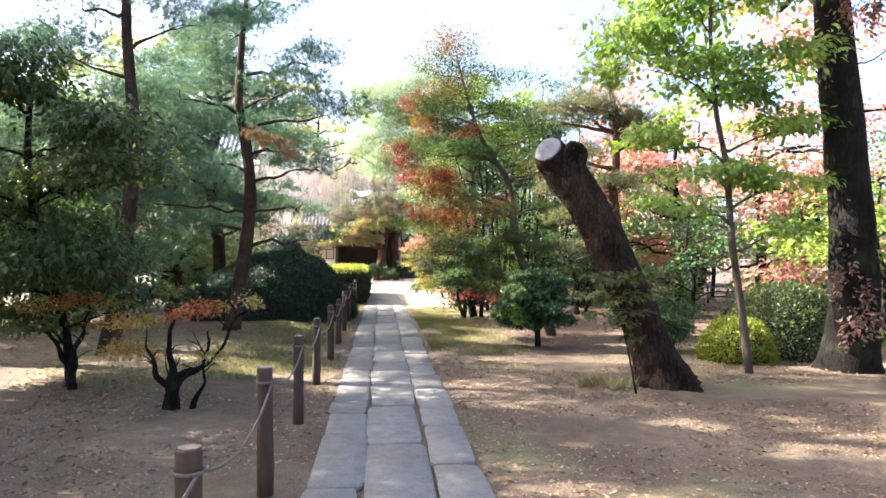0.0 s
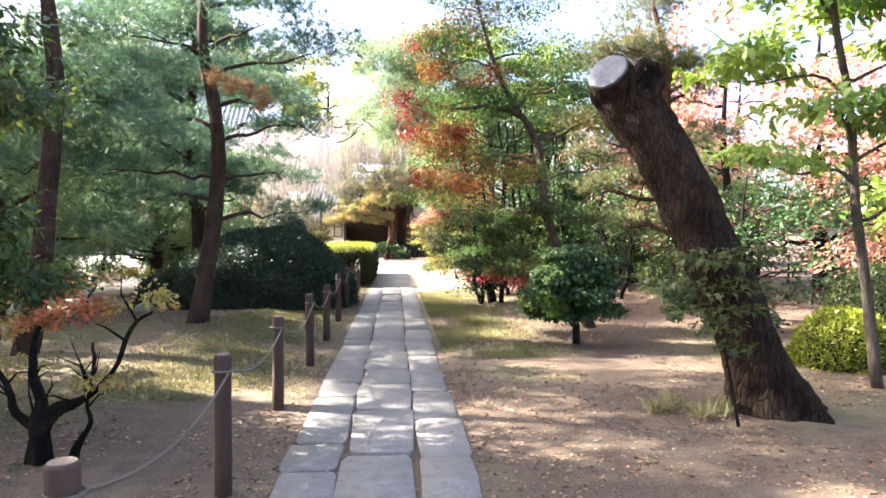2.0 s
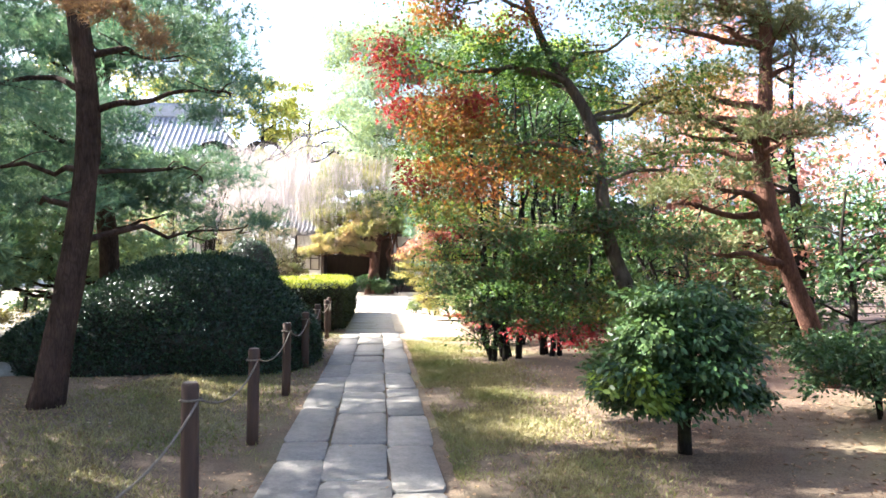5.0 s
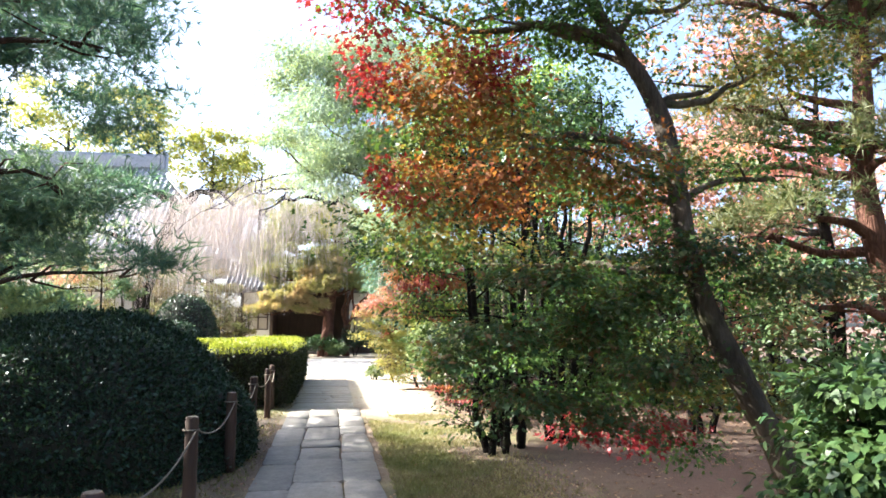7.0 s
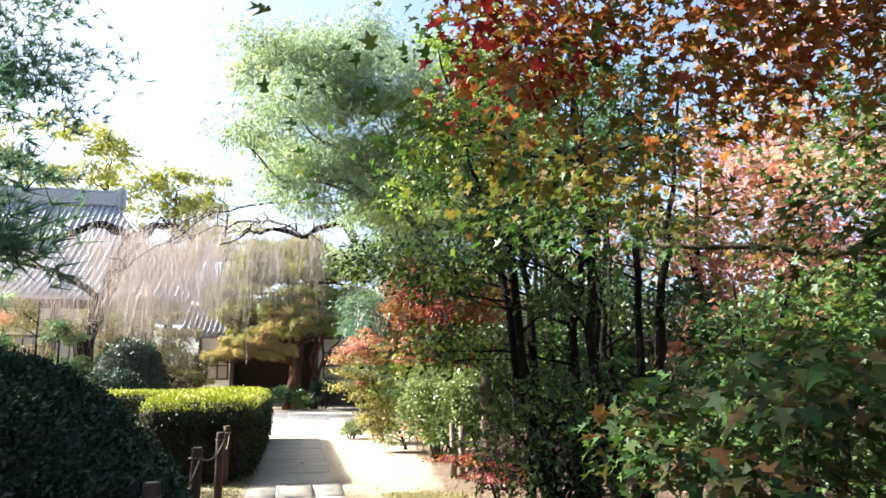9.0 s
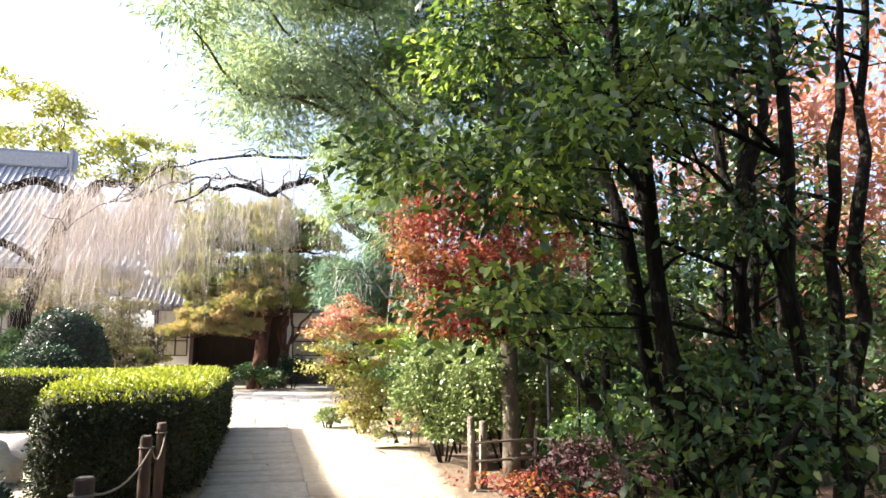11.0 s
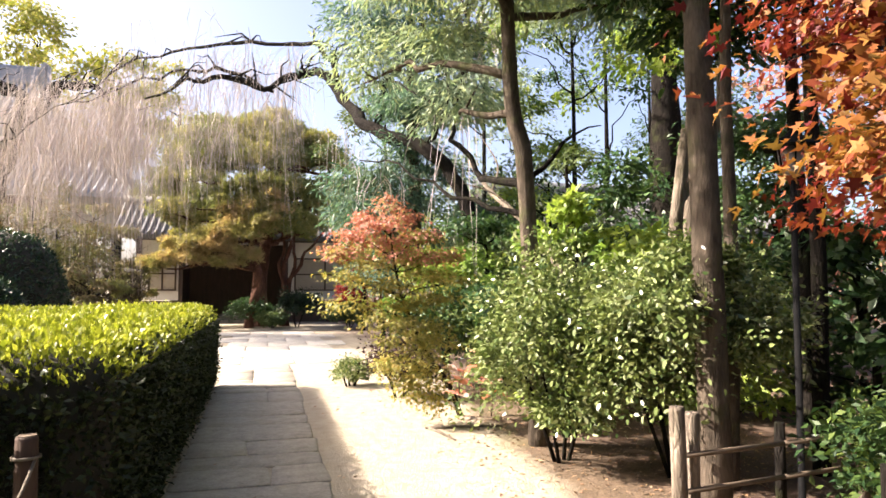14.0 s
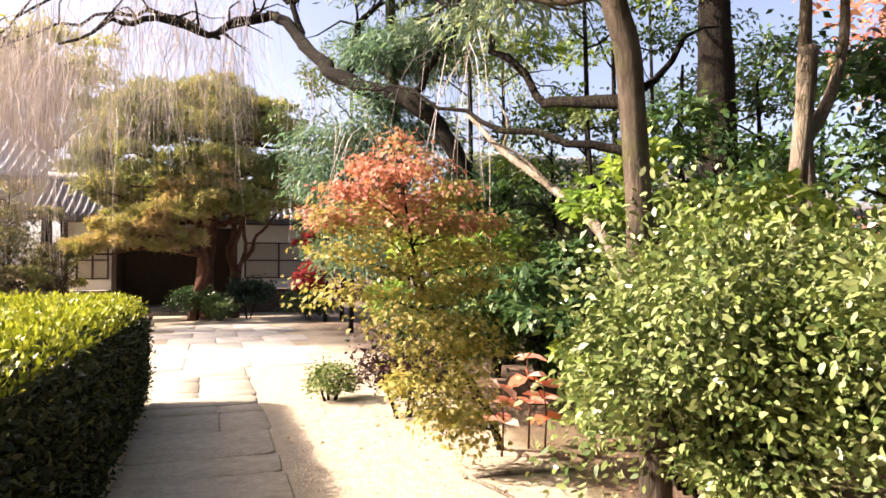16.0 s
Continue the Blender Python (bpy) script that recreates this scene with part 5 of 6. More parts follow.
# feathery evergreen whose boughs hang over the path
CF = [(-1.3, 19.9, 4.7, 0.6, 0.5, 0.35), (-0.8, 20.4, 5.4, 0.8, 0.7, 0.4), (-0.3, 21.0, 4.8, 0.8, 0.7, 0.4), (0.2, 21.6, 6.0, 1.0, 0.8, 0.5), (0.7, 22.0, 5.0, 0.9, 0.8, 0.5), (1.2, 22.6, 6.6, 1.1, 0.9, 0.6), (0.0, 22.6, 7.4, 1.0, 0.9, 0.5), (1.5, 22.8, 4.2, 0.8, 0.7, 0.5), (2.4, 22.6, 5.4, 1.1, 0.9, 0.6), (2.2, 23.4, 7.6, 1.2, 1.0, 0.7), (0.8, 23.6, 8.0, 1.1, 1.0, 0.6), (0.9, 24.2, 4.8, 0.7, 0.6, 0.6), (0.7, 24.8, 3.9, 0.6, 0.5, 0.5), (2.9, 23.2, 4.3, 0.8, 0.8, 0.5), (1.5, 24.0, 3.3, 0.5, 0.5, 0.4)]
tree("feathery_evergreen_tree", [(2.05, 23.2, -0.05), (2.02, 23.2, 1.0), (1.96, 23.2, 1.9), (1.91, 23.2, 2.7), (1.8, 23.2, 3.2), (1.7, 23.1, 4.6), (1.6, 23.0, 6.4), (1.6, 23.1, 8.0)], [0.10, 0.09, 0.085, 0.082, 0.07, 0.06, 0.045, 0.02], CF, leaf_crown("crown", CF + clumps_in(202, 10, (2.0, 23.6, 5.2), (1.8, 1.2, 2.2), 0.7, 0.7) + clumps_in(204, 24, (-0.2, 21.6, 5.5), (1.7, 1.2, 1.7), 0.62, 0.7), 90000, 0.105, 201, "slim", 0.4, 0.7, 26, 0.15, 0.26), M_BARK_GREY, L_FEATHER, "tall evergreen with soft drooping feathery boughs", seed=200, limb_r=0.5, twigs=2)

ft = bpy.data.objects["feathery_evergreen_tree"]
for line, r0 in (([(1.91, 23.2, 2.35), (1.72, 23.7, 2.55), (1.62, 24.2, 2.95), (1.55, 25.0, 3.58), (1.1, 25.8, 4.1)], 0.045), ([(1.95, 23.2, 2.1), (1.6, 23.8, 2.3), (1.2, 24.6, 2.75), (0.7, 25.4, 3.0)], 0.032), ([(1.93, 23.2, 2.5), (2.3, 23.3, 2.8), (2.9, 23.6, 3.1)], 0.03)):
    lp, lr = spline(line, [r0 * (1 - 0.8 * k / (len(line) - 1)) for k in range(len(line))], 4)
    part("limb", tube(gnarl(lp, 0.16, 2.4), lr, 7, 0.5, 2), M_BARK_DARK, ft)
db = thing("dead_leaning_tree", (3.7, 25.4, 0), "thin pale leaning dead tree without leaves", "tree")
lp, lr = spline([(3.7, 25.4, -0.05), (3.55, 25.6, 1.0), (3.5, 26.0, 1.8), (3.5, 27.0, 2.4), (3.25, 28.0, 3.05), (3.16, 29.0, 3.75)], [0.07, 0.062, 0.055, 0.05, 0.042, 0.03], 5)
part("trunk", tube(lp, lr, 8, 0.4, 6), M_BARK_PALE, db)
for line in ([(3.5, 27.0, 2.4), (3.1, 27.3, 2.9), (2.6, 27.5, 3.1)], [(3.25, 28.0, 3.05), (3.5, 28.4, 3.6), (3.3, 28.8, 4.2)]):
    part("limb", tube(*spline(line, [0.025, 0.018, 0.006], 4), 6, 0.2), M_BARK_PALE, db)

# slim grey trunks at the wood's edge
for i, (x, y, dx, r, h, bark) in enumerate([(2.51, 21.3, -0.1, 0.1, 7.5, M_BARK_GREY), (2.86, 21.6, 0.15, 0.05, 6.5, M_BARK_GREY), (3.45, 22.4, -0.2, 0.055, 6.0, M_BARK_GREY), (3.75, 21.7, 0.1, 0.06, 7.0, M_BARK_DARK), (4.5, 22.6, -0.1, 0.07, 7.0, M_BARK_DARK), (5.9, 27.0, 0.1, 0.27, 8.5, M_BARK_DARK), (4.3, 24.2, 0.25, 0.075, 6.0, M_BARK_PALE), (3.9, 19.9, 0.2, 0.05, 5.5, M_BARK_DARK)]):
    cl = clumps_in(210 + i, 9, (x + dx, y, h * 0.82), (1.3, 1.1, 1.5), 0.65, 0.5)
    tree("woodland_tree", [(x, y, -0.05), (x + dx * 0.3, y, h * 0.25), (x + dx * 0.5, y + 0.05, h * 0.5), (x + dx, y, h * 0.9)], [r * 1.15, r, r * 0.85, r * 0.3], cl, leaf_crown("crown", cl, 4600, 0.1, 230 + i, "oval", 0.6, 0.4), bark, L_DARK if i % 3 else L_LIME, "slim straight tree trunk with sparse leaves high up", "tree", "woodland trees", seed=210 + i, limb_r=0.35)
t = thing("sawn_off_tree", (4.05, 24.0, 0), "pale forked tree with a sawn-off top", "tree")
part("trunk", tube(*spline([(3.95, 24, -0.05), (4.02, 24, 1.2), (4.04, 24, 2.0), (4.23, 24, 3.25)], [0.09, 0.08, 0.075, 0.07], 5), 10, 0.15, 3), M_BARK_PALE, t)
part("limb", tube(*spline([(4.1, 24, 2.4), (4.45, 24, 2.9), (4.75, 24.1, 3.6), (4.7, 24.1, 4.4)], [0.055, 0.05, 0.04, 0.02], 5), 8, 0.2, 4), M_BARK_PALE, t)

# support stakes beside the trunks
st = thing("tree_stake", (1.8, 20.65, 0), "short weathered timber stake driven into soil", "stake", "stakes at the wood's edge")
part("shaft", tube([(1.8, 20.65, -0.05), (1.8, 20.65, 0.4), (1.79, 20.65, 0.77), (1.79, 20.65, 0.79)], [0.045, 0.044, 0.043, 0.036], 10, 0.1), M_BARK_PALE, st)
for x, y in ((1.97, 20.78), (3.3, 20.9)):
    copy_thing(st, pose(x, y, -0.06, 0, 0, 40 * x))

for i, (a, b) in enumerate([((1.2, 24.15, 0.02), (2.0, 24.05, 0.02)), ((1.22, 24.2, 0.02), (1.35, 23.55, 0.015))]):
    ob = part("fallen_stick", tube([a, Vector(a).lerp(Vector(b), 0.5) + Vector((0, 0.01, 0.004)), b], [0.016, 0.014, 0.011], 7, 0.2), M_BARK_PALE)
    tagged(ob, "pale dry stick lying on the sandy soil", "stick", "fallen sticks")


def garden_lantern():
    t = thing("garden_lamp", (2.83, 20.9, 0), "black iron post lamp with a roofed frosted glass lantern", "lamp")
    part("pole", tube([(2.83, 20.9, -0.05), (2.83, 20.9, 0.05), (2.83, 20.9, 0.06), (2.83, 20.9, 2.16)], [0.045, 0.045, 0.022, 0.02], 10), M_IRON, t)
    l = part("lantern_body", tube([(2.83, 20.9, 2.16), (2.83, 20.9, 2.18), (2.83, 20.9, 2.33)], [0.05, 0.075, 0.1], 6), M_GLASS, t, "frosted glass panes")
    for k in range(6):
        a = 2 * math.pi * k / 6
        c, s = math.cos(a), math.sin(a)
        part("frame_bar", tube([(2.83 + 0.078 * c, 20.9 + 0.078 * s, 2.18), (2.83 + 0.103 * c, 20.9 + 0.103 * s, 2.335)], [0.006, 0.006], 5), M_IRON, l)
    part("roof", tube([(2.83, 20.9, 2.33), (2.83, 20.9, 2.345), (2.83, 20.9, 2.41), (2.83, 20.9, 2.45)], [0.19, 0.185, 0.05, 0.012], 6), M_IRON, t, "dark hipped lantern roof")


garden_lantern()


def plant_sign():
    t = thing("plant_sign", (2.53, 19.5, 0), "small white plant label on a dark stake", "sign")
    part("stake", tube([(2.55, 19.52, -0.05), (2.55, 19.52, 2.3)], [0.014, 0.012], 8), M_IRON, t)
    p = part("plate", box(2.44, 19.49, 2.17, 2.66, 19.505, 2.45, 0.004), M_SIGN, t, "white plate")
    for k in range(5):
        part("writing", box(2.47, 19.486, 2.39 - k * 0.045, 2.63 - 0.02 * (k % 2), 19.4885, 2.405 - k * 0.045), M_INK, p)


plant_sign()


def bamboo_fence(pts, heights):
    t = thing("bamboo_fence", pts[0], "low weathered bamboo rail fence among the trees", "fence")
    for p in pts:
        part("post", tube([p + Vector((0, 0, -0.05)), p + Vector((0, 0, 0.62))], [0.032, 0.03], 8, 0.1), M_BARK_DARK, t)
    for a, b in zip(pts, pts[1:]):
        for z in heights:
            part("rail", tube([a + Vector((0, -0.03, z)), b + Vector((0, -0.03, z))], [0.016, 0.015], 7), M_BAMBOO, t)


bamboo_fence([Vector((2.4 + 1.15 * k, 19.9 + 0.18 * k, 0)) for k in range(10)], (0.2, 0.38, 0.55))
bamboo_fence([Vector((1.85 + 0.8 * k, 20.75 + 0.12 * k, 0)) for k in range(6)], (0.3, 0.5))

# ---- weeping cherries ----


def strands(name, anchors, n, seed, lo, hi):
    """Thin hanging twigs under a set of boughs."""
    rng = np.random.default_rng(seed)
    A = np.array(anchors, float)
    seg = 6
    m = max(8, n // 14)
    idx = rng.integers(0, len(A) - 1, m)
    u = rng.random((m, 1))
    tuft_top = A[idx] * (1 - u) + A[idx + 1] * u + rng.normal(size=(m, 3)) * [0.7, 1.1, 0.0] - np.abs(rng.normal(size=(m, 3))) * [0, 0, 0.9]
    reach = lo + (hi - lo) * rng.random(m) ** 1.5
    pick = rng.integers(0, m, n)
    top = tuft_top[pick] + rng.normal(size=(n, 3)) * [0.22, 0.3, 0.12]
    ln = reach[pick] * (0.45 + 0.7 * rng.random(n))
    drift = rng.normal(size=(n, 2)) * 0.4
    ang = rng.random(n) * math.pi
    V = []
    for k in range(seg + 1):
        f = k / seg
        c = top.copy()
        c[:, 0] += drift[:, 0] * math.sqrt(f) + 0.03 * np.sin(6 * f + ang * 3)
        c[:, 1] += drift[:, 1] * math.sqrt(f)
        c[:, 2] += -ln * f + 0.25 * ln * f * (1 - f)
        w = 0.006 * (1 - 0.7 * f)
        off = np.stack([np.cos(ang) * w, np.sin(ang) * w, 0 * ang], 1)
        V += [c - off, c + off]
    V = np.stack(V, 1)
    m = 2 * (seg + 1)
    base = (np.arange(n) * m)[:, None, None]
    q = np.array([[2 * k, 2 * k + 1, 2 * k + 3, 2 * k + 2] for k in range(seg)])[None]
    return mesh_from(name, V.reshape(-1, 3), (base + q).ravel(), np.full(n * seg, 4))


def weeping_cherry(line, radii, boughs, n, lo, hi, seed, label, bark):
    t = thing("weeping_cherry_tree", line[0], label, "tree")
    p, rr = spline(line, radii, 5)
    part("trunk", tube([q + Vector((noise.noise(q * 1.9), 0, noise.noise(q * 1.9 + Vector((5, 0, 0))))) * 0.12 for q in p], rr, 10, 0.5, seed), bark, t)
    allp = []
    for b, r in boughs:
        q, qr = spline(b, r, 5)
        q = gnarl(q, 0.22)
        bm = tube(q, qr, 7, 0.6, seed)
        rnd = random.Random(seed + len(allp))
        for k in range(14):
            s = q[rnd.randrange(1, len(q))]
            e = s + Vector((rnd.uniform(-1.1, 1.1), rnd.uniform(-0.9, 0.9), rnd.uniform(-0.3, 0.7)))
            tube([s, s.lerp(e, 0.35) + Vector((rnd.uniform(-0.1, 0.1), 0, 0.18)), s.lerp(e, 0.7) + Vector((0, 0, rnd.uniform(0, 0.2))), e], [0.028, 0.02, 0.012, 0.005], 5, 0.3, 0, bm)
        part("limb", bm, bark, t)
    for k, (b, r) in enumerate(boughs):
        part("twig_curtain", strands("twig_curtain", b[2:] if len(b) > 4 and seed == 301 else b, n[k], seed + k, lo, hi), L_TWIG, t, "long pale bare drooping twigs")["kind"] = "stuff"
    return t


weeping_cherry([(4.0, 29.6, -0.05), (3.9, 29.6, 1.0), (3.7, 29.7, 2.0), (3.5, 29.8, 2.8), (3.3, 29.8, 3.3), (3.0, 29.9, 3.8), (2.6, 30.0, 4.15), (1.8, 31.0, 4.7), (1.48, 32.0, 5.3), (1.2, 33.0, 6.1), (0.73, 33.8, 6.8)], [0.2, 0.17, 0.16, 0.15, 0.14, 0.135, 0.13, 0.125, 0.12, 0.11, 0.09], [
    ([(0.73, 33.8, 6.8), (0.17, 33.8, 6.62), (-0.26, 33.8, 6.15), (-1.2, 33.8, 6.42), (-2.2, 34.0, 6.25), (-3.2, 34.4, 6.0)], [0.10, 0.085, 0.08, 0.065, 0.045, 0.02]),
    ([(1.2, 33.0, 6.1), (1.0, 33.6, 7.1), (0.2, 34.4, 7.6), (-1.6, 35.4, 7.7), (-3.6, 36.2, 7.4), (-5.2, 36.8, 6.6)], [0.08, 0.06, 0.05, 0.04, 0.03, 0.015]),
    ([(1.8, 31.0, 4.9), (2.1, 31.4, 6.0), (2.5, 31.6, 6.6), (2.2, 32.0, 7.2)], [0.07, 0.05, 0.035, 0.015]),
    ([(-0.26, 33.8, 6.15), (-1.6, 35.0, 6.9), (-3.6, 36.4, 7.0), (-5.4, 37.2, 6.4), (-7.2, 37.6, 5.4)], [0.05, 0.04, 0.03, 0.02, 0.012]),
    ([(2.6, 30.0, 4.3), (3.2, 29.4, 5.4), (3.0, 28.6, 6.2), (2.6, 27.6, 6.6)], [0.07, 0.05, 0.035, 0.012])],
    [260, 1500, 100, 2000, 80], 0.4, 3.6, 301, "leaning weeping cherry with bare twigs hanging in curtains", M_BARK_DARK)
weeping_cherry([(-9.0, 40.6, -0.05), (-8.95, 40.6, 1.6), (-8.85, 40.6, 3.0), (-8.4, 40.6, 4.6), (-7.9, 40.6, 6.0), (-7.6, 40.6, 7.0)], [0.42, 0.36, 0.33, 0.3, 0.28, 0.26], [
    ([(-7.6, 40.6, 6.9), (-8.0, 40.6, 7.5), (-9.0, 40.4, 7.6), (-10.4, 40.0, 7.0), (-12.0, 40.0, 6.4)], [0.24, 0.2, 0.16, 0.1, 0.04]),
    ([(-7.6, 40.6, 6.9), (-7.0, 40.5, 7.5), (-6.3, 40.4, 7.8), (-5.4, 40.2, 7.5), (-4.4, 40, 6.8)], [0.24, 0.2, 0.14, 0.08, 0.03]),
    ([(-8.4, 40.6, 4.6), (-10.0, 39.8, 5.6), (-12.0, 39.2, 6.0), (-13.5, 39, 5.4)], [0.16, 0.12, 0.07, 0.03])],
    [1100, 1900, 1000], 0.5, 3.6, 331, "old weeping cherry with a stubbed trunk and bare twigs", M_BARK_DARK)

# ---- gate pine and planting ----


def dome_pads(seed, n, centre, radii, size, low=-0.05):
    """Flat needle pads spread over a dome."""
    r = random.Random(seed)
    out = []
    while len(out) < n:
        d = Vector((r.gauss(0, 1), r.gauss(0, 1) - 0.35, r.gauss(0, 1))).normalized()
        if d.z < low:
            continue
        k = r.uniform(0.8, 1.0)
        s = size * r.uniform(0.7, 1.3)
        out.append((centre[0] + d.x * radii[0] * k, centre[1] + d.y * radii[1] * k, centre[2] + d.z * radii[2] * k, s, s, s * 0.5))
    return out


CG = dome_pads(354, 140, (-0.7, 44.6, 4.6), (3.7, 1.9, 3.7), 0.62, -0.3) + clumps_in(352, 10, (-0.6, 44.8, 6.0), (2.6, 1.0, 1.6), 0.7, 0.4)
tree("gate_pine_tree", [(-0.45, 44.5, -0.1), (-0.6, 44.5, 1.2), (-0.45, 44.5, 2.8), (-0.2, 44.5, 4.6), (0.0, 44.5, 6.2), (0.1, 44.5, 7.4)], [0.34, 0.3, 0.27, 0.2, 0.14, 0.06], CG, needle_crown("crown", CG, 21000, 0.2, 351, 9, 0.09, 16, 0.7, 0.26), M_BARK_RED, L_PINE_GOLD, "big domed pine with golden-green layered needles", seed=350, limb_r=0.3, reach=40)
CG2 = [(-4.0, 42.6, 2.35, 0.5, 0.6, 0.13), (-3.4, 42.5, 2.5, 0.6, 0.6, 0.15), (-3.5, 42.8, 2.85, 0.5, 0.5, 0.13), (-2.8, 42.4, 2.9, 0.6, 0.6, 0.16), (-2.6, 42.3, 2.45, 0.55, 0.5, 0.14), (-2.1, 42.5, 3.35, 0.6, 0.6, 0.16), (-1.9, 42.3, 2.85, 0.55, 0.5, 0.14), (-1.4, 42.6, 3.8, 0.6, 0.6, 0.16), (-1.2, 42.3, 3.3, 0.6, 0.5, 0.15), (-0.7, 42.6, 4.35, 0.55, 0.5, 0.16), (-0.3, 42.6, 4.75, 0.5, 0.5, 0.15), (0.1, 42.6, 4.3, 0.45, 0.5, 0.14), (-0.4, 42.4, 3.8, 0.5, 0.5, 0.14), (-1.7, 42.2, 2.3, 0.5, 0.4, 0.12), (-1.0, 42.2, 2.6, 0.4, 0.4, 0.12), (-1.6, 42.8, 4.25, 0.4, 0.4, 0.13)]
CG2 = [(*c[:5], c[5] * 1.9) for c in CG2]
tree("pine_tree", [(-0.95, 43.2, -0.1), (-0.8, 43.1, 0.8), (-0.55, 43.0, 1.7), (-0.75, 42.9, 2.6), (-0.6, 42.8, 3.6), (-0.4, 42.7, 4.5)], [0.2, 0.17, 0.16, 0.14, 0.1, 0.04], CG2, needle_crown("crown", CG2, 5600, 0.19, 361, 10, 0.08, 16, 0.7, 0.26), M_BARK_RED, L_PINE_TAN, "trained pine with tan-gold needle pads before the gate", seed=360, limb_r=0.4)

ms = thing("many_stemmed_tree", (0.35, 44.0, 0), "bare many-stemmed tree with smooth reddish bark", "tree")
for line, r0 in (([(0.3, 44, -0.05), (0.32, 44, 1.7), (0.5, 44, 3.0), (0.95, 44, 3.9), (1.5, 44, 4.9)], 0.12), ([(0.45, 44, -0.05), (0.4, 44, 1.5), (0.9, 44, 2.4), (1.4, 44, 3.2), (2.1, 44.1, 3.9)], 0.1), ([(0.5, 44.1, -0.05), (0.5, 44.1, 1.4), (0.75, 44.1, 2.6), (0.7, 44.1, 3.6), (1.1, 44.1, 4.6)], 0.09), ([(0.35, 44, 1.5), (0.2, 44, 2.4), (0.3, 44, 3.4), (0.1, 44, 4.4)], 0.08)):
    lp, lr = spline(line, [r0 * (1 - 0.7 * k / (len(line) - 1)) for k in range(len(line))], 4)
    part("stem", tube(gnarl(lp, 0.12), lr, 8, 0.3, 3), M_BARK_RED, ms)


def twig_shrub(x, y, h, w, n, seed):
    """A leafless shrub: a thicket of thin forking twigs."""
    t = thing("twiggy_shrub", (x, y, 0), "brown leafless shrub, a thicket of thin twigs", "shrub", "leafless shrubs by the gate")
    r = random.Random(seed)
    for k in range(6):
        bm = bmesh.new()
        for j in range(n):
            s = Vector((x + r.uniform(-0.2, 0.2) * w, y + r.uniform(-0.2, 0.2) * w, -0.04))
            e = Vector((x + r.uniform(-1, 1) * w, y + r.uniform(-1, 1) * w * 0.6, h * r.uniform(0.4, 1.0)))
            m = s.lerp(e, 0.5) + Vector((r.uniform(-0.2, 0.2), 0, 0.25 * h * 0.4))
            tube([s, s.lerp(m, 0.6), m, e], [0.022, 0.018, 0.012, 0.004], 4, 0, 0, bm)
            for q in range(3):
                f = m.lerp(e, r.random())
                g = f + Vector((r.uniform(-0.5, 0.5), r.uniform(-0.3, 0.3), r.uniform(-0.2, 0.5)))
                tube([f, f.lerp(g, 0.5) + Vector((0, 0, 0.05)), g], [0.01, 0.007, 0.003], 3, 0, 0, bm)
        part("branch", bm, M_BARK_GREY, t)
    cl = clumps_in(seed, 10, (x, y, h * 0.6), (w, w * 0.6, h * 0.4), 0.4, 0.7)
    part("withered_foliage", leaf_crown("withered_foliage", cl, 1400, 0.07, seed, "diamond", 0.3, 0.6), L_TWIGGY, t, "a few brown withered leaves")


for i, (x, y, h, w) in enumerate([(-5.3, 44.2, 3.0, 0.9), (-6.6, 43.6, 3.6, 1.1), (-7.8, 42.8, 3.2, 1.1), (-5.6, 41.5, 1.8, 0.8)]):
    twig_shrub(x, y, h, w, 16, 640 + i)

for i, (x, y, rx, rz, lf) in enumerate([(-0.9, 43.4, 0.8, 0.55, L_DARK), (0.8, 43.4, 0.7, 0.8, L_DOME), (-0.1, 42.8, 0.5, 0.35, L_FARDARK), (2.6, 42.0, 0.8, 0.5, L_FARDARK)]):
    round_shrub(x, y, rx, rz, lf, 4500, 0.1, 370 + i, "low dark clipped shrub under the gate pine", "shrub")
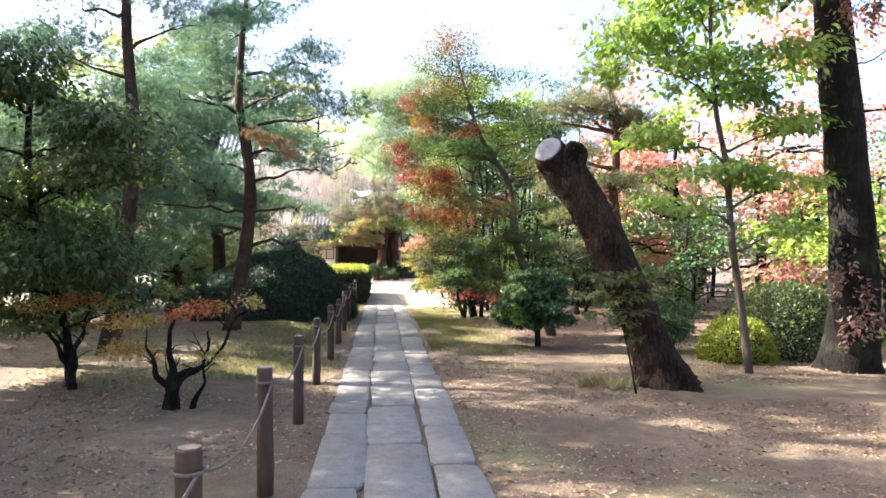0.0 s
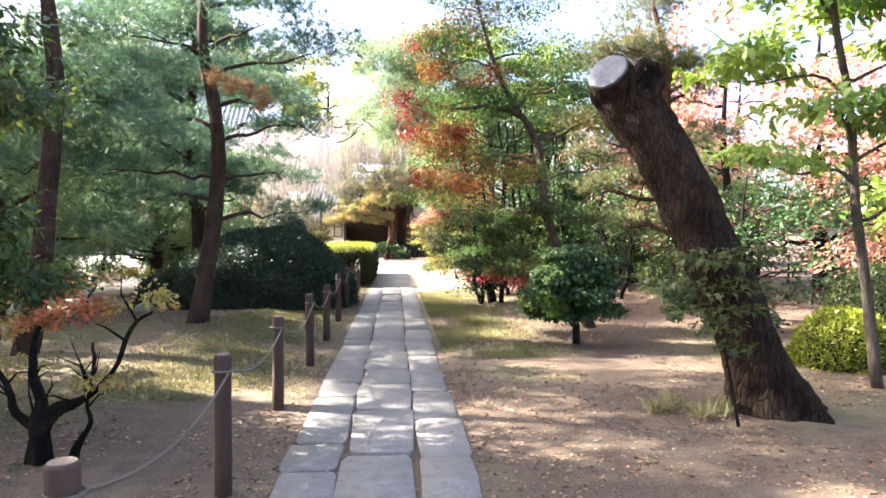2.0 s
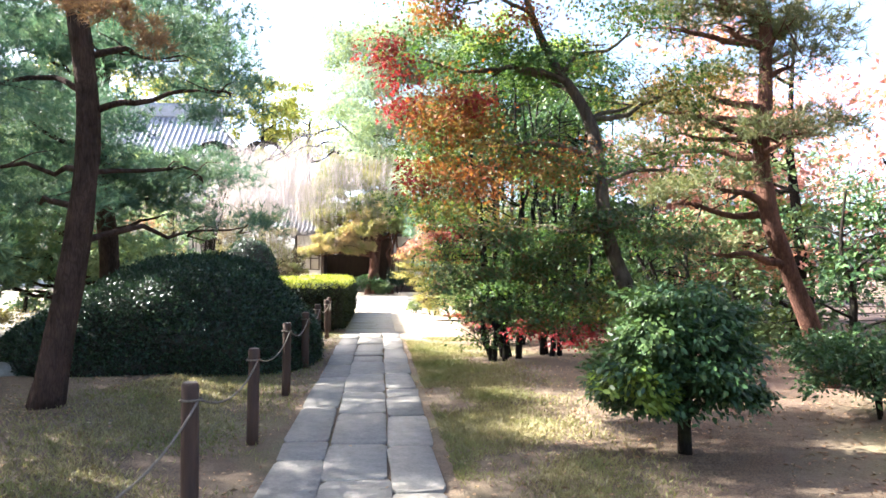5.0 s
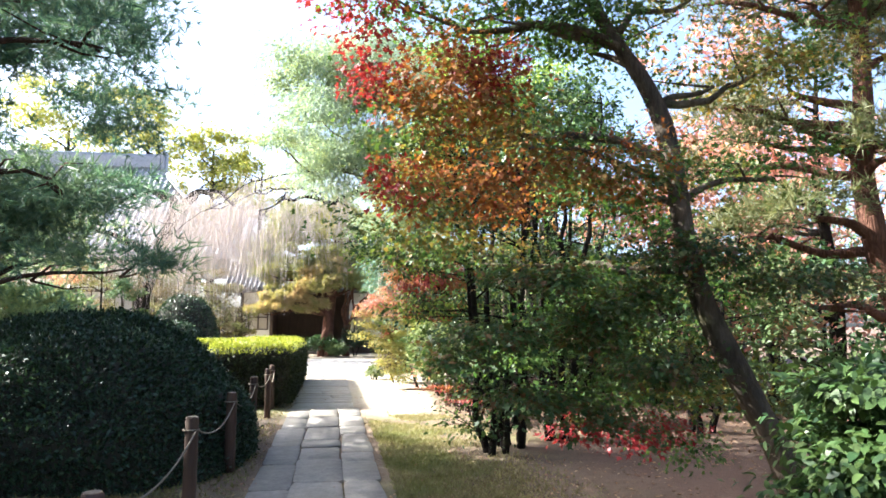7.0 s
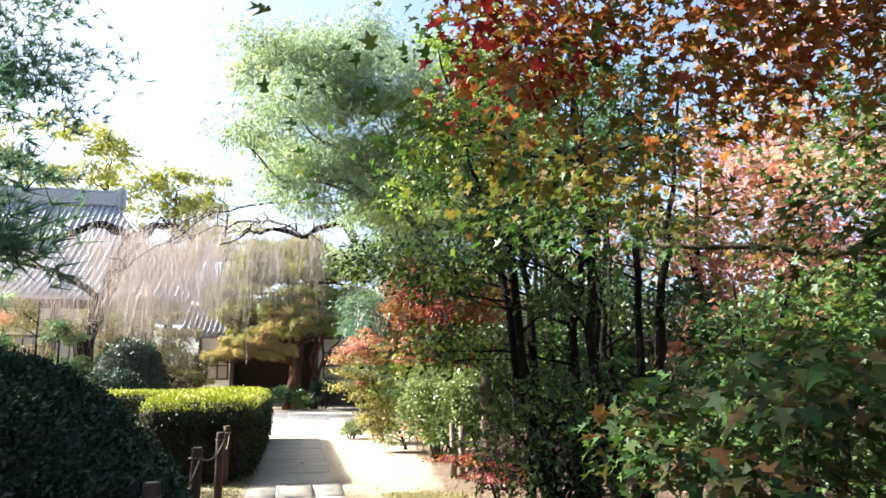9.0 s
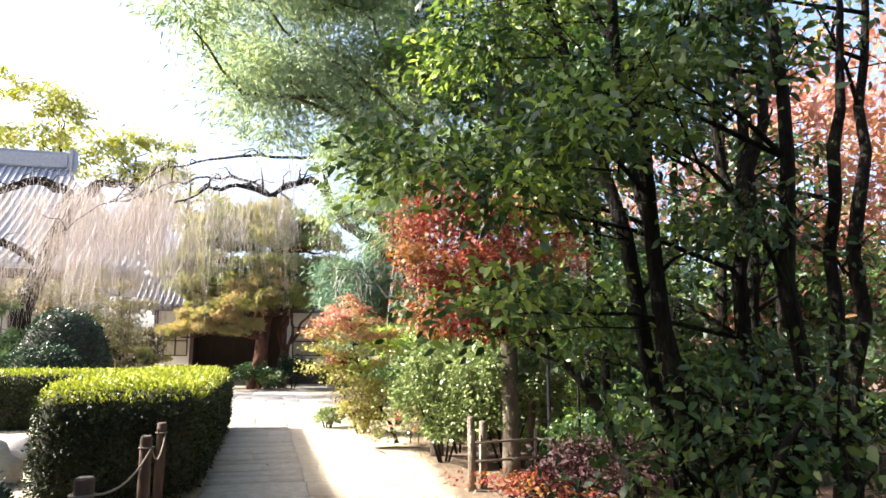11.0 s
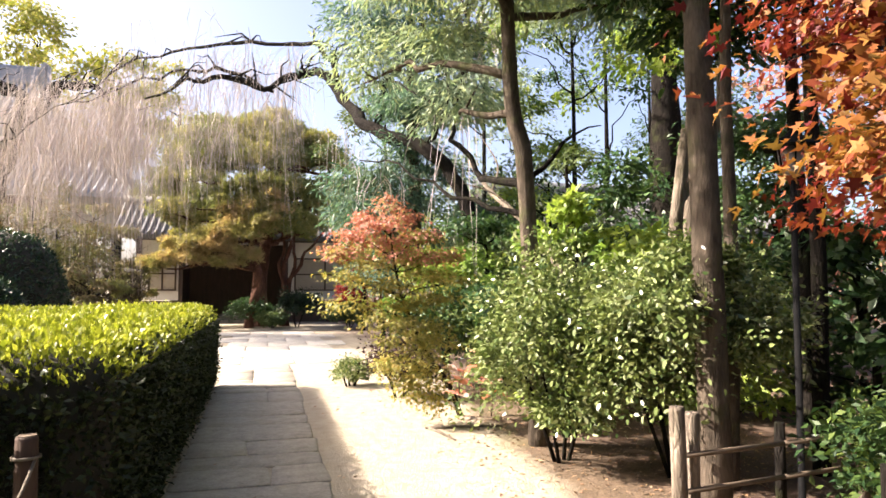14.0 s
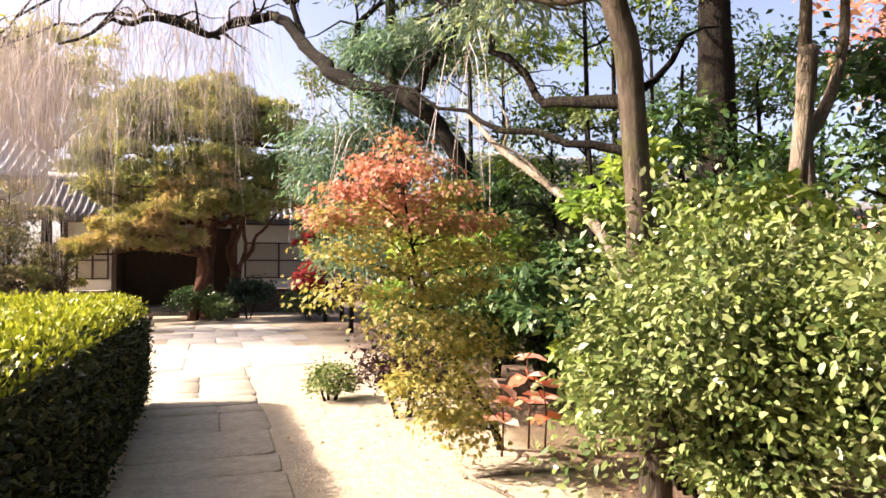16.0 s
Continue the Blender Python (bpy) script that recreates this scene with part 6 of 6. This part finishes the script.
for i, (x, y, h, rx, lf) in enumerate([(-6.6, 40.4, 3.6, 1.5, L_TWIGGY), (-8.6, 36.5, 3.0, 1.2, L_FARDARK), (-5.0, 37.5, 1.8, 0.9, L_TWIGGY), (-11.5, 36.0, 3.6, 1.4, L_PINK), (3.6, 41.5, 3.6, 1.2, L_MAPLE_RED), (4.2, 36.0, 4.0, 1.6, L_FARDARK), (5.6, 31.0, 4.2, 1.6, L_DARK), (3.2, 28.2, 2.6, 1.0, L_DARK), (-5.2, 45.6, 4.4, 0.9, L_TWIGGY), (-6.6, 45.0, 5.2, 1.2, L_TWIGGY), (3.4, 44.8, 4.6, 1.0, L_FARDARK), (-7.6, 41.5, 5.0, 1.5, L_TWIGGY), (-10.2, 39.0, 4.8, 1.6, L_TWIGGY), (4.8, 33.2, 10.5, 2.0, L_FEATHER), (7.2, 31.4, 11, 2.2, L_DARK), (2.9, 36.5, 8.5, 1.7, L_FARDARK), (9.6, 33.4, 11, 2.4, L_DARK), (5.6, 29.8, 8.5, 1.6, L_LIME), (6.4, 35.0, 10, 2.0, L_FEATHER), (2.9, 26.4, 1.7, 0.8, L_DARK), (2.4, 28.0, 1.9, 0.9, L_LIME), (2.9, 40.5, 3.4, 0.9, L_MAPLE_RED), (-9.0, 43.0, 4.4, 1.5, L_TWIGGY), (4.6, 39.5, 4.6, 1.5, L_LIME), (4.8, 28.4, 4.2, 1.4, L_FARDARK), (6.6, 27.0, 4.4, 1.4, L_DARK), (-12.5, 42.0, 4.0, 1.6, L_PINE_GOLD)]):
    cl = clumps_in(380 + i, 10, (x, y, h * 0.6), (rx, rx, h * 0.4), rx * 0.45, 0.6)
    tree("garden_tree", [(x, y, -0.05), (x + 0.05, y, h * 0.4), (x, y, h * 0.9)], [0.07, 0.05, 0.02], cl, leaf_crown("crown", cl, 4500, 0.12, 390 + i, "diamond"), M_BARK_DARK, lf, "small rounded garden tree by the court", "tree", seed=380 + i)

# ---- buildings ----


def tile_roof(name, parent, x0, x1, y_eave, z_eave, y_ridge, z_ridge, hip0, hip1, pitch=0.3, sag=0.35, rib=0.07, tile=M_TILE):
    """One slope of a tiled roof: a curved sheet and a round rib over each row of tiles."""
    steps = 8

    def at(u, f):
        a, b = x0 + (x1 - x0) * u, x0 + hip0 + (x1 - hip1 - x0 - hip0) * u
        x = a + (b - a) * f
        return Vector((x, y_eave + (y_ridge - y_eave) * f, z_eave + (z_ridge - z_eave) * (f - sag * f * (1 - f))))
    bm = bmesh.new()
    nu = 12
    grid = [[bm.verts.new(at(i / nu, j / steps)) for i in range(nu + 1)] for j in range(steps + 1)]
    for j in range(steps):
        for i in range(nu):
            bm.faces.new((grid[j][i], grid[j][i + 1], grid[j + 1][i + 1], grid[j + 1][i]))
    r = bmesh.ops.extrude_face_region(bm, geom=bm.faces[:])
    for v in r["geom"]:
        if isinstance(v, bmesh.types.BMVert):
            v.co.z -= 0.18
    part(name, bm, tile, parent)
    bm = bmesh.new()
    n = int(abs(x1 - x0) / pitch)
    for k in range(n + 1):
        x = x0 + (x1 - x0) * k / n
        fmax = 1.0
        if hip0 and x < x0 + hip0:
            fmax = (x - x0) / hip0
        if hip1 and x > x1 - hip1:
            fmax = (x1 - x) / hip1
        if fmax < 0.05:
            continue
        pts = []
        for j in range(steps + 1):
            f = fmax * j / steps
            p = at(0, f)
            pts.append(Vector((x, p.y, p.z + 0.03)))
        tube(pts, [rib] * len(pts), 6, 0, 0, bm)
    ribs = part("tile_ribs", bm, tile, parent, "rows of round grey roof tiles")
    ribs["kind"] = "stuff"


def gate_building():
    t = thing("gate_building", (-1.5, 48, 0), "low white-plastered gatehouse with dark timber and tiled roof", "building")
    for x0, x1 in ((-5.3, -3.85), (0.6, 3.6)):
        w = part("wall", box(x0, 47.5, 0.95, x1, 47.7, 3.45), M_PLASTER, t, "white plaster panel")
        part("plinth", box(x0, 47.46, -0.1, x1, 47.74, 0.93), M_TIMBER, t, "dark timber boarding")
        part("post", box(x0 - 0.16, 47.42, -0.1, x0, 47.78, 3.5), M_TIMBER, t)
        part("post", box(x1, 47.42, -0.1, x1 + 0.16, 47.78, 3.5), M_TIMBER, t)
        wx0, wx1 = x0 + 0.3, x1 - 0.12
        win = part("window", box(wx0, 47.47, 1.42, wx1, 47.497, 2.7), M_SHOJI, t, "papered window")
        for x in (wx0, (wx0 + wx1) / 2, wx1):
            part("frame", box(x - 0.035, 47.44, 1.38, x + 0.035, 47.468, 2.74), M_TIMBER, win)
        for z in (1.38, 2.06, 2.74):
            part("frame", box(wx0 - 0.035, 47.435, z - 0.03, wx1 + 0.035, 47.4655, z + 0.03), M_TIMBER, win)
    part("inner_wall", box(-3.7, 50.3, -0.1, 0.45, 50.5, 3.5), M_TIMBER, t, "shaded boards inside the gate")
    part("side_wall", box(-3.86, 47.8, -0.1, -3.7, 50.3, 3.5), M_TIMBER, t)
    part("side_wall", box(0.45, 47.8, -0.1, 0.6, 50.3, 3.5), M_TIMBER, t)
    for x in (-2.6, -1.2):
        d = part("door", box(x - 0.62, 50.2, 0.1, x + 0.62, 50.27, 2.6, 0.01), M_TIMBER, t, "dark panelled gate leaf")
        part("brace", box(x - 0.55, 50.16, 1.2, x + 0.55, 50.197, 1.34), M_TIMBER, d)
    part("beam", box(-5.6, 47.38, 3.46, 3.9, 47.76, 3.72), M_TIMBER, t)
    part("step", box(-3.7, 46.6, -0.1, 0.45, 47.3, 0.14, 0.02), M_SLAB, t)
    part("floor", box(-3.7, 47.3, -0.1, 0.45, 50.3, 0.28, 0.02), M_SLAB, t)
    tile_roof("roof_front", t, -6.2, 4.2, 46.4, 3.62, 49.0, 5.2, 0, 0, 0.26, tile=M_TILE_DARK)
    tile_roof("roof_back", t, -6.2, 4.2, 51.6, 3.62, 49.05, 5.2, 0, 0, 0.26, tile=M_TILE_DARK)
    part("ridge", tube([(-6.3, 49.02, 5.3), (4.3, 49.02, 5.3)], [0.2, 0.2], 10), M_TILE_DARK, t)


gate_building()


def hall():
    t = thing("temple_hall", (-24, 64, 0), "large hall with a sweeping grey tiled hip roof", "building")
    part("wall", box(-40, 59, -0.1, -12.5, 72, 6.6), M_PLASTER, t)
    for k in range(9):
        x = -39.8 + k * 3.4
        part("post", box(x - 0.2, 58.7, -0.1, x + 0.2, 58.99, 6.6), M_TIMBER, t)
    for k in range(8):
        x = -38.1 + k * 3.4
        d = part("door", box(x - 1.3, 58.85, 0.6, x + 1.3, 58.99, 4.2), M_TIMBER, t, "dark lattice doors")
        for j in range(4):
            part("panel", box(x - 1.2 + j * 0.62, 58.8, 0.9, x - 0.68 + j * 0.62, 58.846, 4.0), M_SHOJI, d)
    part("beam", box(-40.2, 58.6, 5.9, -12.3, 58.84, 6.5), M_TIMBER, t)
    tile_roof("roof_front", t, -48, -6.8, 55.0, 6.3, 65.0, 14.5, 8, 7.7, 0.42, 0.35, 0.1)
    tile_roof("roof_back", t, -48, -6.8, 75.0, 6.3, 65.05, 14.5, 8, 7.7, 0.8, 0.35, 0.1)
    bm = bmesh.new()
    q = [bm.verts.new(c) for c in ((-6.8, 55, 6.3), (-6.8, 75, 6.3), (-14.5, 65, 14.5))]
    bm.faces.new(q)
    r = bmesh.ops.extrude_face_region(bm, geom=bm.faces[:])
    for v in r["geom"]:
        if isinstance(v, bmesh.types.BMVert):
            v.co.z -= 0.2
    part("roof_side", bm, M_TILE, t)
    part("ridge", box(-40.2, 64.6, 14.3, -14.3, 65.4, 15.3, 0.08), M_TILE, t, "stacked ridge tiles")
    part("ridge_cap", tube([(-40.4, 65, 15.36), (-14.1, 65, 15.36)], [0.22, 0.22], 10), M_TILE, t)
    part("ridge_end", box(-14.3, 64.5, 14.1, -13.9, 65.5, 15.8, 0.12), M_TILE, t)


hall()


def side_building():
    t = thing("outbuilding", (9.5, 36, 0), "low tile-roofed building among the trees", "building")
    part("wall", box(6.4, 34.6, -0.1, 17, 39, 3.0), M_TIMBER, t)
    for k in range(6):
        part("post", box(6.4 + k * 2.1, 34.5, -0.1, 6.55 + k * 2.1, 34.597, 3.0), M_TIMBER, t)
    tile_roof("roof_front", t, 5.8, 17.6, 33.8, 3.1, 36.8, 4.5, 0, 0, 0.28, tile=M_TILE_DARK)
    tile_roof("roof_back", t, 5.8, 17.6, 39.8, 3.1, 36.85, 4.5, 0, 0, 0.28, tile=M_TILE_DARK)
    part("ridge", tube([(5.7, 36.82, 4.6), (17.7, 36.82, 4.6)], [0.18, 0.18], 10), M_TILE, t)


side_building()

CFB = clumps_in(205, 26, (2.5, 31.0, 5.0), (1.35, 1.2, 4.2), 0.75, 0.6)
tree("feathery_evergreen_tree", [(2.6, 31.0, -0.05), (2.6, 31.0, 3.0), (2.5, 31.0, 6.0), (2.6, 31.0, 9.4)], [0.16, 0.13, 0.09, 0.03], CFB, leaf_crown("crown", CFB, 34000, 0.15, 206, "slim", 0.4, 0.7, 26, 0.15, 0.26), M_BARK_GREY, L_PINE_DEEP, "tall grey-green conifer with drooping sprays", seed=205)

# ---- woods that close the view ----


def far_tree(x, y, h, rx, leaf, n, size, seed, label, group, bark=M_BARK_DARK, low=0.55, many=16, lump=0.42):
    cl = clumps_in(seed, many, (x, y, h * (1 + low) / 2.1), (rx, rx, h * (1 - low) * 0.75), rx * lump, 0.7)
    return tree("far_tree", [(x, y, -0.1), (x + 0.1, y, h * 0.3), (x - 0.1, y, h * 0.6), (x, y, h * 0.92)], [h * 0.022, h * 0.018, h * 0.012, h * 0.004], cl, leaf_crown("crown", cl, int(n * 0.6), size * 1.25, seed, "diamond", 0.6, 0.2, 18, 0.4, 0.22), bark, leaf, label, "tree", group, seed=seed, limb_r=0.4, sides=8)


for i, (x, y, h, rx) in enumerate([(-30, 88, 26, 5.5), (-22, 90, 27, 5), (-15, 92, 25, 4.5), (-9.5, 95, 23, 4.5), (-40, 92, 26, 6)]):
    far_tree(x, y, h, rx, L_FAR, 9000, 0.42, 400 + i, "tall yellow-green tree behind the hall roof", "trees behind the hall", low=0.35)
# trees with y < 19 stand out of view, added to cast dappled shade
for i, (x, y, h, rx) in enumerate([(-15, 26, 5, 2.4), (-12.6, 15.6, 8.5, 2.6), (-13, 18.2, 8, 2.4), (-13.5, 12.6, 8, 2.6), (-16, 34, 8, 3.2), (-18, 45, 9, 3.5), (-9, -1.5, 9, 2.6), (-8.2, 2.4, 9.5, 2.4), (-6.5, -3.5, 8, 2.4), (-11.5, 28, 3, 1.8), (-9.5, 31.5, 2.6, 1.4), (-6.8, 22.8, 1.7, 1.2), (-9.6, 19.5, 3.4, 1.8), (-7.0, 4.4, 5.4, 1.7), (-7.4, 1.2, 5.5, 1.8), (-9.8, 6.4, 12.5, 2.6), (-9.0, 4.0, 10, 2.4), (-8.2, 0.6, 9.5, 2.4), (-10.5, -0.6, 11, 2.6), (-10.4, 8.6, 11, 2.4), (-6.6, 2.6, 3.6, 1.3), (-7.6, 5.4, 9.5, 2.2), (-8.6, 7.4, 9.5, 2.1), (-9.0, 9.8, 9.5, 2.0)]):
    far_tree(x, y, h, rx, L_FARDARK, 8000 if y < 12 else 9000, 0.12 if y < 12 else 0.15, 420 + i, "leafy evergreen tree closing and shading the garden's edge", "evergreens at the garden's edge", low=0.6 if h > 11.5 else 0.4 if h > 8 else 0.1, many=6 if y < 12 else 11 if h > 8 else 16, lump=0.36 if y < 12 else 0.34 if h > 8 else 0.4)
for i, (x, y, h, rx) in enumerate([(9.5, 13.5, 6.5, 2.4), (8.2, 18.5, 6.5, 2.4), (11, 19, 7.5, 2.8), (9.0, 24.5, 7, 2.5), (12.5, 9.5, 7.5, 2.8), (7.0, 22.0, 5.5, 1.8), (13, 27, 8, 3)]):
    far_tree(x, y, h, rx, L_PINK, 9000, 0.12, 440 + i, "maple with pale red autumn leaves deep in the garden", "red maples", low=0.25)
for i, (x, y, h, rx, lf) in enumerate([(8.6, 10.8, 3.2, 1.5, L_LIME), (7.2, 15.6, 3.0, 1.5, L_DARK), (6.4, 17.8, 3.2, 1.5, L_FARDARK), (10.5, 16.0, 3.4, 1.6, L_DARK), (8.3, 21.0, 3.0, 1.4, L_LIME), (6.3, 24.8, 3.2, 1.4, L_DARK), (11.5, 23.0, 4, 1.8, L_FARDARK), (9.5, 28.5, 4.5, 2.0, L_DARK), (7.4, 29.5, 5.5, 1.8, L_FARDARK), (13.8, 14.5, 5, 2.2, L_FARDARK), (10.4, 7.0, 3.6, 1.8, L_LIME), (14.5, 20, 6, 2.5, L_FARDARK), (6.0, 20.6, 2.4, 1.0, L_DARK), (12, 5, 6, 2.2, L_FARDARK), (4.2, 23.8, 2.0, 0.8, L_LIME), (5.4, 22.8, 2.2, 0.9, L_DARK), (3.3, 24.9, 2.0, 0.7, L_LIME), (4.9, 21.4, 1.8, 0.7, L_DARK), (4.6, 25.6, 2.6, 0.9, L_DARK)]):
    far_tree(x, y, h, rx, lf, 8000, 0.1, 460 + i, "leafy undergrowth tree deep in the garden", "undergrowth trees", low=0.0)
for i in range(34):
    a = 2 * math.pi * i / 34
    x, y = 46 * math.cos(a), 32 + 58 * math.sin(a)
    if y > 75 and -45 < x < 3:
        continue
    far_tree(x, y, 9 + 3 * math.sin(i * 2.3), 4.5, L_FARDARK, 2600, 0.45, 500 + i, "evergreen tree of the wood around the garden", "outer wood", low=0.1)

# ---- loose ground cover ----


def ground_cover():
    rng = np.random.default_rng(600)

    def z(p):
        return np.array([ground_height(a, b) for a, b in p])
    # thin grass beside the path
    n = 60000
    xy = np.r_[np.c_[rng.normal(-2.3, 0.55, n), rng.uniform(7.5, 21, n)], np.c_[0.25 + np.abs(rng.normal(0.55, 0.45, n)), rng.uniform(9.5, 19.5, n)]]
    nz = np.array([noise.noise((a * 1.1, b * 1.1, 7.0)) for a, b in xy])
    xy = xy[(nz > rng.normal(-0.2, 0.12, len(nz))) & ((xy[:, 0] < -1.12) | (xy[:, 0] > 0.2)) & (xy[:, 0] < 2.2)]
    m = len(xy)
    p = np.c_[xy, z(xy) - 0.004]
    me = leaves("grass", p, np.c_[rng.normal(size=(m, 2)) * 0.6, 0.35 + rng.random(m)], rng.normal(size=(m, 3)) + [0, 0, 0.5], 0.042 * (0.5 + rng.random(m)), "slim")
    tagged(part("grass", me, L_GRASS), "thin dry yellow-green grass beside the path", "grass", "", "stuff")
    # fallen leaves
    n = 46000
    xy = np.r_[np.c_[rng.uniform(-7, 8, n), rng.uniform(-1, 27, n)], np.c_[rng.uniform(-5, 6, n // 3), rng.uniform(0.5, 9, n // 3)]]
    n = len(xy)
    keep = (np.abs(xy[:, 0] + 0.45) > 0.62) | (rng.random(n) < 0.06)
    keep &= ~((xy[:, 1] > 20) & (xy[:, 0] > -1.0) & (xy[:, 0] < 1.0) & (rng.random(n) < 0.85))
    nz = np.array([noise.noise((a * 0.7, b * 0.7, 2.0)) for a, b in xy])
    xy = xy[keep & (nz > -0.25)]
    m = len(xy)
    p = np.c_[xy, z(xy) + 0.006 + 0.014 * (np.abs(xy[:, 0] + 0.45) < 0.62)]
    me = leaves("fallen_leaves", p, np.c_[rng.normal(size=(m, 2)), rng.normal(size=m) * 0.15], rng.normal(size=(m, 3)) * 0.25 + [0, 0, 1], 0.038 * (0.5 + rng.random(m)), "diamond")
    tagged(part("fallen_leaves", me, L_LITTER), "scattered brown fallen leaves on bare soil", "leaf litter", "", "stuff")


ground_cover()

# ---- paving, stone by stone ----


def slab_mesh(w, l, seed, h=0.07):
    r = random.Random(seed)
    k = 0.018
    c = [(-w / 2, -l / 2), (w / 2, -l / 2), (w / 2, l / 2), (-w / 2, l / 2)]
    c = [(x + r.uniform(-k, k), y + r.uniform(-k, k)) for x, y in c]
    ring = []
    for (ax, ay), (bx, by) in zip(c, c[1:] + c[:1]):
        for f in (0.07, 0.5, 0.93):
            j = r.uniform(-0.008, 0.008)
            ring.append((ax + (bx - ax) * f + j, ay + (by - ay) * f + j))
    n = len(ring)
    v = [(x, y, -h) for x, y in ring] + [(x, y, -0.006) for x, y in ring] + [(x * 0.975, y * 0.985, r.uniform(-0.002, 0.002)) for x, y in ring]
    fl, sz = [], []
    for a in (0, n):
        for i in range(n):
            fl += [a + i, a + (i + 1) % n, a + n + (i + 1) % n, a + n + i]
            sz.append(4)
    fl += list(range(2 * n, 3 * n))
    sz.append(n)
    return mesh_from("slab", v, fl, sz)


def build_path():
    path = tagged(new("pavement"), "worn grey stone slab path, three slabs wide", "path", "", "structure")
    rnd = random.Random(77)
    cols = [(-1.08, -0.70), (-0.70, -0.21), (-0.21, 0.16)]
    for c, (x0, x1) in enumerate(cols):
        y = -4.0 + 0.3 * c
        while y < 19.6:
            l = rnd.choice((0.55, 0.75, 0.95, 1.15, 1.4))
            me = slab_mesh(x1 - x0 - 0.014, l - 0.02, rnd.random())
            me.materials.append(M_SLAB)
            ob = new("slab", me)
            ob.parent = path
            ob.matrix_basis = pose((x0 + x1) / 2 + rnd.uniform(-0.006, 0.006), y + l / 2, 0.014 + rnd.uniform(-0.007, 0.007), rnd.uniform(-0.3, 0.3), rnd.uniform(-0.3, 0.3), rnd.uniform(-0.6, 0.6))
            y += l
    y = 20.35
    while y < 30.5:
        l = rnd.choice((0.42, 0.55, 0.75, 0.9))
        cut = rnd.choice((-0.35, -0.55, 0.1, 0.1))
        spans = [(-1.06, cut), (cut, 0.1)] if cut < 0 else [(-1.06, 0.08)]
        for x0, x1 in spans:
            me = slab_mesh(x1 - x0 - 0.012, l - 0.016, rnd.random())
            me.materials.append(M_SLAB_SAND)
            ob = new("slab", me)
            ob.parent = path
            ob.matrix_basis = pose((x0 + x1) / 2, y + l / 2, 0.006 + rnd.uniform(-0.004, 0.004), 0, 0, rnd.uniform(-0.3, 0.3))
        y += l
    for j in range(7):
        for i in range(3):
            me = slab_mesh(0.98, 1.38, rnd.random())
            me.materials.append(M_SLAB_PALE)
            ob = new("slab", me)
            ob.parent = path
            ob.matrix_basis = pose(-1.1 + i * 1.0 + 0.5 * (j % 2) - 0.2, 31.4 + j * 1.4, 0.014 + rnd.uniform(-0.003, 0.003))


build_path()
